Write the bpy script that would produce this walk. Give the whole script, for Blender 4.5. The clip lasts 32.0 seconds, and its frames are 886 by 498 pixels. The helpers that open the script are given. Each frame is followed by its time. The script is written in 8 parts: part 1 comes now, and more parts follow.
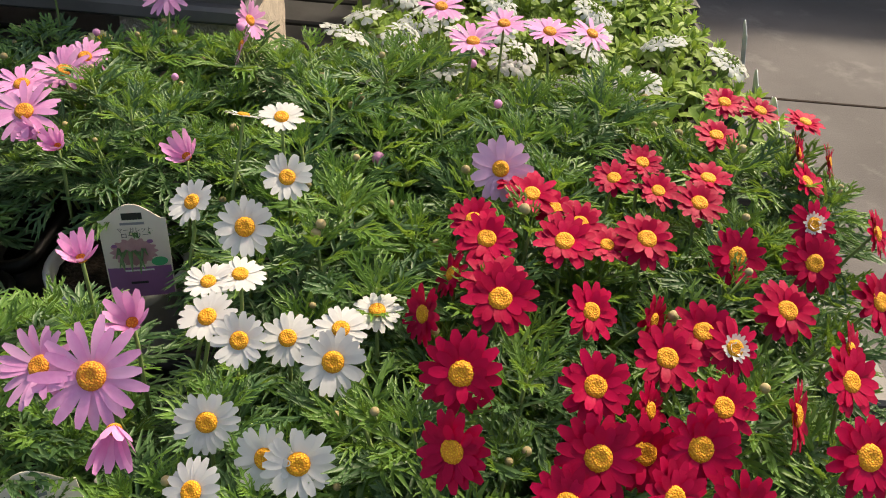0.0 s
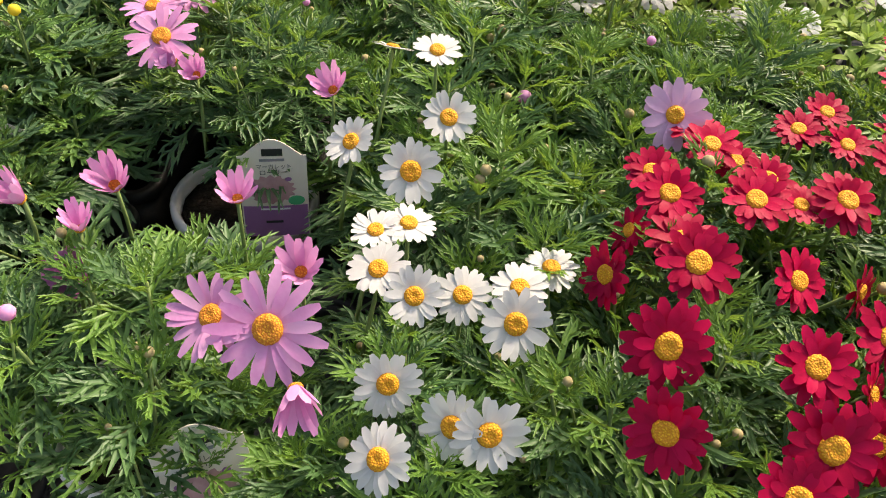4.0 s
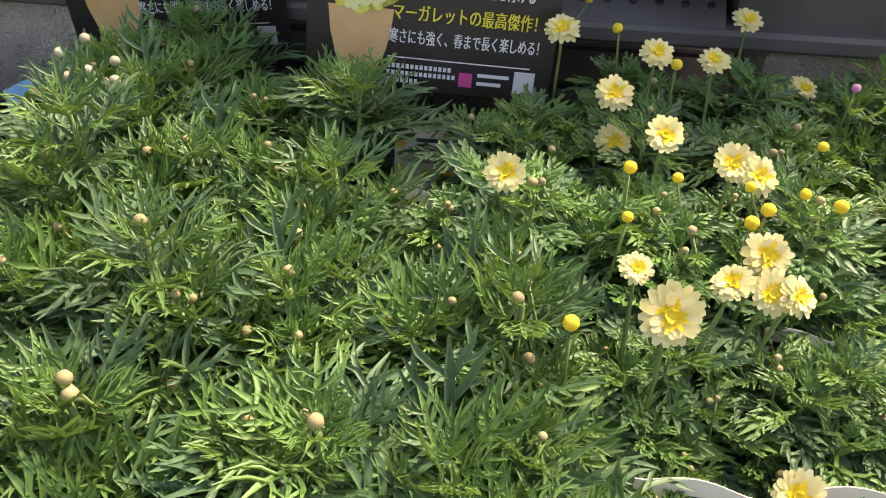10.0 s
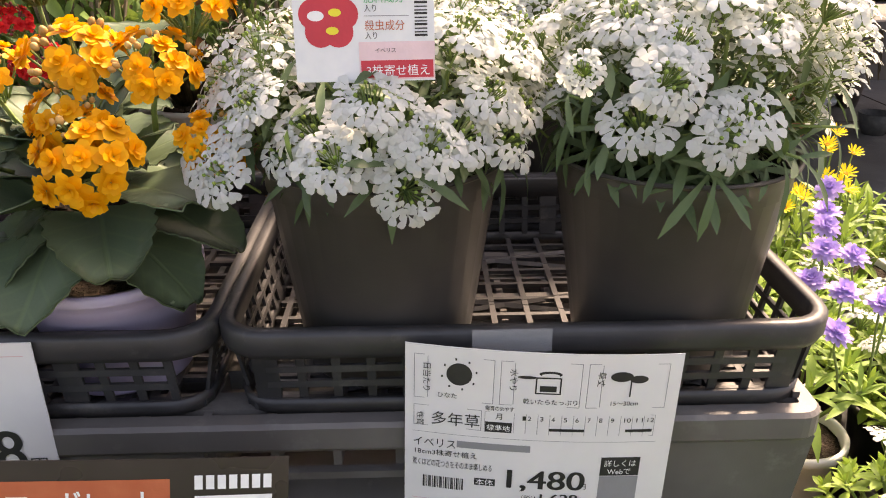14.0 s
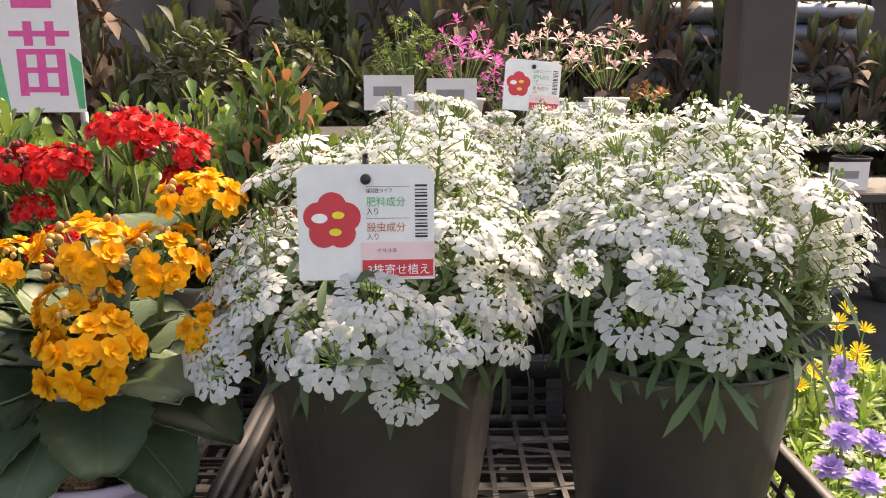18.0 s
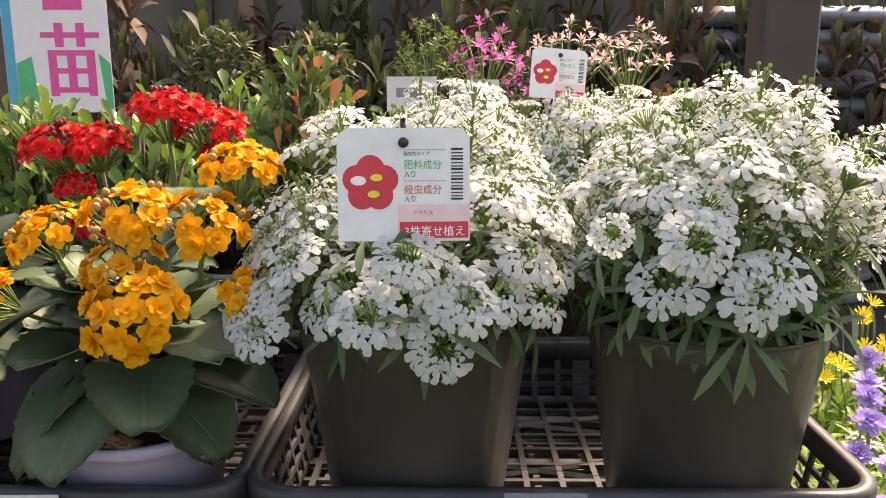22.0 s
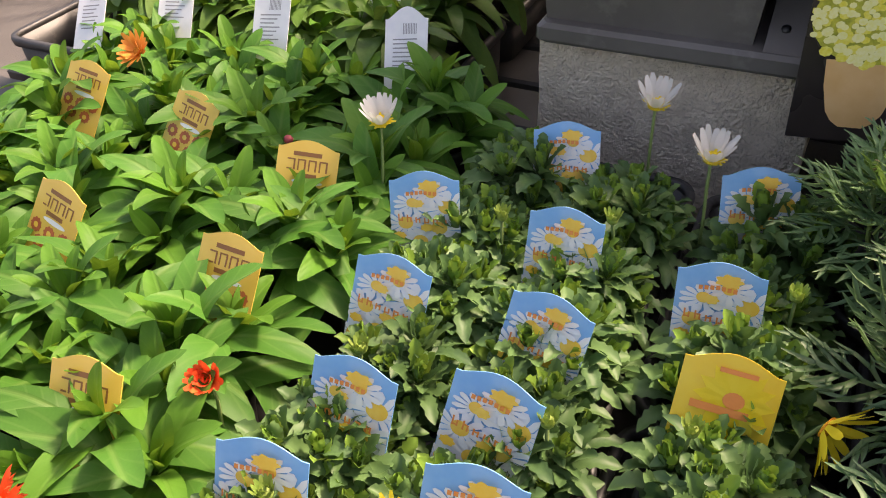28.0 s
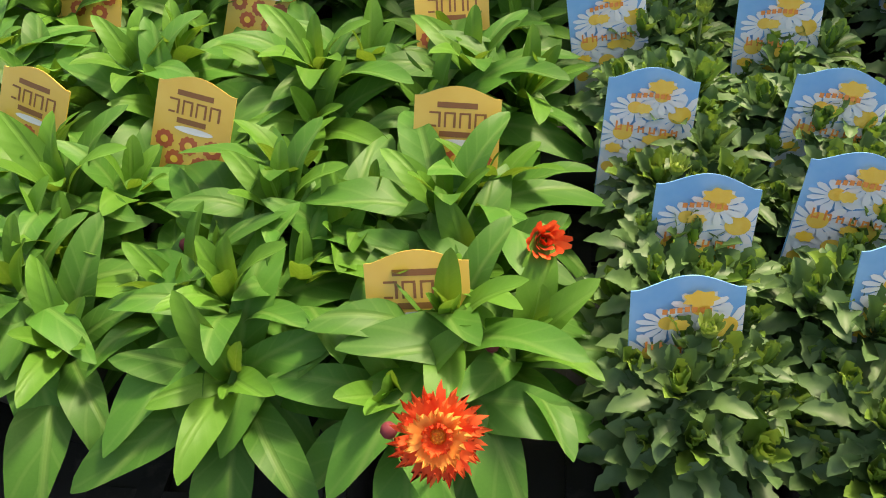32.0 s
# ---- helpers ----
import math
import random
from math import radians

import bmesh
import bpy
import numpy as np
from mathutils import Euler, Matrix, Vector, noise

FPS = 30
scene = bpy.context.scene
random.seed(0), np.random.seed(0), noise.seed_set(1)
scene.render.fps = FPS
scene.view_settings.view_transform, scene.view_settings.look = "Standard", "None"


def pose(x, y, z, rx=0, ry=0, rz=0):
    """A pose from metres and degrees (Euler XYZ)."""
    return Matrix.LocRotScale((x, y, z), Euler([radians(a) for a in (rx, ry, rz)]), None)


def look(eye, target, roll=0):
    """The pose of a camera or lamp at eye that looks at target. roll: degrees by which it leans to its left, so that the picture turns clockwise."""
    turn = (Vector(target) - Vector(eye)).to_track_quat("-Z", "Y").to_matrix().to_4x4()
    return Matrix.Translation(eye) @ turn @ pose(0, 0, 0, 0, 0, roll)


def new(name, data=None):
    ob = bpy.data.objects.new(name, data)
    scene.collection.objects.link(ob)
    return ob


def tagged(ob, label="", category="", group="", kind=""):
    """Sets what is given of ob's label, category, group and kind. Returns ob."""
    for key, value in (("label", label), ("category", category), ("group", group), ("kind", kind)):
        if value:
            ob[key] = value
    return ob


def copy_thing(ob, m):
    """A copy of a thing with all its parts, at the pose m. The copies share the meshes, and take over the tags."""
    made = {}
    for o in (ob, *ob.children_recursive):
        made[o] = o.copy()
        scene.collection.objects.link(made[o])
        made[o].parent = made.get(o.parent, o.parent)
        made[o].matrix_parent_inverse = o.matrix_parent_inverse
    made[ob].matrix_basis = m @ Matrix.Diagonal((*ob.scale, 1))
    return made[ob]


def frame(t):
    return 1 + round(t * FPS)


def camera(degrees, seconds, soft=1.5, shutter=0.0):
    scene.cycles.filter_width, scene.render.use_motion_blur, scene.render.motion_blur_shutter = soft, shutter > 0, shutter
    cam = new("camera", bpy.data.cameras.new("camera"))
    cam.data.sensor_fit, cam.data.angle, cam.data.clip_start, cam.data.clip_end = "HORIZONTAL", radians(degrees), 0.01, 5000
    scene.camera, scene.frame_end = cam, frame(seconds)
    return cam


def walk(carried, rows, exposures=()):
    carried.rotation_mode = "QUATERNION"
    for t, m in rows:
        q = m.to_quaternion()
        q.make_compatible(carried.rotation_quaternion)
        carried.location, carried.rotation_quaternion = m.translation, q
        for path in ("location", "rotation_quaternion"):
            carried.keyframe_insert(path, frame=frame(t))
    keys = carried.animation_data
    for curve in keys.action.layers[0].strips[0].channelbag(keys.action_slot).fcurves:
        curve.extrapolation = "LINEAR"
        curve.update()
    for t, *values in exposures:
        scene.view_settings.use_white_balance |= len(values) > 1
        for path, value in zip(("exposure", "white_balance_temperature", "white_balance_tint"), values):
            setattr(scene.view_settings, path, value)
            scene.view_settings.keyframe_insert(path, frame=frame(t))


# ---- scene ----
PATH = [
    (0, (0.084, 0.213, 1.114), (0.115, 1.796, -0.108), 5.4),
    (0.5, (0.083, 0.215, 1.111), (0.119, 1.785, -0.127), 5.5),
    (1, (0.081, 0.219, 1.109), (0.116, 1.776, -0.145), 5.4),
    (1.5, (0.075, 0.225, 1.107), (0.107, 1.769, -0.163), 5.5),
    (2, (0.07, 0.229, 1.105), (0.095, 1.759, -0.184), 5.6),
    (2.5, (0.067, 0.232, 1.102), (0.079, 1.753, -0.197), 5.6),
    (4.5, (-0.055, 0.248, 1.091), (-0.172, 1.701, -0.279), 4.3),
    (5, (-0.132, 0.239, 1.097), (-0.312, 1.686, -0.272), 2.7),
    (5.5, (-0.199, 0.225, 1.1), (-0.424, 1.666, -0.269), 1.3),
    (6, (-0.257, 0.21, 1.104), (-0.499, 1.651, -0.262), 0.5),
    (6.5, (-0.294, 0.203, 1.107), (-0.535, 1.644, -0.259), 0.2),
    (7, (-0.323, 0.209, 1.11), (-0.547, 1.661, -0.247), 0.7),
    (7.5, (-0.371, 0.23, 1.105), (-0.579, 1.692, -0.243), 1.6),
    (8, (-0.431, 0.258, 1.106), (-0.641, 1.721, -0.241), 1.9),
    (8.5, (-0.474, 0.281, 1.112), (-0.7, 1.749, -0.227), 1.6),
    (9, (-0.498, 0.305, 1.113), (-0.74, 1.779, -0.217), 0.9),
    (9.5, (-0.515, 0.324, 1.109), (-0.755, 1.803, -0.216), 0.2),
    (10, (-0.536, 0.339, 1.108), (-0.712, 1.826, -0.218), 0.7),
    (10.5, (-0.568, 0.351, 1.114), (-0.699, 1.84, -0.215), 0.5),
    (11, (-0.577, 0.369, 1.113), (-0.629, 1.856, -0.224), 1.3),
    (11.5, (-0.554, 0.422, 1.135), (-0.538, 1.947, -0.159), 1.5),
    (12, (-0.517, 0.492, 1.162), (-0.476, 2.113, -0.009), 1.2),
    (12.5, (-0.468, 0.544, 1.18), (-0.457, 2.243, 0.124), 0.1),
    (13, (-0.446, 0.584, 1.193), (-0.42, 2.313, 0.188), 0.2),
    (13.5, (-0.432, 0.606, 1.202), (-0.389, 2.387, 0.293), 0.1),
    (14, (-0.424, 0.617, 1.218), (-0.373, 2.449, 0.416), -0.3),
    (14.5, (-0.42, 0.622, 1.226), (-0.367, 2.484, 0.499), -0.4),
    (15, (-0.417, 0.62, 1.232), (-0.362, 2.515, 0.596), -0.4),
    (15.5, (-0.411, 0.616, 1.236), (-0.359, 2.535, 0.675), -0.4),
    (17.5, (-0.409, 0.624, 1.24), (-0.378, 2.577, 0.809), -0.1),
    (18, (-0.415, 0.623, 1.239), (-0.395, 2.578, 0.821), -0.1),
    (18.5, (-0.419, 0.618, 1.23), (-0.417, 2.571, 0.802), 0.1),
    (19, (-0.422, 0.616, 1.219), (-0.44, 2.56, 0.751), 0.2),
    (19.5, (-0.423, 0.611, 1.221), (-0.456, 2.556, 0.755), 0.0),
    (20, (-0.42, 0.609, 1.219), (-0.46, 2.558, 0.772), -0.0),
    (20.5, (-0.416, 0.61, 1.221), (-0.448, 2.564, 0.795), -0.2),
    (21, (-0.417, 0.608, 1.221), (-0.442, 2.566, 0.817), -0.2),
    (21.5, (-0.423, 0.609, 1.219), (-0.444, 2.568, 0.82), -0.2),
    (22, (-0.425, 0.606, 1.214), (-0.452, 2.566, 0.818), -0.1),
    (22.5, (-0.435, 0.594, 1.212), (-0.487, 2.55, 0.799), -0.2),
    (23, (-0.459, 0.58, 1.207), (-0.566, 2.527, 0.764), -0.0),
    (23.5, (-0.487, 0.567, 1.194), (-0.804, 2.474, 0.681), -0.9),
    (24, (-0.513, 0.549, 1.184), (-0.961, 2.401, 0.573), -0.6),
    (24.5, (-0.568, 0.504, 1.172), (-1.112, 2.3, 0.481), -0.1),
    (25, (-0.651, 0.444, 1.173), (-1.22, 2.195, 0.391), 0.3),
    (25.5, (-0.717, 0.39, 1.165), (-1.288, 2.136, 0.375), 0.6),
    (27.5, (-0.914, 0.378, 1.115), (-1.641, 1.898, 0.039), -3.0),
    (28, (-0.99, 0.391, 1.08), (-1.717, 1.757, -0.187), -3.8),
    (28.5, (-1.046, 0.389, 1.032), (-1.714, 1.576, -0.433), -3.9),
    (29, (-1.067, 0.385, 1.008), (-1.694, 1.451, -0.564), -4.4),
    (29.5, (-1.091, 0.371, 1.001), (-1.685, 1.419, -0.596), -4.8),
    (30, (-1.142, 0.357, 1.006), (-1.648, 1.481, -0.569), -5.4),
    (30.5, (-1.205, 0.341, 1.015), (-1.65, 1.572, -0.497), -5.9),
    (31, (-1.245, 0.335, 1.021), (-1.598, 1.595, -0.492), -6.7),
    (31.5, (-1.271, 0.332, 1.029), (-1.532, 1.606, -0.49), -5.4),
    (32, (-1.291, 0.329, 1.042), (-1.519, 1.609, -0.478), -5.0),
]
cam = camera(58.6, 32.0, soft=1.0)
walk(cam, [(r[0], look(*r[1:])) for r in PATH], exposures=[(0.0, 0.62, 7600, 12), (2.5, 0.66, 7600, 12), (6.0, 1.2, 7300, 17), (9.0, 1.3, 7600, 21), (11.0, 1.4, 7800, 20), (12.0, 1.76, 8300, 26), (13.0, 1.95, 8900, 26), (16.0, 1.5, 8200, 20), (22.0, 1.52, 8200, 20), (25.0, 1.95, 8600, 34), (28.0, 1.3, 8200, 24), (30.0, 1.4, 8100, 19), (31.0, 1.25, 8000, 16), (32.0, 1.15, 8200, 14)])

# ---- world, sun ----
SUN_EL, SUN_AZ = radians(50), radians(37)      # azimuth from +y towards +x
world = bpy.data.worlds.new("sky")
scene.world = world
world.use_nodes = True
wn = world.node_tree.nodes
sky = wn.new("ShaderNodeTexSky")
sky.sky_type, sky.sun_disc = "NISHITA", False
sky.sun_elevation, sky.sun_rotation = SUN_EL, SUN_AZ
sky.dust_density, sky.air_density, sky.ozone_density = 4.0, 1.1, 0.6
wn["Background"].inputs["Strength"].default_value = 0.14
world.node_tree.links.new(sky.outputs[0], wn["Background"].inputs["Color"])
sun = new("sun", bpy.data.lights.new("sun", "SUN"))
sun.data.energy, sun.data.angle, sun.data.color = 3.1, radians(8.0), (1.0, 0.92, 0.80)
sdir = Vector((math.sin(SUN_AZ) * math.cos(SUN_EL), math.cos(SUN_AZ) * math.cos(SUN_EL), math.sin(SUN_EL)))
sun.matrix_world = look(sdir * 20, (0, 0, 0))

# ---- materials ----
def nodes_of(name):
    m = bpy.data.materials.new(name)
    m.use_nodes = True
    nt = m.node_tree
    return m, nt, nt.nodes, nt.links, nt.nodes["Principled BSDF"]


def rgb(c):
    return (*c, 1.0)


def mixc(nt, fac, a, b, mode="MIX"):
    n = nt.nodes.new("ShaderNodeMix")
    n.data_type, n.blend_type = "RGBA", mode
    for sock, v in ((n.inputs[0], fac), (n.inputs[6], a), (n.inputs[7], b)):
        if isinstance(v, (float, int)):
            sock.default_value = v
        elif isinstance(v, tuple):
            sock.default_value = rgb(v) if len(v) == 3 else v
        else:
            nt.links.new(v, sock)
    return n.outputs[2]


def noise_tex(nt, scale, detail=3.0, rough=0.55):
    co = nt.nodes.new("ShaderNodeTexCoord")
    n = nt.nodes.new("ShaderNodeTexNoise")
    n.inputs["Scale"].default_value, n.inputs["Detail"].default_value, n.inputs["Roughness"].default_value = scale, detail, rough
    nt.links.new(co.outputs["Object"], n.inputs["Vector"])
    return n.outputs["Fac"]


def ramp(nt, fac, lo, hi):
    n = nt.nodes.new("ShaderNodeMapRange")
    n.inputs["From Min"].default_value, n.inputs["From Max"].default_value = lo, hi
    nt.links.new(fac, n.inputs["Value"])
    return n.outputs["Result"]


def bump(nt, height, strength, dist):
    n = nt.nodes.new("ShaderNodeBump")
    n.inputs["Strength"].default_value, n.inputs["Distance"].default_value = strength, dist
    nt.links.new(height, n.inputs["Height"])
    return n.outputs["Normal"]


def leafy(name, dark, light, rough=0.5, trans=0.3, tint=(0.30, 0.42, 0.05), grain=260.0, vary=0.35, spec=0.25):
    """A leaf or petal: colour differs from piece to piece, and some light comes through."""
    m, nt, n, l, p = nodes_of(name)
    geo, info = n.new("ShaderNodeNewGeometry"), n.new("ShaderNodeObjectInfo")
    col = mixc(nt, geo.outputs["Random Per Island"], dark, light)
    col = mixc(nt, ramp(nt, noise_tex(nt, grain), 0.35, 0.75), col, mixc(nt, 0.5, col, light))
    hsv = n.new("ShaderNodeHueSaturation")
    l.new(col, hsv.inputs["Color"])
    val = n.new("ShaderNodeMapRange")
    val.inputs["To Min"].default_value, val.inputs["To Max"].default_value = 1 - vary / 2, 1 + vary / 2
    l.new(info.outputs["Random"], val.inputs["Value"])
    l.new(val.outputs["Result"], hsv.inputs["Value"])
    col = hsv.outputs["Color"]
    l.new(col, p.inputs["Base Color"])
    p.inputs["Roughness"].default_value = rough
    p.inputs["Specular IOR Level"].default_value = 0.12 if name.startswith("petal") else spec
    l.new(bump(nt, noise_tex(nt, grain * 0.7, 2), 0.25, 0.0006), p.inputs["Normal"])
    tr = n.new("ShaderNodeBsdfTranslucent")
    l.new(mixc(nt, 0.55, col, tint), tr.inputs["Color"])
    mx = n.new("ShaderNodeMixShader")
    mx.inputs["Fac"].default_value = trans
    l.new(p.outputs[0], mx.inputs[1])
    l.new(tr.outputs[0], mx.inputs[2])
    l.new(mx.outputs[0], n["Material Output"].inputs["Surface"])
    return m


def veined(m, pitch, amount):
    """Adds a pale midrib and slanting side veins to the material of a leaf that lies along its own Y."""
    nt = m.node_tree
    n, l, p = nt.nodes, nt.links, nt.nodes["Principled BSDF"]
    co, sep = n.new("ShaderNodeTexCoord"), n.new("ShaderNodeSeparateXYZ")
    l.new(co.outputs["Object"], sep.inputs[0])

    def calc(op, a, b):
        k = n.new("ShaderNodeMath")
        k.operation = op
        for s, v in zip(k.inputs, (a, b)):
            if isinstance(v, (int, float)):
                s.default_value = v
            else:
                l.new(v, s)
        return k.outputs[0]
    ax = calc("ABSOLUTE", sep.outputs["X"], 0)
    rib = ramp(nt, ax, 0.028, 0.008)
    side = calc("SINE", calc("SUBTRACT", calc("MULTIPLY", sep.outputs["Y"], pitch), calc("MULTIPLY", ax, pitch * 1.1)), 0)
    both = calc("MAXIMUM", rib, calc("MULTIPLY", ramp(nt, side, 0.75, 1.0), 0.5))
    old = p.inputs["Base Color"].links[0].from_socket
    pale = mixc(nt, 0.5, old, (0.32, 0.45, 0.14))
    l.new(mixc(nt, calc("MULTIPLY", both, amount), old, pale), p.inputs["Base Color"])
    hump = calc("ADD", calc("MULTIPLY", side, 0.10), calc("MULTIPLY", rib, -1.0))
    l.new(bump(nt, hump, 0.4, 0.0010), p.inputs["Normal"])


def plain(name, a, b=None, rough=0.5, scale=40.0, fine=400.0, bumps=0.15, dist=0.001, spec=0.5, metal=0.0, dust=None):
    """A solid surface with stains at one scale and grain at another."""
    m, nt, n, l, p = nodes_of(name)
    b = b or tuple(min(1, c * 1.15) for c in a)
    col = mixc(nt, ramp(nt, noise_tex(nt, scale, 4), 0.35, 0.7), a, b)
    if dust:
        col = mixc(nt, ramp(nt, noise_tex(nt, scale * 2.7, 5, 0.7), 0.56, 0.78), col, dust)
    l.new(col, p.inputs["Base Color"])
    r = n.new("ShaderNodeMapRange")
    r.inputs["To Min"].default_value, r.inputs["To Max"].default_value = max(0.05, rough - 0.1), min(1, rough + 0.12)
    l.new(noise_tex(nt, scale * 1.7, 3), r.inputs["Value"])
    l.new(r.outputs["Result"], p.inputs["Roughness"])
    p.inputs["Specular IOR Level"].default_value, p.inputs["Metallic"].default_value = spec, metal
    l.new(bump(nt, noise_tex(nt, fine, 3), bumps, dist), p.inputs["Normal"])
    return m


M = {}
M["leaf_marg"] = leafy("leaf_marguerite", (0.042, 0.105, 0.038), (0.092, 0.185, 0.060), 0.44, 0.2, (0.2, 0.38, 0.06), spec=0.4)
M["leaf_marg_young"] = leafy("leaf_marguerite_young", (0.090, 0.205, 0.040), (0.165, 0.310, 0.062), 0.42, 0.36, (0.34, 0.48, 0.05), spec=0.42)
M["leaf_grey"] = leafy("leaf_grey_green", (0.062, 0.138, 0.062), (0.124, 0.230, 0.096), 0.48, 0.2, (0.2, 0.36, 0.1), spec=0.4)
M["leaf_grey_young"] = leafy("leaf_grey_green_young", (0.078, 0.180, 0.052), (0.150, 0.285, 0.066), 0.46, 0.2, (0.28, 0.42, 0.06), spec=0.4)
M["stem"] = leafy("stem_green", (0.14, 0.22, 0.07), (0.22, 0.3, 0.1), 0.5, 0.1)
M["stem_brown"] = plain("stem_brown", (0.10, 0.075, 0.04), (0.16, 0.12, 0.06), 0.7)
M["leaf_cololo"] = leafy("leaf_strawflower", (0.030, 0.125, 0.020), (0.068, 0.205, 0.030), 0.48, 0.22, (0.26, 0.46, 0.03), 60, 0.4, 0.22)
M["leaf_cololo_young"] = leafy("leaf_strawflower_young", (0.058, 0.190, 0.022), (0.100, 0.258, 0.032), 0.48, 0.28, (0.34, 0.52, 0.04), 60, 0.3, 0.22)
M["leaf_osteo"] = leafy("leaf_osteospermum", (0.050, 0.120, 0.043), (0.105, 0.202, 0.064), 0.5, 0.16, (0.16, 0.3, 0.05), spec=0.35)
M["leaf_osteo_young"] = leafy("leaf_osteospermum_young", (0.11, 0.24, 0.035), (0.19, 0.33, 0.055), 0.45, 0.22)
veined(M["leaf_cololo"], 55, 0.34)
veined(M["leaf_cololo_young"], 55, 0.18)
M["leaf_rear"] = leafy("leaf_lance_rear", (0.06, 0.15, 0.035), (0.13, 0.25, 0.055), 0.42, 0.3)
M["leaf_kal"] = leafy("leaf_kalanchoe", (0.056, 0.088, 0.050), (0.100, 0.142, 0.078), 0.46, 0.12, (0.2, 0.35, 0.06), 60)
M["leaf_kal_pale"] = leafy("leaf_kalanchoe_pale", (0.135, 0.240, 0.055), (0.220, 0.340, 0.080), 0.36, 0.36, (0.32, 0.44, 0.05), 60)
M["leaf_kal_mid"] = leafy("leaf_kalanchoe_mid", (0.045, 0.100, 0.034), (0.085, 0.165, 0.050), 0.42, 0.2, (0.26, 0.4, 0.05), 60)
veined(M["leaf_kal"], 26, 0.16)
veined(M["leaf_kal_pale"], 26, 0.16)
M["leaf_iberis"] = leafy("leaf_iberis", (0.058, 0.098, 0.050), (0.115, 0.170, 0.082), 0.5, 0.18, (0.2, 0.36, 0.06))
M["petal_iberis"] = leafy("petal_iberis", (0.61, 0.63, 0.63), (0.70, 0.72, 0.71), 0.55, 0.42, (0.80, 0.84, 0.66), 300, 0.05)
M["leaf_arabis"] = leafy("leaf_pale_green", (0.16, 0.28, 0.05), (0.3, 0.42, 0.1), 0.5, 0.3)
M["leaf_jade"] = leafy("leaf_jade", (0.085, 0.155, 0.045), (0.165, 0.26, 0.075), 0.35, 0.2)
M["leaf_tip"] = leafy("leaf_red_tip", (0.45, 0.13, 0.06), (0.6, 0.28, 0.12), 0.4, 0.2, (0.6, 0.25, 0.1))
M["leaf_red"] = leafy("leaf_dark_red", (0.16, 0.03, 0.045), (0.28, 0.06, 0.07), 0.5, 0.25, (0.4, 0.08, 0.08))
M["petal_red"] = leafy("petal_red", (0.34, 0.002, 0.034), (0.50, 0.004, 0.060), 0.5, 0.16, (0.7, 0.006, 0.05), 300, 0.25)
M["petal_white"] = leafy("petal_white", (0.68, 0.68, 0.66), (0.76, 0.76, 0.74), 0.5, 0.3, (0.85, 0.85, 0.8), 300, 0.06)
M["petal_pink"] = leafy("petal_pink", (0.74, 0.29, 0.60), (0.86, 0.47, 0.74), 0.5, 0.3, (0.8, 0.35, 0.6), 300, 0.15)
M["petal_pale_pink"] = leafy("petal_pale_pink", (0.70, 0.42, 0.66), (0.80, 0.52, 0.74), 0.5, 0.3, (0.8, 0.5, 0.7), 300, 0.1)
M["petal_rose"] = leafy("petal_faded_rose", (0.60, 0.17, 0.44), (0.74, 0.28, 0.56), 0.5, 0.25, (0.6, 0.2, 0.4), 300, 0.1)
M["petal_cream"] = leafy("petal_cream", (0.80, 0.74, 0.32), (0.86, 0.81, 0.46), 0.5, 0.3, (0.85, 0.8, 0.4), 300, 0.1)
M["petal_yellow"] = leafy("petal_yellow", (0.86, 0.66, 0.03), (0.92, 0.76, 0.08), 0.5, 0.25, (0.85, 0.6, 0.03), 300, 0.1)
M["petal_gold"] = leafy("petal_gold", (0.72, 0.30, 0.012), (0.83, 0.42, 0.02), 0.45, 0.25, (0.85, 0.4, 0.02), 300, 0.15)
M["petal_scarlet"] = leafy("petal_scarlet", (0.52, 0.012, 0.014), (0.70, 0.03, 0.03), 0.45, 0.2, (0.8, 0.05, 0.04), 300, 0.15)
M["petal_coral"] = leafy("petal_coral", (0.80, 0.055, 0.030), (0.88, 0.17, 0.05), 0.45, 0.25, (0.85, 0.2, 0.05), 300, 0.1)
M["petal_apricot"] = leafy("petal_apricot", (0.80, 0.26, 0.05), (0.86, 0.40, 0.10), 0.35, 0.25, (0.85, 0.4, 0.1), 300, 0.1)
M["petal_blush"] = leafy("petal_blush", (0.74, 0.44, 0.46), (0.84, 0.58, 0.58), 0.5, 0.3, (0.85, 0.6, 0.6), 300, 0.1)
M["petal_lilac"] = leafy("petal_lilac", (0.38, 0.26, 0.66), (0.55, 0.42, 0.78), 0.5, 0.3, (0.6, 0.45, 0.8), 300, 0.1)
M["petal_magenta"] = leafy("petal_magenta", (0.62, 0.08, 0.42), (0.75, 0.2, 0.55), 0.5, 0.3, (0.8, 0.2, 0.55), 300, 0.2)
M["leaf_dry"] = leafy("leaf_dry_brown", (0.07, 0.045, 0.032), (0.16, 0.11, 0.08), 0.7, 0.1, (0.2, 0.13, 0.08))
M["leaf_dim"] = leafy("leaf_dim_green", (0.04, 0.055, 0.03), (0.11, 0.12, 0.07), 0.6, 0.1)
M["bud"] = leafy("bud_tan", (0.30, 0.25, 0.11), (0.42, 0.34, 0.18), 0.6, 0.05)
M["bud_green"] = leafy("bud_green", (0.16, 0.28, 0.05), (0.28, 0.38, 0.09), 0.5, 0.15)
M["bud_peach"] = leafy("bud_peach", (0.50, 0.27, 0.08), (0.64, 0.40, 0.15), 0.5, 0.15)
M["bud_cream"] = leafy("bud_cream", (0.50, 0.42, 0.28), (0.64, 0.56, 0.40), 0.5, 0.15)


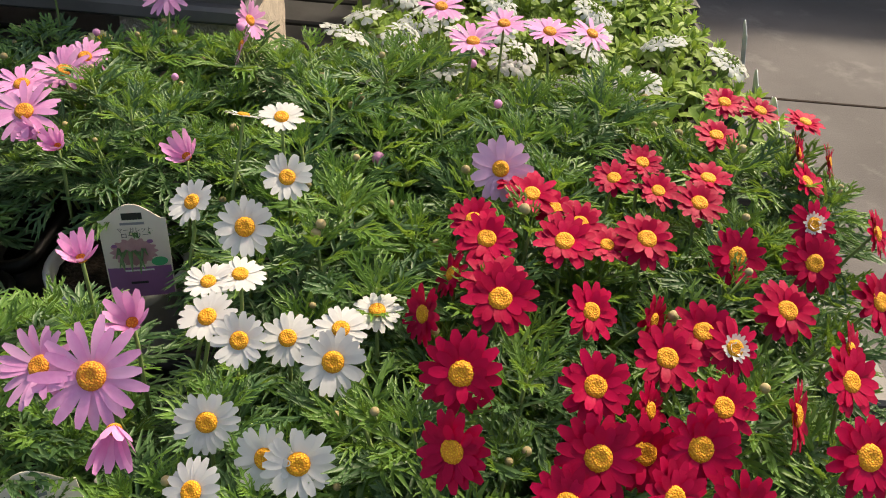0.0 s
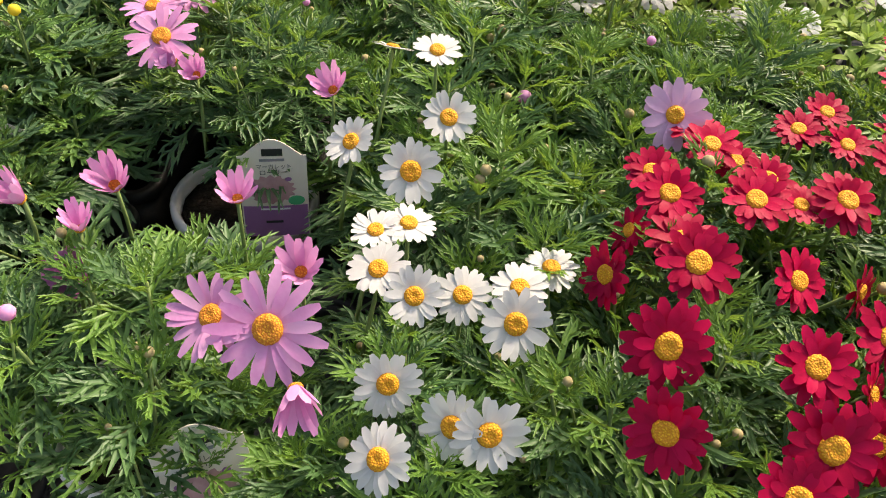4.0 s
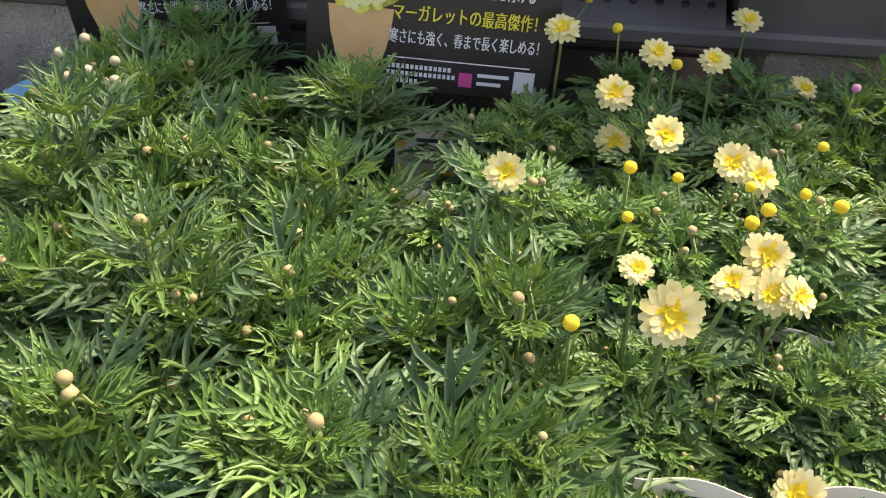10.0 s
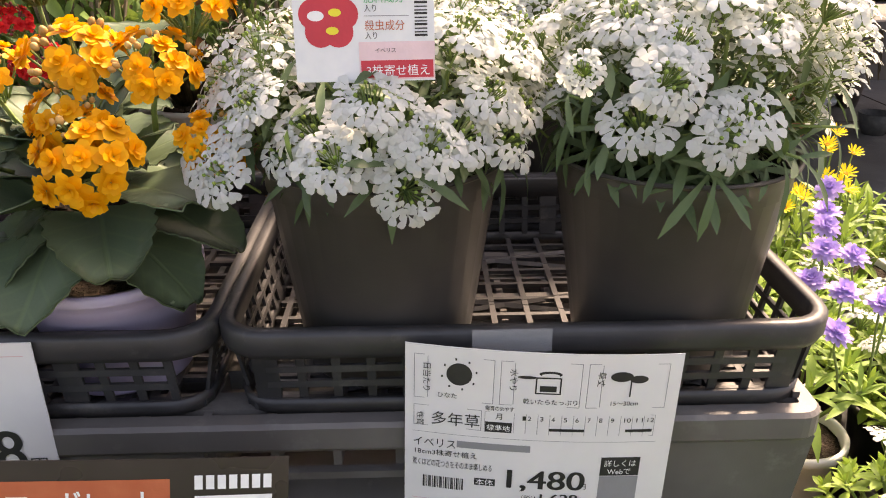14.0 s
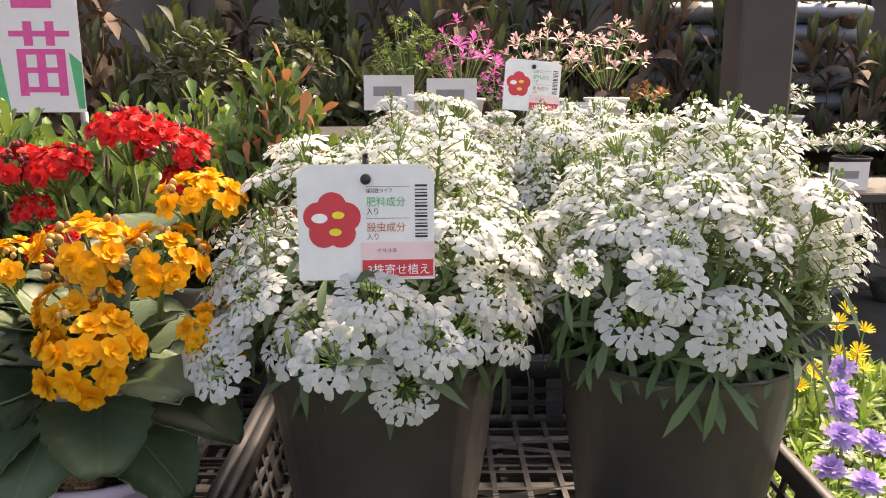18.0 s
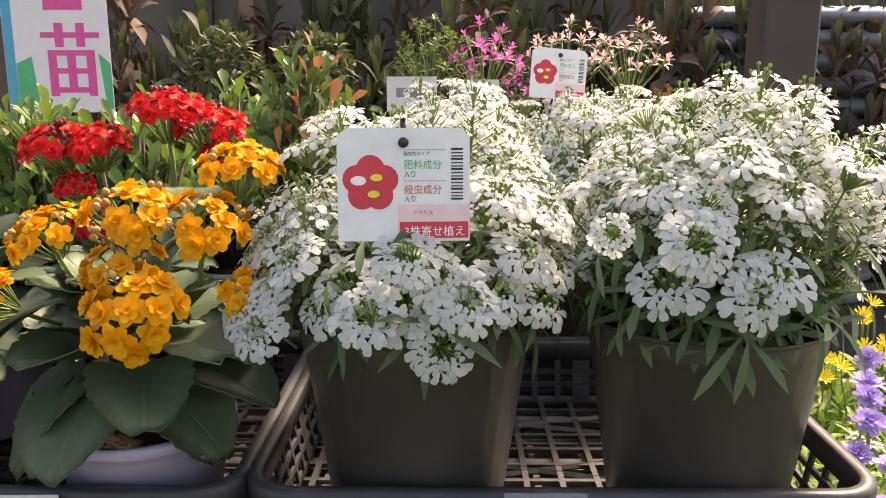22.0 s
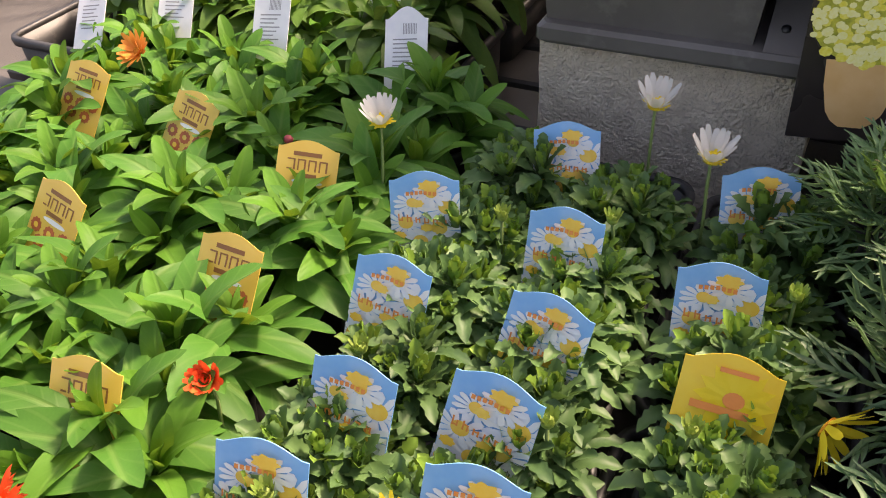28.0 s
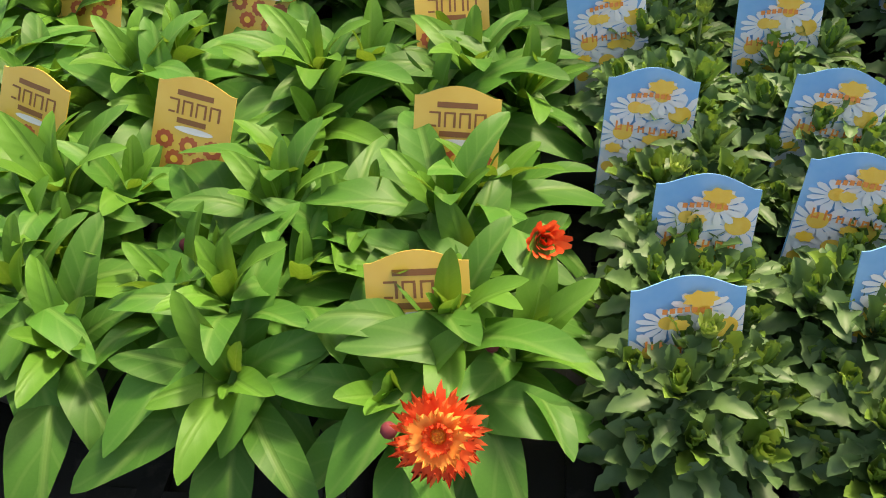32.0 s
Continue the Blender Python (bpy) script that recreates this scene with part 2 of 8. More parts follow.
def disc_mat(name, a, b):
    m, nt, n, l, p = nodes_of(name)
    co, vor = n.new("ShaderNodeTexCoord"), n.new("ShaderNodeTexVoronoi")
    vor.inputs["Scale"].default_value = 900
    l.new(co.outputs["Object"], vor.inputs["Vector"])
    l.new(mixc(nt, ramp(nt, vor.outputs["Distance"], 0.1, 0.6), b, a), p.inputs["Base Color"])
    p.inputs["Roughness"].default_value = 0.7
    nb = bump(nt, vor.outputs["Distance"], 0.8, 0.0008)
    nb.node.invert = True
    l.new(nb, p.inputs["Normal"])
    return m


M["disc"] = disc_mat("disc_yellow", (0.70, 0.27, 0.008), (0.92, 0.52, 0.02))
M["disc_orange"] = disc_mat("disc_orange", (0.60, 0.19, 0.01), (0.88, 0.48, 0.03))
M["black_plastic"] = plain("black_plastic", (0.024, 0.024, 0.025), (0.052, 0.051, 0.053), 0.45, 14, 700, 0.12, 0.0006, dust=(0.10, 0.095, 0.085))
M["pallet_plastic"] = plain("grey_black_plastic", (0.105, 0.096, 0.089), (0.16, 0.148, 0.137), 0.48, 9, 500, 0.15, 0.0008, dust=(0.19, 0.18, 0.165))
M["pot_white"] = plain("pot_white", (0.78, 0.77, 0.75), (0.84, 0.83, 0.81), 0.4, 20, 300, 0.05)
M["pot_lilac"] = plain("pot_lilac", (0.52, 0.46, 0.66), (0.60, 0.54, 0.72), 0.35, 18, 300, 0.05)
M["pot_brown"] = plain("pot_dark_brown", (0.066, 0.060, 0.056), (0.100, 0.091, 0.084), 0.40, 11, 500, 0.08, 0.0005)
M["pot_clay"] = plain("pot_clay", (0.42, 0.2, 0.10), (0.5, 0.28, 0.16), 0.8, 30, 300)
M["soil"] = plain("soil", (0.02, 0.014, 0.010), (0.05, 0.036, 0.025), 0.95, 120, 260, 1.0, 0.006, 0.2)
M["paper"] = plain("paper_white", (0.74, 0.72, 0.71), (0.78, 0.76, 0.75), 0.35, 25, 200, 0.03)
M["paper_edge"] = plain("paper_edge", (0.8, 0.8, 0.8), None, 0.5)
M["ink"] = plain("ink_black", (0.02, 0.02, 0.022), (0.03, 0.03, 0.03), 0.45, 50)
M["ink_grey"] = plain("ink_grey", (0.25, 0.25, 0.26), None, 0.5)
M["ink_red"] = plain("ink_red", (0.6, 0.04, 0.06), None, 0.45)
M["ink_pale_red"] = plain("ink_pale_red", (0.66, 0.42, 0.42), None, 0.45)
M["ink_orange"] = plain("ink_orange_red", (0.48, 0.10, 0.04), (0.55, 0.14, 0.06), 0.45, 40)
M["ink_hand_orange"] = plain("ink_hand_orange", (0.75, 0.25, 0.06), None, 0.45)
M["ink_yellow"] = plain("ink_yellow", (0.80, 0.68, 0.05), None, 0.45)
M["ink_white"] = plain("ink_white", (0.8, 0.8, 0.8), None, 0.45)
M["ink_green"] = plain("ink_green", (0.05, 0.42, 0.18), None, 0.45)
M["ink_pink"] = plain("ink_pink", (0.72, 0.08, 0.30), None, 0.45)
M["poster_black"] = plain("poster_black", (0.020, 0.016, 0.016), (0.048, 0.036, 0.034), 0.28, 8, 120, 0.05, 0.0006)
M["poster_pot"] = plain("poster_pot", (0.72, 0.42, 0.17), (0.80, 0.52, 0.25), 0.4, 30)
M["poster_dome"] = plain("poster_dome", (0.32, 0.34, 0.04), (0.62, 0.58, 0.07), 0.4, 160)
M["poster_bloom"] = plain("poster_bloom", (0.78, 0.68, 0.06), (0.86, 0.80, 0.20), 0.4, 300)
M["poster_pale"] = plain("poster_pale", (0.84, 0.80, 0.30), (0.88, 0.85, 0.45), 0.4, 300)
M["tag_blue"] = plain("tag_sky_blue", (0.10, 0.37, 0.72), (0.30, 0.56, 0.82), 0.35, 22, 200, 0.01)
M["tag_pale"] = plain("tag_pale_blue", (0.66, 0.73, 0.80), (0.76, 0.80, 0.84), 0.35, 40, 200, 0.03)
M["tag_white"] = plain("tag_white", (0.74, 0.76, 0.78), (0.82, 0.83, 0.83), 0.35, 60, 200, 0.03)
M["tag_gold"] = plain("tag_gold", (0.86, 0.52, 0.06), (0.90, 0.64, 0.14), 0.35, 60)
M["tag_tan"] = plain("tag_tan_yellow", (0.76, 0.48, 0.08), (0.81, 0.56, 0.12), 0.35, 25, 300, 0.01)
M["tag_yellow"] = plain("tag_yellow", (0.80, 0.52, 0.03), (0.85, 0.62, 0.06), 0.35, 25, 300, 0.01)
M["tag_cream"] = plain("tag_cream", (0.80, 0.72, 0.60), (0.85, 0.78, 0.66), 0.35, 25, 300, 0.01)
M["tag_brown"] = plain("tag_print_brown", (0.25, 0.10, 0.03), None, 0.45)
M["tag_rose"] = plain("tag_print_rose", (0.50, 0.26, 0.28), (0.60, 0.36, 0.36), 0.45, 120)
M["tag_blush"] = plain("tag_print_blush", (0.76, 0.56, 0.58), None, 0.4)
M["tag_plum"] = plain("tag_print_plum", (0.30, 0.13, 0.30), None, 0.45)
M["concrete"] = plain("concrete_block", (0.64, 0.54, 0.43), (0.80, 0.69, 0.56), 0.92, 60, 260, 1.0, 0.007, 0.3, dust=(0.32, 0.275, 0.235))
M["asphalt"] = plain("floor_concrete_grey", (0.098, 0.092, 0.088), (0.148, 0.140, 0.134), 0.85, 1.6, 180, 0.5, 0.003, 0.3, dust=(0.21, 0.2, 0.19))
M["bench_steel"] = plain("bench_dark_steel", (0.03, 0.03, 0.03), (0.05, 0.05, 0.05), 0.5, 12)
M["clip_steel"] = plain("clip_steel", (0.5, 0.5, 0.5), None, 0.25, 30, 300, 0.05, metal=1.0)
M["cart_steel"] = plain("cart_steel", (0.16, 0.16, 0.165), (0.24, 0.24, 0.24), 0.4, 12, 300, 0.05, metal=0.4)
M["rubber"] = plain("rubber_grey", (0.05, 0.05, 0.052), (0.09, 0.09, 0.09), 0.7, 30)
M["pillar"] = plain("pillar_brown_steel", (0.045, 0.034, 0.030), (0.065, 0.05, 0.044), 0.5, 5, 300)
M["wood"] = plain("wood_brown", (0.16, 0.09, 0.05), (0.26, 0.16, 0.09), 0.6, 7)
M["wall_dark"] = plain("wall_dark", (0.085, 0.072, 0.062), (0.15, 0.125, 0.105), 0.8, 2)
M["wall_beige"] = plain("wall_beige", (0.34, 0.30, 0.25), (0.42, 0.38, 0.32), 0.85, 1.5)
M["roof_grey"] = plain("stacked_grey_sacks", (0.20, 0.22, 0.26), (0.30, 0.33, 0.38), 0.6, 6)
M["sign_blue"] = plain("sign_blue", (0.05, 0.35, 0.50), None, 0.5)
tape, tnt, tn, tl, tp_ = nodes_of("clear_tape")
tp_.inputs["Base Color"].default_value, tp_.inputs["Roughness"].default_value, tp_.inputs["Alpha"].default_value = (0.6, 0.6, 0.6, 1), 0.25, 0.3
M["tape"] = tape
M["rubber_black"] = plain("peg_black", (0.02, 0.02, 0.02), None, 0.35)


# ---- builders ----
class Geo:
    """Collects pieces of one mesh."""

    def __init__(self):
        self.v, self.f, self.m, self.n = [], [], [], 0

    def add(self, verts, faces, mi=0):
        verts = np.asarray(verts, float)
        self.v.append(verts)
        k = self.n
        self.f += [tuple(i + k for i in f) for f in faces]
        self.m += [mi] * len(faces)
        self.n += len(verts)
        return self

    def mesh(self, name, mats, smooth=True):
        me = bpy.data.meshes.new(name)
        me.from_pydata(np.concatenate(self.v).tolist(), [], self.f)
        for m in (mats if isinstance(mats, (list, tuple)) else [mats]):
            me.materials.append(m)
        me.polygons.foreach_set("material_index", self.m)
        me.polygons.foreach_set("use_smooth", [smooth] * len(self.f))
        me.update()
        return me


def thing(name, label, category, group="", kind="", at=None):
    ob = new(name)
    ob.empty_display_size = 0.02
    if at is not None:
        ob.matrix_basis = at if isinstance(at, Matrix) else Matrix.Translation(at)
    return tagged(ob, label, category, group, kind)


def put(name, me, parent=None, m=None, label=""):
    ob = new(name, me)
    if parent is not None:
        ob.parent = parent
    if m is not None:
        ob.matrix_basis = m
    if label:
        ob["label"] = label
    return ob


def part(name, bm, material, parent, label=""):
    me = bpy.data.meshes.new(name)
    bm.to_mesh(me)
    bm.free()
    me.materials.append(material)
    return put(name, me, parent, None, label)


def box(g, x0, y0, z0, x1, y1, z1, mi=0, b=0.0):
    """A box, its upright and level edges cut by b."""
    if b <= 0:
        v = [(x, y, z) for z in (z0, z1) for y in (y0, y1) for x in (x0, x1)]
        g.add(v, [(0, 2, 3, 1), (4, 5, 7, 6), (0, 1, 5, 4), (1, 3, 7, 5), (3, 2, 6, 7), (2, 0, 4, 6)], mi)
        return g
    prof = [(b, 0.0), (0.0, b), (0.0, z1 - z0 - b), (b, z1 - z0)]
    rings = []
    for inset, h in prof:
        c = b + inset * 0.6
        xa, xb, ya, yb = x0 + inset, x1 - inset, y0 + inset, y1 - inset
        rings.append([(xa + c, ya, z0 + h), (xb - c, ya, z0 + h), (xb, ya + c, z0 + h), (xb, yb - c, z0 + h),
                      (xb - c, yb, z0 + h), (xa + c, yb, z0 + h), (xa, yb - c, z0 + h), (xa, ya + c, z0 + h)])
    v = [p for r in rings for p in r]
    f = [(i * 8 + j, i * 8 + (j + 1) % 8, i * 8 + 8 + (j + 1) % 8, i * 8 + 8 + j) for i in range(3) for j in range(8)]
    f += [tuple(range(7, -1, -1)), tuple(range(24, 32))]
    g.add(v, f, mi)
    return g


def boxmesh(name, mat, *a, b=0.0):
    return box(Geo(), *a, b=b).mesh(name, mat, False)


def lathe(g, prof, seg=24, mi=0, cap=True, c=(0, 0, 0)):
    """A turned body from (radius, height) pairs."""
    v = [(c[0] + r * math.cos(a), c[1] + r * math.sin(a), c[2] + z) for r, z in prof for a in (2 * math.pi * k / seg for k in range(seg))]
    f = [(i * seg + j, i * seg + (j + 1) % seg, (i + 1) * seg + (j + 1) % seg, (i + 1) * seg + j) for i in range(len(prof) - 1) for j in range(seg)]
    if cap:
        f += [tuple(range(seg - 1, -1, -1)), tuple(range((len(prof) - 1) * seg, len(prof) * seg))]
    g.add(v, f, mi)
    return g


def tube(g, pts, r0, r1=None, seg=6, mi=0):
    """A round rod along points."""
    pts = [Vector(p) for p in pts]
    r1 = r0 if r1 is None else r1
    v, n = [], len(pts)
    for i, p in enumerate(pts):
        d = (pts[min(i + 1, n - 1)] - pts[max(i - 1, 0)]).normalized()
        a = d.cross(Vector((0, 0, 1)) if abs(d.z) < 0.9 else Vector((1, 0, 0))).normalized()
        b = d.cross(a)
        r = r0 + (r1 - r0) * i / (n - 1)
        v += [tuple(p + (a * math.cos(t) + b * math.sin(t)) * r) for t in (2 * math.pi * k / seg for k in range(seg))]
    f = [(i * seg + j, i * seg + (j + 1) % seg, (i + 1) * seg + (j + 1) % seg, (i + 1) * seg + j) for i in range(n - 1) for j in range(seg)]
    f += [tuple(range(seg - 1, -1, -1)), tuple(range((n - 1) * seg, n * seg))]
    g.add(v, f, mi)
    return g


def round_rect(w, d, r, k=5):
    """Points round a rectangle with rounded corners, with their outward directions."""
    out = []
    for cx, cy, a0 in ((w / 2 - r, -d / 2 + r, -90), (w / 2 - r, d / 2 - r, 0), (-w / 2 + r, d / 2 - r, 90), (-w / 2 + r, -d / 2 + r, 180)):
        for i in range(k + 1):
            a = radians(a0 + 90 * i / k)
            out.append((cx + r * math.cos(a), cy + r * math.sin(a), math.cos(a), math.sin(a)))
    return out


def band(g, w, d, r, prof, mi=0):
    """A closed profile (outward, up) swept round a rounded rectangle."""
    path, k = round_rect(w, d, r), len(prof)
    v = [(x + ox * o, y + oy * o, z) for x, y, ox, oy in path for o, z in prof]
    n = len(path)
    f = [(i * k + j, ((i + 1) % n) * k + j, ((i + 1) % n) * k + (j + 1) % k, i * k + (j + 1) % k) for i in range(n) for j in range(k)]
    g.add(v, f, mi)
    return g


def frames(pos, d, up, s=1.0):
    """A 4x4 array with Y along d and Z near up."""
    y = np.array(d, float)
    y /= np.linalg.norm(y) + 1e-9
    x = np.cross(y, up)
    if np.linalg.norm(x) < 1e-4:
        x = np.cross(y, (1, 0.1, 0))
    x /= np.linalg.norm(x)
    z = np.cross(x, y)
    return np.array([x * s, y * s, z * s]), np.array(pos, float)


def stamp(g, tpl, pos, d, up, s=1.0, mi=0):
    r, p = frames(pos, d, up, s)
    g.add(tpl[0] @ r + p, tpl[1], mi)


rng = np.random.default_rng(7)
GOLD = 2.39996


# ---- leaves ----
def lacy(width, lobes, reach, arch, angle=42, start=0.32, seed=0, teeth=1.0, cup=0.25):
    """A finely cut leaf, 1 long: a midrib with curved narrow lobes that rise to both sides, each ending in small teeth."""
    r = np.random.default_rng(seed)
    v, f = [], []
    sway = 0.06 * r.normal()

    def lift(x, y):
        return -arch * y * y + cup * abs(x) - 0.35 * cup * x * x + 0.03 * math.sin(9 * y + seed)

    def strip(pts, ws, ridge=0.0):
        k = len(v)
        for i, ((x, y), w) in enumerate(zip(pts, ws)):
            a, b = pts[max(i - 1, 0)], pts[min(i + 1, len(pts) - 1)]
            dx, dy = b[0] - a[0], b[1] - a[1]
            n = math.hypot(dx, dy) or 1
            ox, oy = -dy / n * w, dx / n * w
            z = lift(x, y)
            v.append((x + ox, y + oy, z + ridge * w))
            v.append((x - ox, y - oy, z + ridge * w))
            v.append((x, y, z - ridge * w))
        for i in range(len(pts) - 1):
            a = k + 3 * i
            f.append((a, a + 2, a + 5, a + 3))
            f.append((a + 2, a + 1, a + 4, a + 5))

    def lobe(x0, y0, a, ln, w):
        pts = [(x0, y0)]
        for k in range(3):
            b = a * (1.0 - 0.22 * k)               # the lobe bends towards the tip of the leaf
            pts.append((pts[-1][0] + math.sin(b) * ln / 3, pts[-1][1] + math.cos(b) * ln / 3))
        strip(pts, [w * 0.75, w, w * 0.95, w * 0.18], 0.45)
        for sg in (1, -1):
            if r.random() < 0.85 * teeth:
                c = a * 0.75 + sg * radians(36 + 10 * r.random())
                l2 = ln * (0.28 + 0.16 * r.random())
                m = pts[1] if sg * a > 0 else pts[2]
                q = (m[0] + math.sin(c) * l2 * 0.6, m[1] + math.cos(c) * l2 * 0.6)
                e = (q[0] + math.sin(c * 0.8) * l2 * 0.4, q[1] + math.cos(c * 0.8) * l2 * 0.4)
                strip([m, q, e], [w * 0.7, w * 0.72, w * 0.15], 0.4)

    strip([(sway * t * t, t) for t in (0, 0.3, 0.55, 0.8, 1)], [width * 0.62, width * 0.7, width, width, width * 0.2], 0.4)
    for i in range(lobes):
        for sgn in (1, -1):
            y0 = start + (0.84 - start) * (i + 0.4 * r.random()) / lobes
            ln = reach * (1.12 - 0.55 * y0) * (0.82 + 0.36 * r.random())
            lobe(sway * y0 * y0, y0, sgn * radians(angle + 8 * r.normal()), ln, width * 0.82)
    return np.array(v), f


def blade(w, arch, fold=0.15, seg=6, tooth=0.0, wave=0.0, tipw=0.62, stalk=0.25, fine=False):
    """A plain or toothed leaf, 1 long and w wide, folded along its midrib and arched."""
    v, f = [], []
    cols = (-1, -0.5, 0, 0.5, 1) if fine else (-1, 0, 1)
    n = len(cols)
    for i in range(seg + 1):
        t = i / seg
        prof = (min(1, t / tipw) ** 0.8) if t < tipw else max(0.06, math.cos((t - tipw) / (1 - tipw) * math.pi / 2) ** 0.65)
        h = w / 2 * max(prof, stalk * (1 - t) ** 0.5 if t < 0.4 else 0)
        if tooth and 0 < i < seg:
            h *= 1 + tooth * (1 if i % 2 else -1)
        z = -arch * t * t
        for c in cols:
            wv = wave * h * math.sin(t * 8 + (2.5 if c > 0 else 0)) * abs(c)
            v.append((c * h, t, z + fold * h * (abs(c) - (0.5 * c * c if fine else 0)) * (1.6 if fine else 1) + wv))
    for i in range(seg):
        for j in range(n - 1):
            a = i * n + j
            f.append((a, a + 1, a + 1 + n, a + n))
    return np.array(v), f


def broad(w, curl, fold, seg=10, tooth=0.0, wave=0.0, base=0.3, wide=0.62, side=0.0, tip=0.52):
    """A strap- or spoon-shaped leaf, 1 long: it bends over by curl radians, is channelled by fold and blunt at its tip."""
    v, f = [], []
    for i in range(seg + 1):
        t = 1 - (1 - i / seg) ** 1.35              # closer rows towards the tip
        if t < wide:
            prof = base + (1 - base) * math.sin(math.pi / 2 * t / wide) ** 1.6
        else:
            prof = max(0.05, math.cos((t - wide) / (1 - wide) * math.pi / 2) ** tip)
        h = w / 2 * prof
        if tooth and t > 0.35 and i < seg:
            h *= 1 + tooth * (1 if i % 2 else -1)
        k = curl if abs(curl) > 0.01 else 0.01
        a = k * t * (0.4 + 0.6 * t)
        y, z = math.sin(k * t) / k, -(1 - math.cos(a * 1.3)) / max(k, 0.3) * (1 if k > 0 else -1)
        for c in (-1, -0.5, 0, 0.5, 1):
            lift = fold * h * (abs(c) ** 1.4) + wave * h * math.sin(t * 7 + (2.2 if c > 0 else 0.4)) * abs(c)
            v.append((c * h + side * t * t, y, z + lift))
    for i in range(seg):
        for j in range(4):
            a = i * 5 + j
            f.append((a, a + 1, a + 6, a + 5))
    return np.array(v), f


def unit(theta, phi):
    return np.array((math.sin(theta) * math.cos(phi), math.sin(theta) * math.sin(phi), math.cos(theta)))


LACY_BROAD = [lacy(0.034, 3, 0.46, a, 42, 0.30, q) for q, a in enumerate((0.15, 0.4, 0.0, 0.25))]
LACY_FINE = [lacy(0.033, 4, 0.50, a, 52, 0.26, q + 10, 0.8, 0.12) for q, a in enumerate((0.0, 0.2, -0.12, 0.1, 0.3))]
LACY_YEL = [lacy(0.052, 3, 0.44, a, 42, 0.32, q + 20, 1.0, 0.3) for q, a in enumerate((0.35, 0.6, 0.15, 0.4))]
TIPS = {}


def shoots(tpls, mats, count, radius, height, leaf, per=17, seed=0, spread=74, reach=0.05, young=0.26, outer=80, stem=0.0016, low=0.4):
    """A mound of shoots, each ending in a fountain of leaves: the youngest upright in the middle, older ones spread out below."""
    r = np.random.default_rng(seed)
    g = Geo()
    tips = []
    for k in range(count):
        u = (k + 0.35) / count
        th = radians(spread) * math.sqrt(u) + r.normal(0, 0.05)
        ph = k * GOLD + seed + r.normal(0, 0.2)
        hh = height * (0.84 + 0.3 * r.random())
        tip = np.array((radius * math.sin(th) * math.cos(ph), radius * math.sin(th) * math.sin(ph), hh * (low + (1 - low) * math.cos(th))))
        base = tip * np.array((0.25, 0.25, 0)) + np.array((0, 0, -0.012))
        mid = base * 0.45 + tip * 0.55 + np.array((tip[0], tip[1], 0)) * 0.14
        tube(g, [base, mid, tip], stem * 1.2, stem * 0.8, 5, 2)
        axis = tip - mid
        axis = axis / np.linalg.norm(axis) + np.array((0, 0, 0.7))
        axis /= np.linalg.norm(axis)
        tips.append((tip, axis))
        side = np.cross(axis, (0.3, 0.7, 0.2))
        side /= np.linalg.norm(side)
        oth = np.cross(axis, side)
        for j in range(per):
            t = j / (per - 1)                      # 0 at the tip
            down = reach * t
            pos = tip - axis * down
            a = j * GOLD + k
            out = side * math.cos(a) + oth * math.sin(a)
            lean = radians(12 + (outer - 12) * t ** 0.75 + r.normal(0, 6))
            d = axis * math.cos(lean) + out * math.sin(lean)
            s = leaf * (0.34 + 0.72 * min(1, t * 1.7)) * (0.86 + 0.28 * r.random())
            up = axis * math.sin(lean) - out * math.cos(lean)
            stamp(g, tpls[int(r.integers(len(tpls)))], pos, d, up, s, 1 if t < young + 0.08 * r.normal() else 0)
    me = g.mesh("foliage", mats)
    TIPS[me.name] = tips
    return me


def pot_mesh(r, h, mat, rim=0.004, taper=0.74, lip=0.012):
    g = Geo()
    lathe(g, [(r * taper, 0), (r * taper + 0.001, 0.002), (r * 0.965, h - lip), (r + rim * 0.4, h - lip + 0.001), (r + rim, h - lip + 0.003),
              (r + rim, h - 0.002), (r + rim * 0.6, h), (r - 0.0015, h), (r - 0.003, h - 0.004), (r * 0.955, h - 0.02)], 36, 0, True)
    return g.mesh("pot", mat)


def soil_mesh(r, z):
    g = Geo()
    rr = np.random.default_rng(3)
    rings = [(r * k / 5, z + 0.003 * rr.random()) for k in range(5, 0, -1)]
    lathe(g, rings, 16)
    return g.mesh("soil", M["soil"])


def petals(g, n, length, width, rise, curl, jitter, r0=0.0, mi=0, notch=0.0, seed=0, seg=5, z0=0.0):
    """A ring of ray petals."""
    r = np.random.default_rng(seed)
    for k in range(n):
        a = 2 * math.pi * k / n + r.normal(0, 0.06)
        ln, lift = length * (1 + r.normal(0, jitter)), rise + r.normal(0, 0.10)
        v, f = [], []
        ca, sa = math.cos(a), math.sin(a)
        for i in range(seg + 1):
            t = i / seg
            w = width / 2 * (0.4 + 0.6 * math.sin(min(1, t * 1.4) * math.pi / 2)) * (1 if t < 0.7 else (0.86 if t < 0.9 else 0.42))
            rad = r0 + ln * t * math.cos(lift)
            z = z0 + ln * (math.sin(lift) * t - curl * t * t)
            for s, dz in ((-1, 0.12), (0, 0), (1, 0.12)):
                rr = rad - (notch * ln * (0 if s == 0 else -0.3) if t == 1 else 0)
                v.append((rr * ca - s * w * sa, rr * sa + s * w * ca, z + dz * w))
        for i in range(seg):
            b = i * 3
            f += [(b, b + 1, b + 4, b + 3), (b + 1, b + 2, b + 5, b + 4)]
        g.add(v, f, mi)


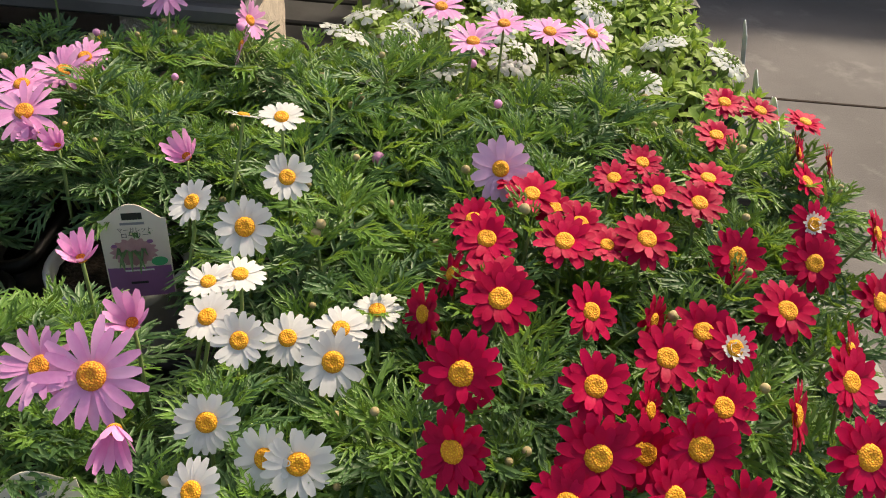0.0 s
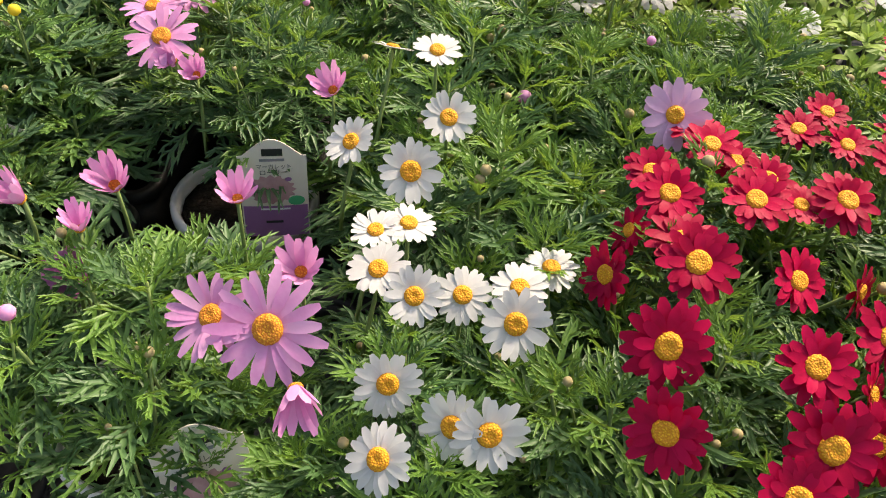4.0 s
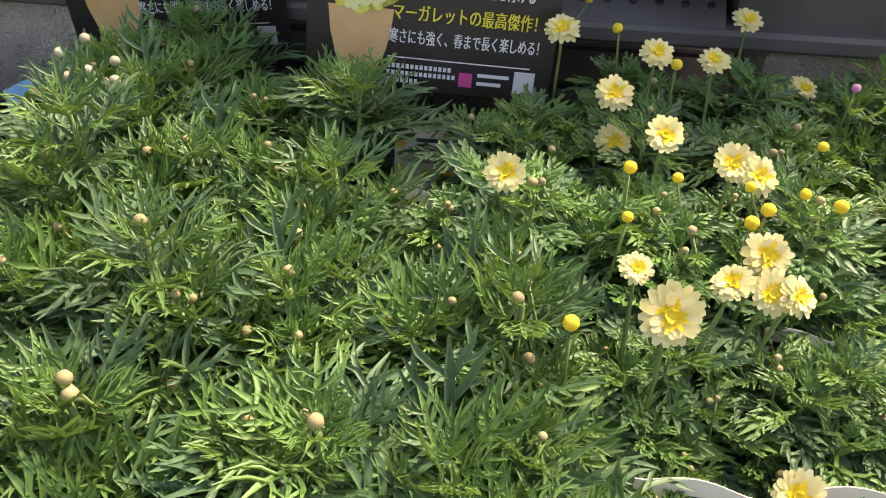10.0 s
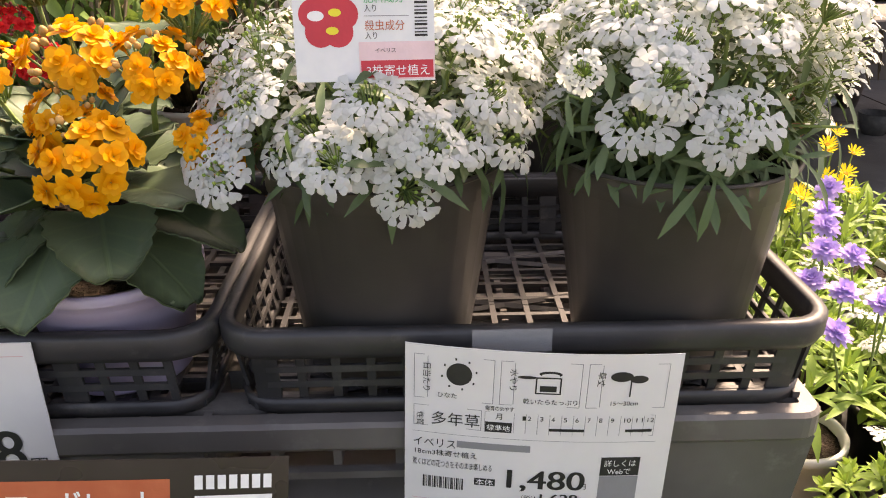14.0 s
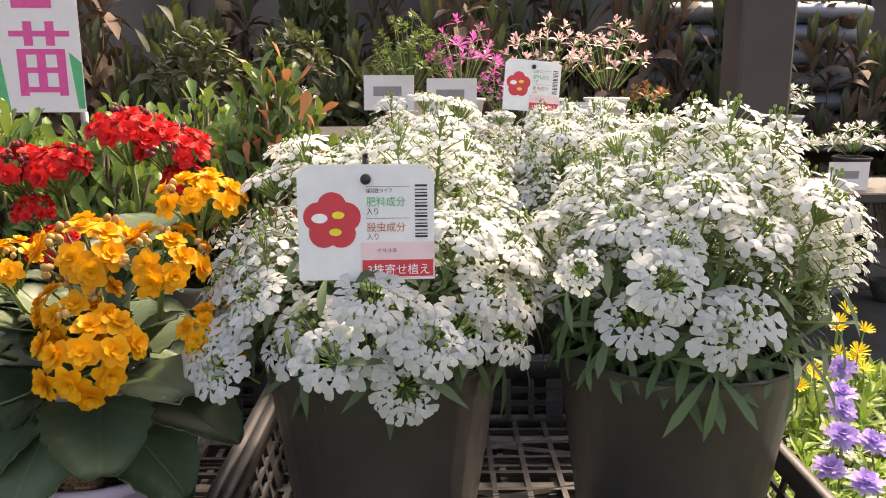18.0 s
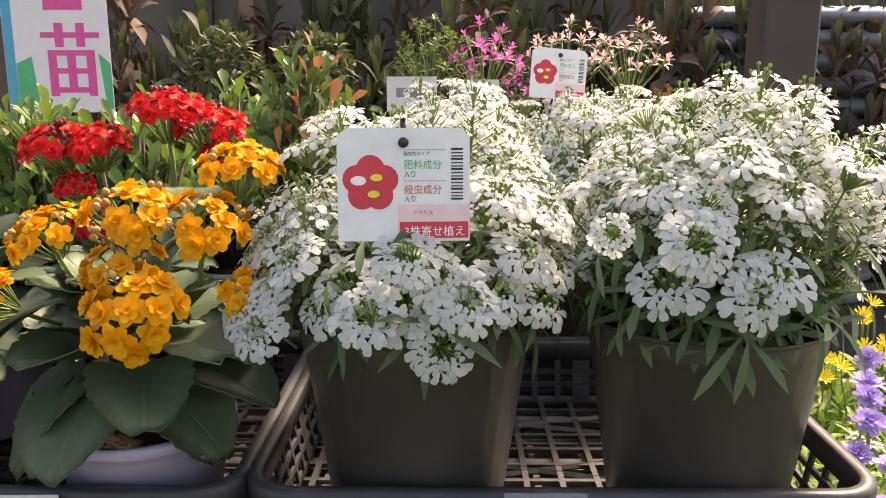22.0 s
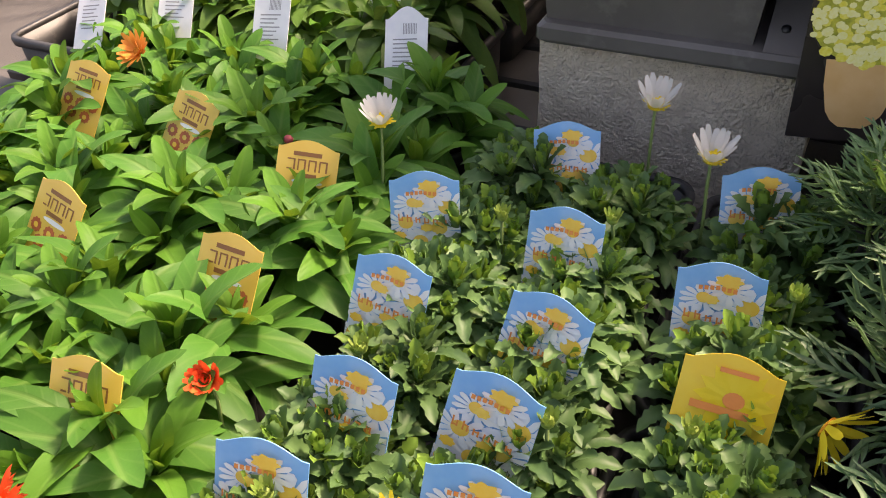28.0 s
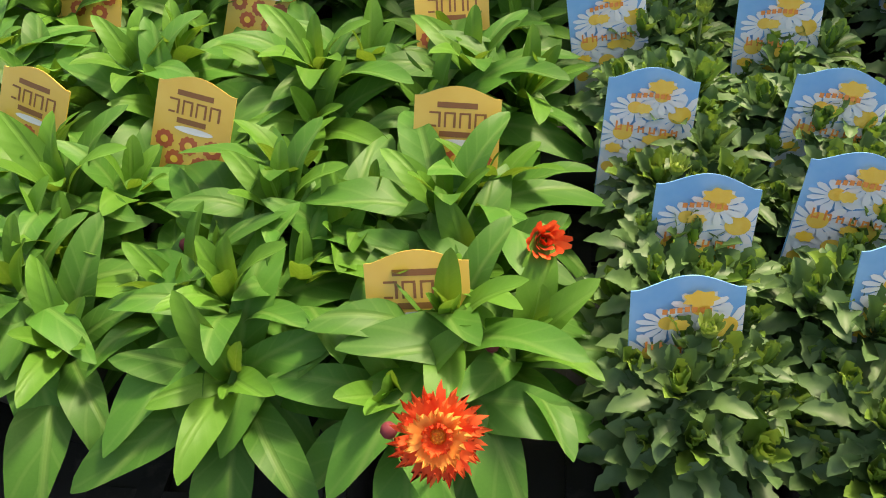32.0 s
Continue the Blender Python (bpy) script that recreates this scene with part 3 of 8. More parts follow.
def dome(r, h, mat, name="disc", ring=True):
    g = Geo()
    prof = [(r, 0), (r * 1.02, h * 0.3), (r * 0.86, h * 0.75), (r * 0.55, h), (r * 0.28, h * (0.82 if ring else 1.05)), (r * 0.05, h * 0.75 if ring else h * 1.08)]
    lathe(g, prof, 14)
    return g.mesh(name, mat)


def stalk_mesh(length, bend, r=0.0013, mat=None):
    g = Geo()
    tube(g, [(0, 0, 0), (0, bend * 0.25, -length * 0.33), (0, bend * 0.7, -length * 0.66), (0, bend, -length)], r, r * 1.15, 5)
    return g.mesh("stalk", mat or M["stem"])


def bud_mesh(r, mat, cup=True):
    g = Geo()
    lathe(g, [(r * 0.3, 0), (r * 0.85, r * 0.4), (r, r * 0.95), (r * 0.8, r * 1.5), (r * 0.35, r * 1.8)], 9)
    tube(g, [(0, 0, 0), (0, 0.004, -0.018), (0, 0.010, -0.04)], 0.0009, 0.001, 4, 1)
    return g.mesh("bud", [mat, M["stem"]])


def flower_kind(petal, disc, n, length, width, disc_r, count=3, layers=1, rise=0.18, curl=0.12, inner=None, seed=0):
    out = []
    for i in range(count):
        g = Geo()
        petals(g, n, length, width, rise + 0.1 * i, curl, 0.06, disc_r * 0.55, 0, seed=seed + i)
        for q in range(1, layers):
            petals(g, int(n * 0.85), length * (1 - 0.2 * q), width * 0.9, rise + 0.28 * q, curl, 0.08, disc_r * 0.4, 0, seed=seed + 20 + i + q, z0=0.001 * q)
        if inner:
            petals(g, 18, length * 0.48, width * 0.6, 0.5, 0.1, 0.15, disc_r * 0.4, 1, seed=seed + 40 + i, seg=2, z0=0.001)
            petals(g, 12, length * 0.34, width * 0.55, 0.85, 0.1, 0.15, disc_r * 0.15, 1, seed=seed + 50 + i, seg=2, z0=0.001)
        out.append(g.mesh("petals", [M[petal], M[inner or petal]]))
    return out, dome(disc_r, disc_r * 0.55, M[disc])


STALKS = [stalk_mesh(0.07, 0.02), stalk_mesh(0.06, 0.03), stalk_mesh(0.085, 0.012)]


def facing(tilt, turn, spin=0.0):
    """Turns +Z by tilt degrees towards the compass angle turn (0: towards -y)."""
    return Matrix.Rotation(radians(turn), 4, "Z") @ Matrix.Rotation(radians(tilt), 4, "X") @ Matrix.Rotation(spin, 4, "Z")


def bloom(plant, kind, x, y, z, tilt, turn, size=1.0, name="flower", stalk=True, label=""):
    """A flower of a plant that stands at the plant's own place."""
    meshes, disc = kind
    o = plant.matrix_basis.inverted() @ Vector((x, y, z))
    local = plant.matrix_basis.to_3x3().inverted().to_4x4()
    k = int(rng.integers(len(meshes)))
    m = Matrix.Translation(o) @ local @ facing(tilt, turn) @ Matrix.Rotation(float(rng.random() * 6.3), 4, "Z") @ Matrix.Scale(size, 4)
    fl = put(name, meshes[k], plant, m, label)
    put("disc", disc, fl, Matrix.Translation((0, 0, 0.0006)))
    if stalk:
        back = (local @ facing(tilt, turn)).to_3x3()
        # the stalk leaves behind the disc and bends down into the leaves
        s = put("stalk", STALKS[int(rng.integers(3))], fl)
        want = Matrix.Translation(o) @ local @ facing(tilt * 0.45, turn) @ Matrix.Rotation(math.pi, 4, "Z")
        s.matrix_basis = m.inverted() @ want
    return fl

# ---- setting ----
BENCH = 0.555
ground = new("ground", boxmesh("ground", M["asphalt"], -60, -60, -0.2, 60, 60, 0.0))
tagged(ground, "grey worn concrete paving with dark joints", "ground", kind="structure")
joint = Geo()
for x in (2.6, -2.9):
    box(joint, x, -6, 0.0, x + 0.012, 12, 0.002)
for y in (2.6, 5.2):
    box(joint, -8, y, 0.0, 8, y + 0.012, 0.0021)
pj = put("paving_joint", joint.mesh("paving_joint", M["soil"], False), ground)

# low bench under the trays
bench = thing("low_bench", "low dark steel bench carrying the flower trays", "bench", at=(0, 0, 0))
for i in range(12):
    y = 0.40 + i * 0.117
    put("slat", boxmesh("slat", M["bench_steel"], -2.12, y, BENCH - 0.03, 0.56, y + 0.1, BENCH - 0.002, b=0.004), bench)
for x in (-2.05, -0.85, 0.38):
    for y in (0.5, 1.1, 1.62):
        put("leg", boxmesh("leg", M["bench_steel"], x, y, 0.0, x + 0.05, y + 0.05, BENCH - 0.03, b=0.004), bench)
for y in (0.5, 1.62):
    put("rail", boxmesh("rail", M["bench_steel"], -2.12, y, BENCH - 0.08, 0.47, y + 0.05, BENCH - 0.0305, b=0.004), bench)


def basket(w, d, h, rows, mat, hole=0.024, name="tray", label="", solid=0.35, grid=0.03):
    """An openwork plastic tray: rim, four pierced sides and a lattice floor."""
    t = thing(name, label, "tray")
    tp = 0.008
    put("rim", band(Geo(), w, d, 0.03, [(-0.003, h - 0.020), (0.003, h - 0.020), (0.0055, h - 0.015), (0.006, h - 0.002), (0.004, h + 0.001), (-0.004, h + 0.001), (-0.005, h - 0.001)]).mesh("rim", mat), t)
    put("foot_band", band(Geo(), w - 0.014, d - 0.014, 0.026, [(-0.003, 0), (0.001, 0), (0.003, h * 0.17), (-0.001, h * 0.17)]).mesh("foot_band", mat), t)
    for side in range(4):
        ln = (w if side % 2 == 0 else d) - 0.056
        off = (d if side % 2 == 0 else w) / 2
        g = Geo()
        n = max(3, int(ln / hole))
        lo, hi = h * 0.16, h - 0.018
        for i in range(n + 1):
            x = -ln / 2 + ln * i / n
            wd = 0.0030 if i % 5 else 0.0085
            v = [(x + s * wd, -off + o, z) for z, oo in ((lo, tp), (hi, 0.0)) for s, o in ((-1, oo), (1, oo), (1, oo + 0.0025), (-1, oo + 0.0025))]
            g.add(v, [(0, 1, 5, 4), (1, 2, 6, 5), (2, 3, 7, 6), (3, 0, 4, 7)])
        for r in range(1, rows):
            z = lo + (hi - lo) * r / rows
            o = tp * (1 - r / rows)
            box(g, -ln / 2, -off + o - 0.0004, z - 0.0026, ln / 2, -off + o + 0.0026, z + 0.0026)
        me = g.mesh("side", mat, False)
        put("side", me, t, Matrix.Rotation(side * math.pi / 2, 4, "Z"))
    g = Geo()
    for i in range(int((w - 0.03) / grid) + 1):
        x = -w / 2 + 0.016 + i * grid
        box(g, x, -d / 2 + 0.01, 0.001, x + 0.005, d / 2 - 0.01, 0.006)
    for i in range(int((d - 0.03) / grid) + 1):
        y = -d / 2 + 0.016 + i * grid
        box(g, -w / 2 + 0.01, y, 0.0015, w / 2 - 0.01, y + 0.005, 0.0055)
    for s in (-1, 1):
        for q in (-1, 0, 1):
            tube(g, [(-w * 0.32, q * d * 0.3 - s * d * 0.11, 0.0035), (w * 0.32, q * d * 0.3 + s * d * 0.11, 0.0035)], 0.003, None, 4)
    put("lattice_floor", g.mesh("lattice_floor", mat, False), t)
    return t


def cell_tray(x0, y0, x1, y1, label, h=0.075):
    """A low black nursery tray with a rim and cross ribs."""
    w, d = x1 - x0, y1 - y0
    t = thing("nursery_tray", label, "tray", at=((x0 + x1) / 2, (y0 + y1) / 2, BENCH))
    mat = M["black_plastic"]
    put("rim", band(Geo(), w, d, 0.022, [(-0.004, h - 0.01), (0.003, h - 0.012), (0.0045, h - 0.004), (0.003, h), (-0.005, h)]).mesh("rim", mat), t)
    put("wall", band(Geo(), w - 0.012, d - 0.012, 0.018, [(-0.002, 0), (0.0, 0), (0.003, h - 0.008), (0.001, h - 0.008)]).mesh("wall", mat), t)
    rib = boxmesh("rib", mat, -0.009, -d / 2 + 0.012, 0.0, 0.009, d / 2 - 0.012, 0.006)
    n = int(w / 0.05)
    for i in range(n):
        put("rib", rib, t, Matrix.Translation((-w / 2 + (i + 0.5) * w / n, 0, 0)))
    rib = boxmesh("cross_rib", mat, -w / 2 + 0.012, -0.007, 0.001, w / 2 - 0.012, 0.007, 0.0055)
    n = int(d / 0.09)
    for i in range(n):
        put("cross_rib", rib, t, Matrix.Translation((0, -d / 2 + (i + 0.5) * d / n, 0)))
    return t


for x0, y0, x1, y1 in ((-0.585, 0.452, -0.287, 0.752), (-0.585, 0.764, -0.287, 1.03), (-0.90, 0.452, -0.597, 0.752), (-0.90, 0.764, -0.597, 1.03),
                       (-1.047, 0.475, -0.912, 0.755), (-1.047, 0.767, -0.912, 1.05), (-1.392, 0.462, -1.063, 0.79), (-1.392, 0.802, -1.063, 1.06),
                       (-1.76, 0.455, -1.404, 0.79), (-1.76, 0.802, -1.404, 1.06), (-1.70, 1.075, -1.38, 1.36), (-2.04, 1.075, -1.71, 1.36),
                       (-1.75, 1.372, -1.38, 1.66), (-2.10, 1.372, -1.76, 1.66)):
    cell_tray(x0, y0, x1, y1, "black plastic nursery tray full of potted seedlings")
for x0, y0, x1, y1 in ((-0.275, 0.44, -0.085, 0.72), (-0.275, 0.73, -0.085, 1.02), (-0.075, 0.43, 0.215, 0.72), (-0.075, 0.73, 0.215, 1.0), (0.222, 0.43, 0.42, 0.72), (0.222, 0.73, 0.43, 0.93)):
    cell_tray(x0, y0, x1, y1, "black slatted plastic tray under potted marguerites", 0.024)

# ---- marguerites ----
MAR = [M["leaf_marg"], M["leaf_marg_young"], M["stem"]]
GRY = [M["leaf_grey"], M["leaf_grey_young"], M["stem"]]
FOL_MARG = [shoots(LACY_BROAD, MAR, 20, 0.098, 0.122, 0.054, 18, s, 80, 0.040, 0.46, 84) for s in (1, 2, 3)]
FOL_YEL = [shoots(LACY_YEL, GRY, 10, 0.066, 0.125, 0.058, 17, s, 66, 0.050, 0.46, 86) for s in (4, 5)]
FOL_FINE = [shoots(LACY_FINE, GRY, 5, 0.066, 0.150, 0.070, 17, s, 54, 0.056, 0.46, 78, 0.0024, 0.3) for s in (6, 7, 8)]
POT_MARG, POT_SMALL = pot_mesh(0.058, 0.098, M["pot_white"]), pot_mesh(0.045, 0.088, M["black_plastic"])
SOIL_MARG, SOIL_SMALL = soil_mesh(0.054, 0.086), soil_mesh(0.042, 0.078)
BUD_TAN = [bud_mesh(0.0024, M["bud"]), bud_mesh(0.0031, M["bud"])]
BUD_YEL = [bud_mesh(0.0046, M["petal_yellow"]), bud_mesh(0.0037, M["petal_yellow"])]
BUD_PINK = [bud_mesh(0.0045, M["petal_pink"])]
BUD_CREAM = [bud_mesh(0.005, M["bud_cream"]), bud_mesh(0.006, M["bud_cream"])]


def potted(name, label, category, group, x, y, foliage, pot, soil, z=BENCH + 0.006, top=0.09, size=1.0, turn=None, back=0.0):
    t = thing(name, label, category, group, at=pose(x, y, z, 0, 0, float(rng.uniform(0, 360)) if turn is None else turn))
    put("pot", pot, t)
    put("soil", soil, t)
    if foliage is not None:
        put("foliage", foliage, t, Matrix.Translation((0, back, top)) @ Matrix.Scale(size, 4))
    return t


def sprinkle_buds(plant, meshes, n, drop=0.0):
    """Buds at the ends of some of the plant's shoots."""
    fol = [c for c in plant.children if c.name.startswith("foliage")][0]
    tips = TIPS[fol.data.name]
    for k in rng.permutation(len(tips))[:n]:
        tip, axis = tips[int(k)]
        for q in range(int(rng.integers(1, 3)) if drop >= 0 else 1):
            off = rng.normal(0, 0.004, 3)
            m = fol.matrix_basis @ Matrix.Translation((tip[0] + off[0], tip[1] + off[1], tip[2] + 0.012 - drop - 0.006 * q)) @ facing(float(rng.uniform(0, 25)), float(rng.uniform(0, 360))) @ Matrix.Scale(float(rng.uniform(0.8, 1.35)), 4)
            put("bud", meshes[int(rng.integers(len(meshes)))], plant, m)


def nearest(plants, x, y):
    return min(plants, key=lambda p: (p.matrix_basis.translation.x - x) ** 2 + (p.matrix_basis.translation.y - y) ** 2)


K_FLECKED = flower_kind("petal_red", "disc", 16, 0.0172, 0.0062, 0.0068, 1, 1, 0.12, 0.18, "petal_white", seed=5)
K_RED = flower_kind("petal_red", "disc", 16, 0.0175, 0.0066, 0.0068, 4, 2, 0.12, 0.18, seed=1)
K_WHITE = flower_kind("petal_white", "disc", 19, 0.0146, 0.0053, 0.0058, 3, 1, 0.12, 0.12, seed=10)
K_PINK = flower_kind("petal_pink", "disc_orange", 19, 0.0235, 0.0062, 0.0072, 3, 1, 0.15, 0.15, seed=20)
K_PALE = flower_kind("petal_pale_pink", "disc", 17, 0.0185, 0.0072, 0.0055, 2, 1, 0.15, 0.15, seed=30)
K_YEL = flower_kind("petal_cream", "petal_yellow", 20, 0.0128, 0.0051, 0.0041, 3, 2, 0.12, 0.14, "petal_yellow", seed=40)
K_CUP = flower_kind("petal_pink", "disc_orange", 12, 0.019, 0.0062, 0.004, 2, 1, 0.95, -0.25, seed=50)
K_FADE = flower_kind("petal_rose", "disc_orange", 14, 0.014, 0.007, 0.004, 1, 2, 0.9, 0.3, seed=60)

red_plants = [potted("red_marguerite", "bushy potted marguerite with crimson daisy flowers and yellow centres", "flower", "red marguerites", x, y, FOL_MARG[i % 3], POT_MARG, SOIL_MARG, size=(1.02, 1.0, 1.06, 1.06, 1.06)[i])
              for i, (x, y) in enumerate(((0.13, 0.50), (0.27, 0.51), (0.14, 0.645), (0.28, 0.655), (0.345, 0.79)))]
white_plants = [potted("white_marguerite", "bushy potted marguerite with white daisy flowers", "flower", "white marguerites", x, y, FOL_MARG[i % 3], POT_MARG, SOIL_MARG, size=(0.84, 1.02, 1.05)[i])
                for i, (x, y) in enumerate(((-0.005, 0.495), (0.025, 0.665), (-0.02, 0.81)))]
pink_plants = [potted("pink_marguerite", "potted marguerite in a white pot with lilac-pink daisies", "flower", "pink marguerites", x, y, FOL_MARG[(i + 1) % 3], POT_MARG, SOIL_MARG, top=0.140 if i == 1 else 0.09, turn=0 if i == 1 else None, back=0.045 if i == 1 else 0.0, size=(0.92, 0.80, 1.05, 1.0, 1.05, 1.05, 0.92)[i])
               for i, (x, y) in enumerate(((-0.185, 0.525), (-0.19, 0.748), (0.12, 0.80), (-0.10, 0.945), (0.04, 0.935), (0.22, 0.90), (-0.215, 0.96)))]

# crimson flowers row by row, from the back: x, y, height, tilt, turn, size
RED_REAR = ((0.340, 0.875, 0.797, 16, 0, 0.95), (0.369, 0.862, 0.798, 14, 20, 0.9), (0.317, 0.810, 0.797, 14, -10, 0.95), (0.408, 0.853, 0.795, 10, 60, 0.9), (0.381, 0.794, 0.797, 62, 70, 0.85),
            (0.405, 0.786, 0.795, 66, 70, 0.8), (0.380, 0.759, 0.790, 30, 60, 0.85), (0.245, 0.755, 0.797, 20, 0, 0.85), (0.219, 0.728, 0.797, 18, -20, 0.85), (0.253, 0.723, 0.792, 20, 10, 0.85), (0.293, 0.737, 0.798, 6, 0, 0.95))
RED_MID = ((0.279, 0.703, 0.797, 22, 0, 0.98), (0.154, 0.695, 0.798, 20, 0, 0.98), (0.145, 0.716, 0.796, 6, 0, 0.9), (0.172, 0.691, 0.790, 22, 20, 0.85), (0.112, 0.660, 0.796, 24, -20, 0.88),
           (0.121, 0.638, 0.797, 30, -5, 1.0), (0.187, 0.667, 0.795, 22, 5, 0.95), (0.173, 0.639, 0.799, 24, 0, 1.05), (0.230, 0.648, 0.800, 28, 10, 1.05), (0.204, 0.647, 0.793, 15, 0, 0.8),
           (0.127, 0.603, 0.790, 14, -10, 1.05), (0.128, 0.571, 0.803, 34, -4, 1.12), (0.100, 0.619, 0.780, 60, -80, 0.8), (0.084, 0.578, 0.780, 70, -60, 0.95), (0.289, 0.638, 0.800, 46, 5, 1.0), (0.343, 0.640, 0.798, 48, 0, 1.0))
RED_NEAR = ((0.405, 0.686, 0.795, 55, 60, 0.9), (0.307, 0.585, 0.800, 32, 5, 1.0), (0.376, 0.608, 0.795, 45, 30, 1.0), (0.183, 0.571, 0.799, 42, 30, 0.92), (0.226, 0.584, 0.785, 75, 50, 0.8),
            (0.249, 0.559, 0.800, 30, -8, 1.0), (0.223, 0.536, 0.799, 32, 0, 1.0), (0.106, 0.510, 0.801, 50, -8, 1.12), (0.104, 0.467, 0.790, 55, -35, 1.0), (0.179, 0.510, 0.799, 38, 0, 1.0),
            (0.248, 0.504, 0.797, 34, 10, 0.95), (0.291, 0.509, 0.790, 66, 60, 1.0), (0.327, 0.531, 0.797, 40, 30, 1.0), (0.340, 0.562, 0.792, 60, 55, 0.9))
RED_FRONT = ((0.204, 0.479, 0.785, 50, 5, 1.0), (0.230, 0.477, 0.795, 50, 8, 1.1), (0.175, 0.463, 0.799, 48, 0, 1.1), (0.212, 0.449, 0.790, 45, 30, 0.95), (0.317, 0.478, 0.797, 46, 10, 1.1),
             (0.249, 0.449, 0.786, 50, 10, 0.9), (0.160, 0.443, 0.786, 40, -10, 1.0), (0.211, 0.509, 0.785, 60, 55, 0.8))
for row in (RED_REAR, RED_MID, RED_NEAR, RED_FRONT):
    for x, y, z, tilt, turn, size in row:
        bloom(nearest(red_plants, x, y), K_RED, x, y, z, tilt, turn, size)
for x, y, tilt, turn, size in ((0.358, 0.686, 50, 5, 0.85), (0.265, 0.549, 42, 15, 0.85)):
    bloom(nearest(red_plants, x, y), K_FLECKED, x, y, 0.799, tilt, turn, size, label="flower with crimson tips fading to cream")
WHITE_AT = ((-0.035, 0.735, 0.822, 16, 10, 0.95), (-0.068, 0.750, 0.812, -30, -10, 0.85), (-0.020, 0.676, 0.808, 40, 5, 1.0), (-0.037, 0.622, 0.803, 52, 5, 1.12), (-0.077, 0.643, 0.804, 38, -35, 0.95),
            (-0.033, 0.588, 0.791, 6, 0, 0.9), (-0.051, 0.581, 0.789, 10, -20, 0.85), (-0.045, 0.555, 0.784, 22, -20, 0.98), (-0.023, 0.541, 0.781, 42, 0, 0.95), (0.003, 0.552, 0.775, 32, -5, 0.95),
            (0.034, 0.558, 0.780, 20, 0, 0.95), (0.053, 0.588, 0.770, 4, 10, 0.95), (0.033, 0.533, 0.778, 50, 5, 1.12))
for x, y, z, tilt, turn, size in WHITE_AT + ((-0.029, 0.489, 0.770, 55, 8, 1.0), (0.006, 0.472, 0.765, 52, -25, 1.0), (0.024, 0.469, 0.767, 54, 12, 1.1), (-0.027, 0.451, 0.761, 40, -30, 1.0)):
    bloom(nearest(white_plants, x, y), K_WHITE, x, y, z, tilt, turn, size)
PINK_AT = ((-0.092, 0.501, 0.786, 48, -4, 1.12), (-0.124, 0.508, 0.782, 34, -25, 0.9), (-0.236, 0.746, 0.802, 30, 0, 0.98), (-0.240, 0.826, 0.798, 26, 20, 0.9), (-0.263, 0.798, 0.797, 12, -25, 0.9),
           (-0.232, 0.852, 0.80, 20, 30, 0.8), (0.074, 1.044, 0.800, 16, 0, 0.95), (0.141, 1.011, 0.800, 10, 0, 0.95), (0.109, 0.958, 0.800, 12, -10, 0.95), (0.188, 1.0, 0.800, 12, 10, 0.98), (0.234, 1.012, 0.797, 20, 50, 0.9),
           (-0.207, 1.000, 0.806, 40, -10, 0.95), (-0.112, 0.925, 0.790, 70, -80, 0.8), (-0.117, 0.975, 0.795, 60, 70, 0.8))
for x, y, z, tilt, turn, size in PINK_AT:
    bloom(nearest(pink_plants, x, y), K_PINK, x, y, z, tilt, turn, size)
bloom(nearest(pink_plants, 0.13, 0.716), K_PALE, 0.131, 0.718, 0.804, 54, 0, 1.15)
for i, (x, y, z, tilt, turn, size) in enumerate(((-0.255, 0.572, 0.787, 30, -40, 0.9), (-0.211, 0.596, 0.785, 30, 10, 1.05), (-0.218, 0.561, 0.780, 10, 20, 0.75), (-0.138, 0.600, 0.783, 20, 20, 0.9), (-0.086, 0.545, 0.784, 25, 10, 1.0),
                                                 (-0.072, 0.474, 0.778, 85, 20, 1.0), (-0.206, 0.727, 0.785, 40, 10, 0.8), (-0.105, 0.720, 0.790, 35, -10, 0.95), (-0.225, 0.735, 0.790, 50, -20, 0.7))):
    bloom(nearest(pink_plants, x, y), K_CUP, x, y, z, tilt, turn, size)
bloom(pink_plants[0], K_FADE, -0.232, 0.562, 0.742, 45, 0, 1.35)
for p in red_plants + white_plants + pink_plants:
    sprinkle_buds(p, BUD_TAN, 6)
for p in pink_plants:
    sprinkle_buds(p, BUD_PINK, 1, -0.01)

yellow_plants, fine_plants = [], []
for j, y in enumerate((0.55, 0.65, 0.76, 0.87, 0.985)):
    for i, x in enumerate((-0.348, -0.443, -0.532)):
        if i == 2 and j in (0, 1, 4):
            continue
        yellow_plants.append(potted("yellow_marguerite", "potted marguerite with cream-yellow pompon daisies and cut grey-green leaves", "flower", "yellow marguerites",
                                    x + 0.008 * math.sin(j * 5 + i), y, FOL_YEL[(i + j) % 2], POT_SMALL, SOIL_SMALL, size=(0.68, 0.80, 1.0, 0.90, 0.78)[j]))
    for i, x in enumerate((-0.54, -0.64, -0.735, -0.83)):
        if i == 0 and j not in (0, 1) or i in (1, 2) and j == 4:
            continue
        fine_plants.append(potted("budding_marguerite", "leafy potted marguerite with needle-fine green leaves, in bud", "flower", "budding marguerites",
                                  x - ((0, 0.034, 0.022, 0.008)[i] if j >= 2 else 0) + 0.008 * math.sin(j * 3 + i * 2), y - (0.012 if j == 0 else 0) + 0.006 * math.sin(i * 7), FOL_FINE[(i + 2 * j) % 3], POT_SMALL, SOIL_SMALL,
                                  top=0.08 if j == 0 else 0.09, size=(1.04, 0.98, 0.98, 0.88, 0.9)[j] + 0.05 * math.sin(i * 4 + j)))
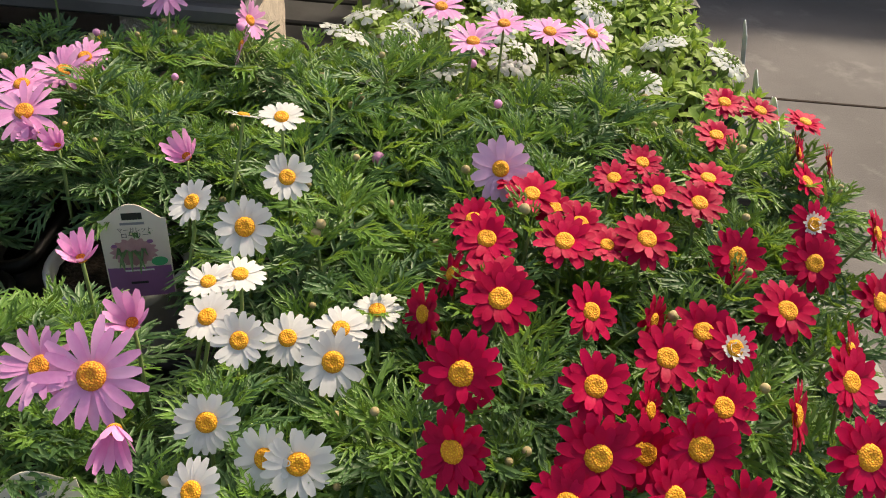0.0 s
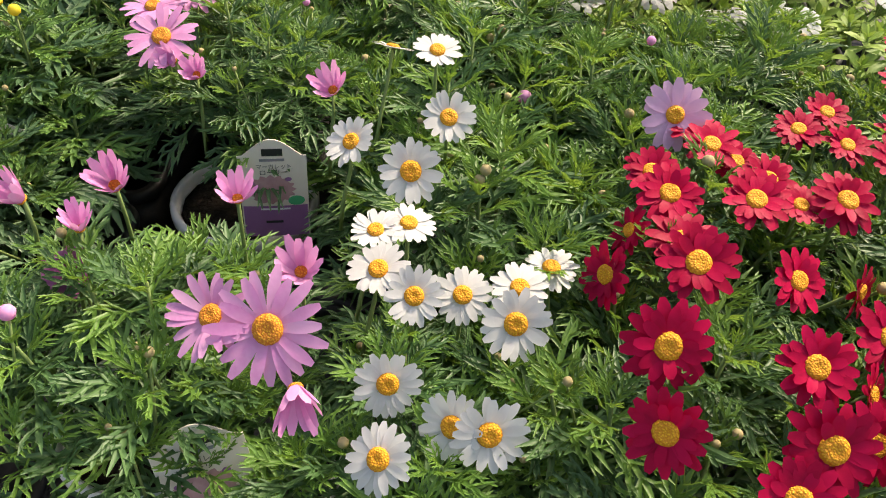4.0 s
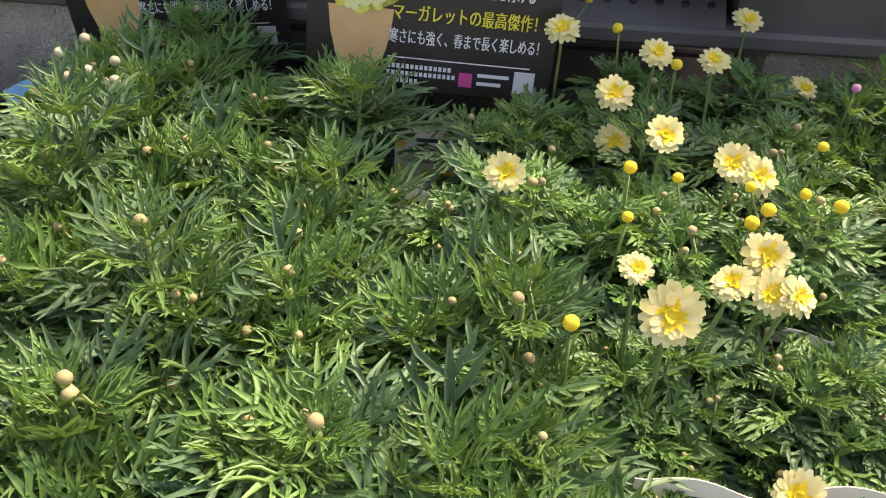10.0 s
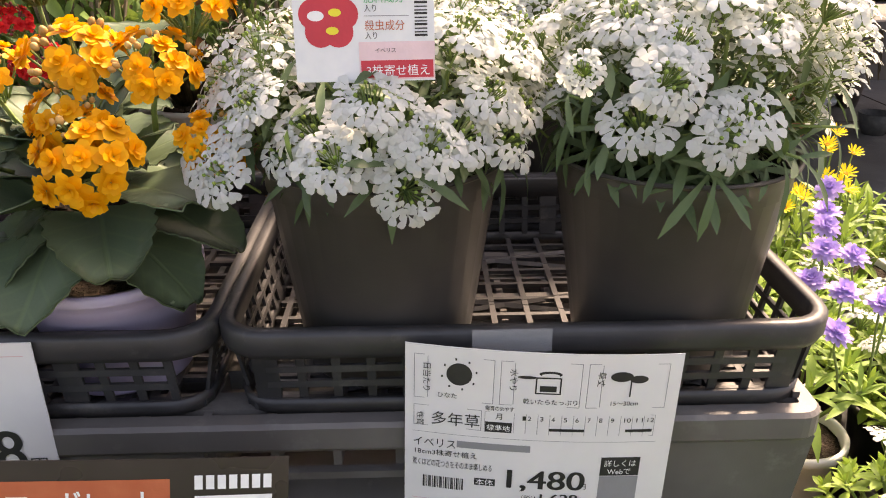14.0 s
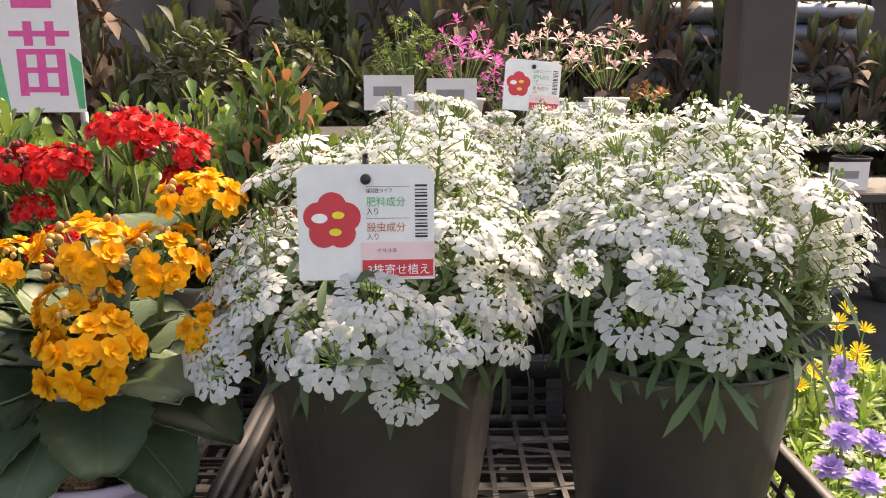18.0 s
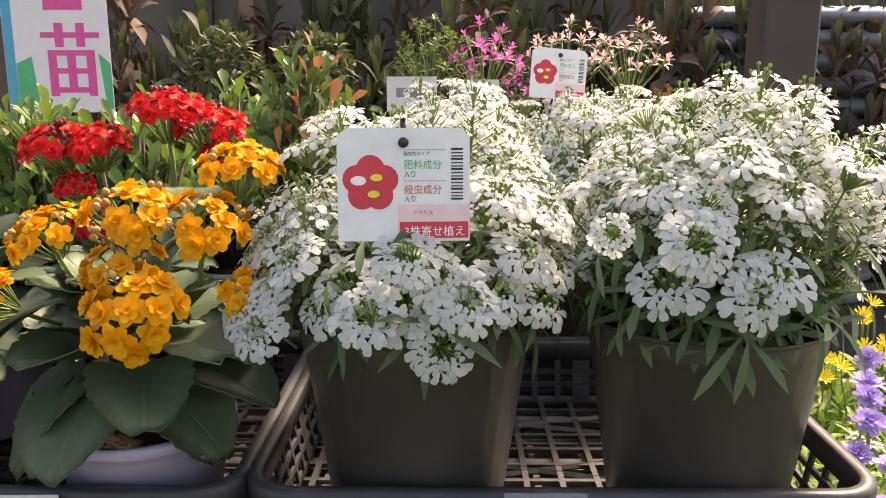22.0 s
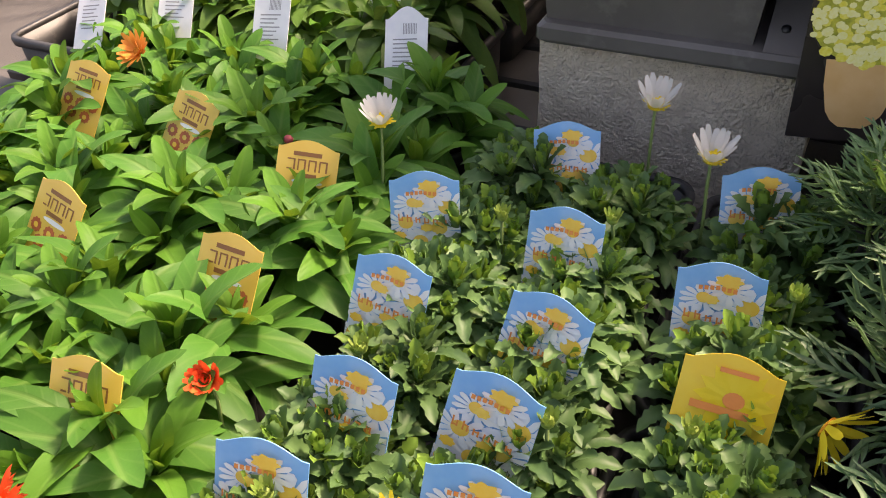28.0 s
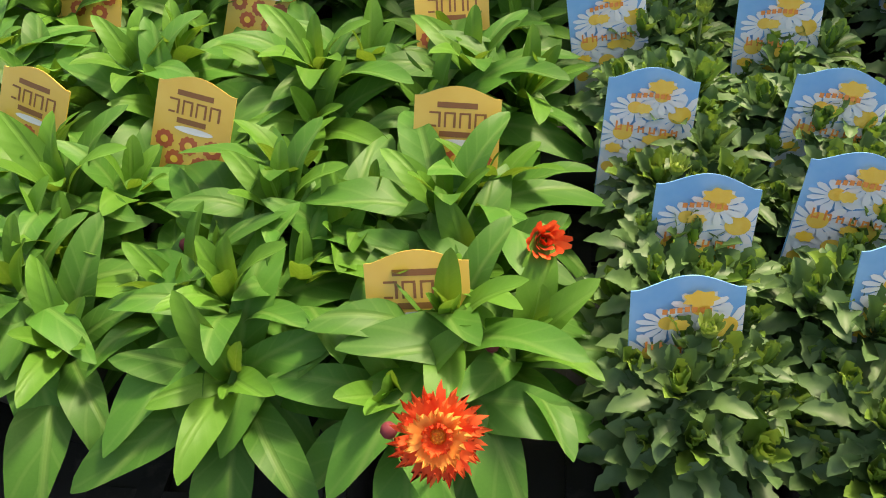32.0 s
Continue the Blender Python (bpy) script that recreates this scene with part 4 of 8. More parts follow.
for p in fine_plants:
    if p.matrix_basis.translation.y < 0.56:
        put("foliage", FOL_FINE[1], p, Matrix.Translation((0, 0, 0.076)) @ Matrix.Rotation(1.9, 4, "Z") @ Matrix.Scale(0.9, 4))
fine_plants.append(potted("budding_marguerite", "leafy potted marguerite with needle-fine green leaves, in bud", "flower", "budding marguerites", -0.89, 0.93, FOL_FINE[0], POT_SMALL, SOIL_SMALL, size=0.86))
YEL_AT = ((-0.456, 0.621, 0.827, 48, 0, 1.15), (-0.468, 0.666, 0.815, 30, 0, 0.65), (-0.470, 0.880, 0.800, 36, 0, 1.0), (-0.466, 0.870, 0.762, 40, 0, 1.0), (-0.442, 0.802, 0.815, 36, 10, 0.95), (-0.545, 0.752, 0.810, 44, -10, 0.95),
          (-0.400, 0.775, 0.815, 40, -10, 0.95), (-0.385, 0.768, 0.812, 42, 20, 0.9), (-0.394, 0.690, 0.812, 44, 0, 0.95), (-0.395, 0.662, 0.810, 46, 5, 0.9), (-0.416, 0.664, 0.812, 30, -50, 0.8), (-0.382, 0.661, 0.810, 40, 40, 0.8),
          (-0.435, 0.937, 0.806, 30, 10, 0.95), (-0.383, 0.962, 0.790, 24, 0, 0.92), (-0.512, 0.954, 0.814, 28, -15, 1.0))
for x, y, z, tilt, turn, size in YEL_AT + ((-0.344, 1.040, 0.792, 24, 10, 0.95), (-0.288, 1.008, 0.745, 24, 20, 0.9), (-0.305, 1.005, 0.742, 20, -20, 0.8), (-0.384, 0.573, 0.756, 40, 0, 1.0), (-0.309, 0.552, 0.760, 46, 10, 1.0)):
    bloom(nearest(yellow_plants, x, y), K_YEL, x, y, z, tilt, turn, size)
for i, (x, y) in enumerate(((-0.503, 0.623), (-0.470, 0.715), (-0.466, 0.766), (-0.436, 0.759), (-0.398, 0.719), (-0.391, 0.756), (-0.386, 0.732), (-0.359, 0.754), (-0.34, 0.741), (-0.337, 0.809), (-0.465, 0.965), (-0.49, 1.02), (-0.423, 0.91),
                            (-0.29, 0.565), (-0.385, 0.555))):
    p = nearest(yellow_plants, x, y)
    put("bud", BUD_YEL[i % 2], p, Matrix.Translation(p.matrix_basis.inverted() @ Vector((x, y, 0.757 if i > 12 else 0.808))) @ facing(18 * math.sin(i * 3), 40 * i))
for p in yellow_plants:
    sprinkle_buds(p, BUD_TAN, 5)
for p in fine_plants:
    sprinkle_buds(p, BUD_TAN, 4)
for x, y in ((-0.90, 0.905), (-0.915, 0.90), (-0.905, 0.93), (-0.93, 0.92), (-0.89, 0.93), (-0.87, 0.89), (-0.885, 0.95), (-0.92, 0.945)):
    put("bud", BUD_CREAM[1], fine_plants[-1], Matrix.Translation(fine_plants[-1].matrix_basis.inverted() @ Vector((x + 0.018, y - 0.045, 0.79 + 0.022 * math.sin(x * 300)))) @ Matrix.Scale(0.75, 4))

# ---- osteospermum (small dark rosettes with toothed leaves) ----
TOOTH = [broad(0.29, a, 0.45, 13, 0.15, 0.40, 0.34, 0.66, sd, 0.30) for a, sd in ((-0.2, 0.04), (0.2, -0.05), (0.6, 0.06))]


def rosettes(tpls, mats, count, radius, height, leaf, per, seed, young=0.35, spread=68, lean0=12, lean1=70):
    r = np.random.default_rng(seed)
    g = Geo()
    for k in range(count):
        u = (k + 0.4) / count
        th, ph = radians(spread) * math.sqrt(u), k * GOLD + seed
        c = np.array((radius * math.sin(th) * math.cos(ph), radius * math.sin(th) * math.sin(ph), height * (0.3 + 0.7 * math.cos(th)) * (0.85 + 0.3 * r.random())))
        ax = c + np.array((0, 0, 0.05))
        ax /= np.linalg.norm(ax)
        tube(g, [c * 0.3, c], 0.0018, 0.0014, 4, 2)
        side = np.cross(ax, (0.2, 0.9, 0.1))
        side /= np.linalg.norm(side)
        oth = np.cross(ax, side)
        for j in range(per):
            t = j / (per - 1)
            a = j * GOLD + k * 1.3
            out = side * math.cos(a) + oth * math.sin(a)
            ln = radians(lean0 + (lean1 - lean0) * t + r.normal(0, 7))
            d = ax * math.cos(ln) + out * math.sin(ln)
            stamp(g, tpls[min(len(tpls) - 1, int(t * len(tpls)))], c - ax * 0.5 * leaf * t, d, ax * math.sin(ln) - out * math.cos(ln) + np.array((0, 0, 0.3)),
                  leaf * (0.5 + 0.55 * t) * (0.85 + 0.3 * r.random()), 1 if t < young * r.random() * 2 else 0)
    return g.mesh("foliage", mats)


FOL_OST = [rosettes(TOOTH, [M["leaf_osteo"], M["leaf_osteo_young"], M["stem"]], 12, 0.044, 0.068, 0.042, 26, s, 0.34, 72, 4, 56) for s in (1, 2, 3)]
K_OST_W = flower_kind("petal_white", "petal_yellow", 17, 0.017, 0.0056, 0.006, 2, 1, 0.9, -0.22, "petal_yellow", seed=70)
K_OST_Y = flower_kind("petal_yellow", "disc", 15, 0.02, 0.0042, 0.005, 1, 1, 0.7, 0.1, seed=80)
g = Geo()
petals(g, 13, 0.0105, 0.0036, 1.15, -0.12, 0.05, 0.0022, 0, seed=5, seg=4)
petals(g, 9, 0.009, 0.0034, 1.4, 0.0, 0.05, 0.001, 0, seed=6, seg=3)
lathe(g, [(0.0012, -0.002), (0.0042, 0.001), (0.0046, 0.004), (0.002, 0.007)], 10)
tube(g, [(0, 0, 0), (0, 0.003, -0.02), (0, 0.006, -0.045)], 0.0013, 0.0015, 5, 1)
BUD_OST = g.mesh("bud", [M["bud_green"], M["stem"]])
osteo = []
for x, ys in ((-1.105, (0.525, 0.605, 0.685, 0.765, 0.845, 0.925)), (-1.2, (0.545, 0.62, 0.70, 0.78, 0.86, 0.95)), (-0.983, (0.53, 0.61, 0.69, 0.77, 0.85, 0.94))):
    for k, y in enumerate(ys):
        p = potted("osteospermum", "small potted african daisy with dark toothed leaves, mostly in bud", "flower", "osteospermum seedlings",
                   x + 0.006 * math.sin(k * 4), y, FOL_OST[k % 3], POT_SMALL, SOIL_SMALL, top=0.066, size=0.95 + 0.08 * math.sin(k * 3))
        osteo.append(p)
        if k % 2 == 0:
            put("bud", BUD_OST, p, Matrix.Translation((0.02 * math.sin(k * 9), 0.02, 0.145)))
for x, y, z in ((-1.096, 0.976, 0.752), (-1.041, 0.933, 0.739), (-1.307, 0.89, 0.74)):
    fl = bloom(nearest(osteo, x, y), K_OST_W, x, y, z, 12, 20, 1.15)
bloom(nearest(osteo, -1.12, 0.566), K_OST_Y, -1.118, 0.562, 0.741, 30, -10, 0.72)
bloom(nearest(osteo, -0.935, 0.73), K_OST_Y, -0.935, 0.725, 0.715, 95, 60, 1.35, label="drooping yellow flower")

# ---- strawflowers (broad bright green leaves) ----
LANCE = [broad(w * 0.86, a, 0.26, 14, 0, wv, 0.34, 0.60, b, 0.46) for w, a, wv, b in ((0.30, 0.25, 0.10, 0.03), (0.34, 0.6, 0.30, -0.07), (0.37, 1.0, 0.40, 0.10), (0.35, 1.3, 0.26, -0.12))]
LANCE_ME = [[Geo().add(t[0], t[1]).mesh("leaf", M[m]) for t in LANCE] for m in ("leaf_cololo", "leaf_cololo_young")]
K_STRAW = []
for i in range(2):
    g = Geo()
    for ring, (n, ln, rise, mi) in enumerate(((22, 0.0190, 0.1, 0), (20, 0.0170, 0.35, 0), (18, 0.0130, 0.65, 1), (14, 0.0085, 1.05, 0))):
        petals(g, n, ln, 0.0044, rise, 0.02, 0.05, 0.003, mi, -0.9, seed=90 + ring + i, z0=0.0008 * ring)
    K_STRAW.append(g.mesh("petals", [M["petal_coral"], M["petal_apricot"]]))
K_STRAW = (K_STRAW, dome(0.004, 0.004, M["disc_orange"]))
K_STRAW_CUP = flower_kind("petal_coral", "disc_orange", 16, 0.019, 0.006, 0.004, 1, 3, 0.95, -0.2, seed=100)
K_STRAW_PALE = flower_kind("petal_apricot", "disc_orange", 16, 0.02, 0.006, 0.006, 1, 2, 0.5, -0.1, seed=110)


def strawflower(x, y, seed, shoots_n=4, leaf=0.088, separate=True):
    """A pot of broad lance-shaped leaves in loose rosettes."""
    r = np.random.default_rng(seed)
    t = potted("strawflower_plant", "potted strawflower with broad glossy bright green leaves", "flower", "strawflowers", x, y, None, POT_SMALL, SOIL_SMALL, turn=0)
    for k in range(shoots_n):
        ph = k * 2 * math.pi / (shoots_n - 1) + seed
        c = np.array((0.038 * math.cos(ph), 0.038 * math.sin(ph), 0.108)) if k else np.array((0, 0, 0.125))
        ax = np.array((c[0] * 4, c[1] * 4, 0.35))
        ax /= np.linalg.norm(ax)
        side = np.cross(ax, (0.1, 0.9, 0.2))
        side /= np.linalg.norm(side)
        oth = np.cross(ax, side)
        for j in range(16):
            q = j / 15
            a = j * GOLD + k
            out = side * math.cos(a) + oth * math.sin(a)
            ln = radians(8 + 56 * q ** 1.2 + r.normal(0, 8))
            d = ax * math.cos(ln) + out * math.sin(ln)
            rot, pos = frames(c - ax * 0.025 * q, d, ax * math.sin(ln) - out * math.cos(ln) + np.array((0, 0, 0.3)), leaf * (0.40 + 0.70 * q ** 0.7) * (0.85 + 0.3 * r.random()))
            m = Matrix([[*rot[:, i], pos[i]] for i in range(3)] + [[0, 0, 0, 1]])
            put("leaf", LANCE_ME[1 if q < 0.3 + 0.15 * r.random() else 0][min(3, int(q * 2.6 + r.random()))], t, m)
    return t


straw = []
for i, x in enumerate((-1.335, -1.46, -1.585, -1.71)):
    for j, y in enumerate((0.535, 0.66, 0.785, 0.91, 1.03)):
        straw.append(strawflower(x + 0.012 * math.sin(i * 3 + j * 5), y + (0.035 if j == 0 else 0) + 0.01 * math.sin(j * 4 + i), i * 7 + j))
bloom(nearest(straw, -1.332, 0.52), K_STRAW, -1.330, 0.495, 0.713, 40, 0, 1.1)
bloom(nearest(straw, -1.29, 0.625), K_STRAW_CUP, -1.288, 0.623, 0.703, 40, 25, 0.85)
bloom(nearest(straw, -1.65, 1.0), K_STRAW_PALE, -1.668, 0.975, 0.71, 45, 0, 1.0)
for x, y, z in ((-1.50, 0.62, 0.685), (-1.385, 0.86, 0.72), (-1.355, 0.50, 0.70), (-1.31, 0.555, 0.695)):
    p = nearest(straw, x, y)
    put("bud", bud_mesh(0.0044, M["leaf_red"]), p, Matrix.Translation(p.matrix_basis.inverted() @ Vector((x, y, z))))

# rear seedlings with white tags
LANCE_N = [blade(0.22, a, 0.3, 5, 0, 0.08, 0.55, 0.3) for a in (0.05, 0.35, 0.6)]
FOL_REAR = [rosettes(LANCE[1:], [M["leaf_rear"], M["leaf_cololo_young"], M["stem"]], 5, 0.04, 0.075, 0.088, 15, s, 0.2, 60) for s in (11, 12, 13)]
rear = []
for i, x in enumerate((-1.45, -1.57, -1.69, -1.81, -1.93)):
    for j, y in enumerate((1.14, 1.27, 1.40, 1.53)):
        if x < -1.85 and y < 1.2:
            continue
        rear.append(potted("bedding_plant", "potted seedling with long narrow green leaves", "flower", "rear seedlings", x + 0.015 * math.sin(i + j * 3), y,
                           FOL_REAR[(i + j) % 3], POT_SMALL, SOIL_SMALL, top=0.078, size=1.05))

# ---- raised stand: concrete blocks, plastic pallet ----
def concrete_block(x0, y0, x1, y1, z0, z1):
    g = Geo()
    r = np.random.default_rng(int(abs(x0) * 1000))
    nx, ny, nz = 14, 8, 10
    idx, v = {}, []
    f = []

    def vid(i, j, k):
        if (i, j, k) not in idx:
            p = np.array((x0 + (x1 - x0) * i / nx, y0 + (y1 - y0) * j / ny, z0 + (z1 - z0) * k / nz))
            edge = (i in (0, nx)) + (j in (0, ny)) + (k in (0, nz))
            c = np.array(((x0 + x1) / 2, (y0 + y1) / 2, (z0 + z1) / 2))
            if edge >= 2:
                p += (c - p) * 0.012
            p += r.normal(0, 0.0007, 3)
            idx[(i, j, k)] = len(v)
            v.append(p)
        return idx[(i, j, k)]
    for i in range(nx):
        for k in range(nz):
            f += [(vid(i, 0, k), vid(i + 1, 0, k), vid(i + 1, 0, k + 1), vid(i, 0, k + 1)), (vid(i, ny, k), vid(i, ny, k + 1), vid(i + 1, ny, k + 1), vid(i + 1, ny, k))]
    for j in range(ny):
        for k in range(nz):
            f += [(vid(0, j, k), vid(0, j, k + 1), vid(0, j + 1, k + 1), vid(0, j + 1, k)), (vid(nx, j, k), vid(nx, j + 1, k), vid(nx, j + 1, k + 1), vid(nx, j, k + 1))]
    for i in range(nx):
        for j in range(ny):
            f += [(vid(i, j, 0), vid(i, j + 1, 0), vid(i + 1, j + 1, 0), vid(i + 1, j, 0)), (vid(i, j, nz), vid(i + 1, j, nz), vid(i + 1, j + 1, nz), vid(i, j + 1, nz))]
    g.add(v, f)
    ob = new("concrete_block", g.mesh("concrete_block", M["concrete"], False))
    return tagged(ob, "rough grey concrete block under the pallet", "block", "concrete blocks")


PAL_X0, PAL_X1, PAL_Y, PAL_Z0, PAL_Z1 = -1.24, -0.14, 1.077, 0.745, 0.885
concrete_block(-1.240, 1.092, -0.975, 1.28, BENCH, PAL_Z0)
concrete_block(-0.302, 1.092, -0.146, 1.28, BENCH, PAL_Z0)
concrete_block(-1.240, 1.9, -0.975, 2.09, 0.0, PAL_Z0)
concrete_block(-0.302, 1.9, -0.085, 2.09, 0.0, PAL_Z0)

pallet = thing("plastic_pallet", "dark grey plastic pallet raised on concrete blocks", "pallet", at=(0, 0, 0))
PM = M["pallet_plastic"]
for x0, x1 in ((PAL_X0, -1.03), (-0.80, -0.58), (-0.352, PAL_X1)):
    for y0 in (PAL_Y, 1.52, 1.96):
        g = Geo()
        b = 0.004
        v = []
        for z, ins in ((PAL_Z0 + 0.02, 0.010), (PAL_Z1 - 0.022, 0.002)):
            v += [(x0 + ins, y0 + ins, z), (x1 - ins, y0 + ins, z), (x1 - ins, y0 + 0.2 - ins, z), (x0 + ins, y0 + 0.2 - ins, z)]
        g.add(v, [(0, 1, 5, 4), (1, 2, 6, 5), (2, 3, 7, 6), (3, 0, 4, 7), (3, 2, 1, 0), (4, 5, 6, 7)])
        put("foot", g.mesh("foot", PM, False), pallet)
for y0 in (PAL_Y, 1.52, 1.96):
    put("skid", boxmesh("skid", PM, PAL_X0 + 0.004, y0 - 0.006, PAL_Z0, PAL_X1 - 0.004, y0 + 0.2, PAL_Z0 + 0.02, b=0.004), pallet)
# sloping front sill with a row of drain holes
for x0, x1 in ((-1.03, -0.80), (-0.58, -0.352)):
    g = Geo()
    g.add([(x0, PAL_Y, PAL_Z0 + 0.02), (x1, PAL_Y, PAL_Z0 + 0.02), (x1, PAL_Y + 0.05, PAL_Z0 + 0.056), (x0, PAL_Y + 0.05, PAL_Z0 + 0.056)], [(0, 1, 2, 3)])
    g.add([(x0, PAL_Y + 0.05, PAL_Z0 + 0.056), (x1, PAL_Y + 0.05, PAL_Z0 + 0.056), (x1, PAL_Y + 0.052, PAL_Z0 + 0.02), (x0, PAL_Y + 0.052, PAL_Z0 + 0.02)], [(0, 1, 2, 3)])
    put("sill", g.mesh("sill", PM, False), pallet)
    for k in range(9):
        x = x0 + 0.014 + k * (x1 - x0 - 0.028) / 8
        g = Geo()
        lathe(g, [(0.0042, 0), (0.0042, 0.0012)], 10)
        put("drain_hole", g.mesh("drain_hole", M["ink"]), pallet, Matrix.Translation((x, PAL_Y + 0.02, PAL_Z0 + 0.0341)) @ Matrix.Rotation(radians(35.7), 4, "X"))
put("deck_edge", band(Geo(), 1.1, 1.1, 0.015, [(-0.012, PAL_Z1 - 0.024), (0.0, PAL_Z1 - 0.024), (0.003, PAL_Z1 - 0.02), (0.003, PAL_Z1 - 0.003), (0.0, PAL_Z1), (-0.012, PAL_Z1)]).mesh("deck_edge", PM, False),
    pallet, Matrix.Translation(((PAL_X0 + PAL_X1) / 2, PAL_Y + 0.55, 0)))
slat = boxmesh("deck_slat", PM, PAL_X0 + 0.01, 0, PAL_Z1 - 0.018, PAL_X1 - 0.01, 0.022, PAL_Z1 - 0.001)
for i in range(21):
    put("deck_slat", slat, pallet, Matrix.Translation((0, PAL_Y + 0.02 + i * 0.052, 0)))
rib = boxmesh("deck_rib", PM, 0, PAL_Y + 0.012, PAL_Z1 - 0.05, 0.006, PAL_Y + 1.09, PAL_Z1 - 0.0022)
for i in range(24):
    put("deck_rib", rib, pallet, Matrix.Translation((PAL_X0 + 0.02 + i * 0.0455, 0, 0)))
put("under_rib", boxmesh("under_rib", PM, -0.80, PAL_Y + 0.004, PAL_Z1 - 0.052, -0.33, PAL_Y + 0.012, PAL_Z1 - 0.046), pallet)

TRAY_Z = PAL_Z1 + 0.0
BK = M["black_plastic"]


def upper_tray(x0, x1, y0, y1, label):
    t = basket(x1 - x0, y1 - y0, 0.07, 3, BK, 0.023, "plant_tray", label)
    t.matrix_basis = Matrix.Translation(((x0 + x1) / 2, (y0 + y1) / 2, TRAY_Z))
    return t


upper_tray(-0.562, -0.142, 1.084, 1.40, "black openwork plastic tray holding two dark iberis pots")
upper_tray(-0.928, -0.572, 1.084, 1.42, "black openwork plastic tray holding lilac kalanchoe pots")
upper_tray(-1.292, -0.936, 1.084, 1.42, "black openwork plastic tray holding leafy kalanchoes")
upper_tray(-0.562, -0.142, 1.41, 1.75, "black openwork plastic tray holding white iberis")
upper_tray(-0.928, -0.572, 1.43, 1.78, "black openwork plastic tray of succulents")
upper_tray(-1.292, -0.936, 1.43, 1.78, "black openwork plastic tray of potted flowers")
FLOOR_Z = TRAY_Z + 0.0065

# ---- iberis ----
def iberis_floret(g, c, nrm, out, r, size):
    """Four white petals: two long rounded ones outwards, two short ones inwards."""
    out = out - nrm * float(np.dot(out, nrm))
    out = out / np.linalg.norm(out)
    tan = np.cross(nrm, out)
    for ang, big in ((0.40, 1.0), (-0.40, 1.0), (2.3, 0.58), (-2.3, 0.58)):
        ang += r.normal(0, 0.10)
        d = out * math.cos(ang) + tan * math.sin(ang)
        pp = np.cross(nrm, d)
        ln, w = size * big * (0.85 + 0.3 * r.random()), size * 0.26 * (0.6 + 0.4 * big)
        droop = -0.10 + 0.28 * r.random()
        v = [c]
        for t, q in ((0.3, 0.42), (0.58, 0.92), (0.82, 1.0), (0.96, 0.62)):
            mid = c + d * ln * t + nrm * ln * (0.16 * math.sin(t * 2.6) - droop * t * t)
            v += [mid + pp * w * q + nrm * w * 0.12, mid - pp * w * q + nrm * w * 0.12]
        g.add(v, [(0, 1, 2), (1, 3, 4, 2), (3, 5, 6, 4), (5, 7, 8, 6)], 0)


def iberis_bud(g, c):
    lathe(g, [(0.0006, 0), (0.0014, 0.001), (0.0009, 0.0025)], 5, 2, True, tuple(c))


CLUSTERS, SPIKES = [], []
for s in range(4):
    g = Geo()
    r = np.random.default_rng(200 + s)
    n = 26
    for k in range(n):
        u = (k + 0.6) / n
        th, ph = radians(74) * math.sqrt(u), k * GOLD
        c = unit(th, ph) * np.array((0.0150, 0.0150, 0.0070)) * (0.9 + 0.2 * r.random()) + np.array((0, 0, 0.002))
        tube(g, [(0, 0, -0.012), tuple(c)], 0.0005, 0.0005, 3, 1)
        if u < 0.26:
            iberis_bud(g, c)
        else:
            iberis_floret(g, c, unit(th * (0.15 + 0.5 * r.random()), ph + r.normal(0, 0.3)), np.array((math.cos(ph), math.sin(ph), -0.1)), r, 0.0104 * (0.72 + 0.34 * u))
    tube(g, [(0, 0, -0.05), (0, 0.002, -0.03), (0, 0, -0.01)], 0.0011, 0.0009, 4, 1)
    CLUSTERS.append(g.mesh("flower_head", [M["petal_iberis"], M["stem"], M["bud_green"]], False))
for s in range(3):
    g = Geo()
    r = np.random.default_rng(240 + s)
    tube(g, [(0, 0, -0.075), (0, 0.002, -0.03), (0, 0, 0.006)], 0.0014, 0.0009, 5, 1)
    for k in range(38):
        t = k / 37
        ph = k * GOLD
        z0 = 0.001 - 0.046 * t
        rad = 0.003 + 0.0130 * min(1, t * 3.0)
        c = np.array((rad * math.cos(ph), rad * math.sin(ph), z0 + 0.007 - 0.003 * t + 0.003 * r.random()))
        tube(g, [(0, 0, z0 - 0.004), tuple(c)], 0.0005, 0.0004, 3, 1)
        if t < 0.12:
            iberis_bud(g, c)
            continue
        face = 0.10 + 0.75 * r.random()
        nrm = np.array((face * math.cos(ph), face * math.sin(ph), 0.8))
        iberis_floret(g, c, nrm / np.linalg.norm(nrm), np.array((math.cos(ph), math.sin(ph), -0.1)), r, 0.0090)
    SPIKES.append(g.mesh("flower_head", [M["petal_iberis"], M["stem"], M["bud_green"]], False))
NARROW = [blade(0.19, a, 0.3, 5, 0, 0, 0.70, 0.4) for a in (0.2, 0.5, 0.9)]


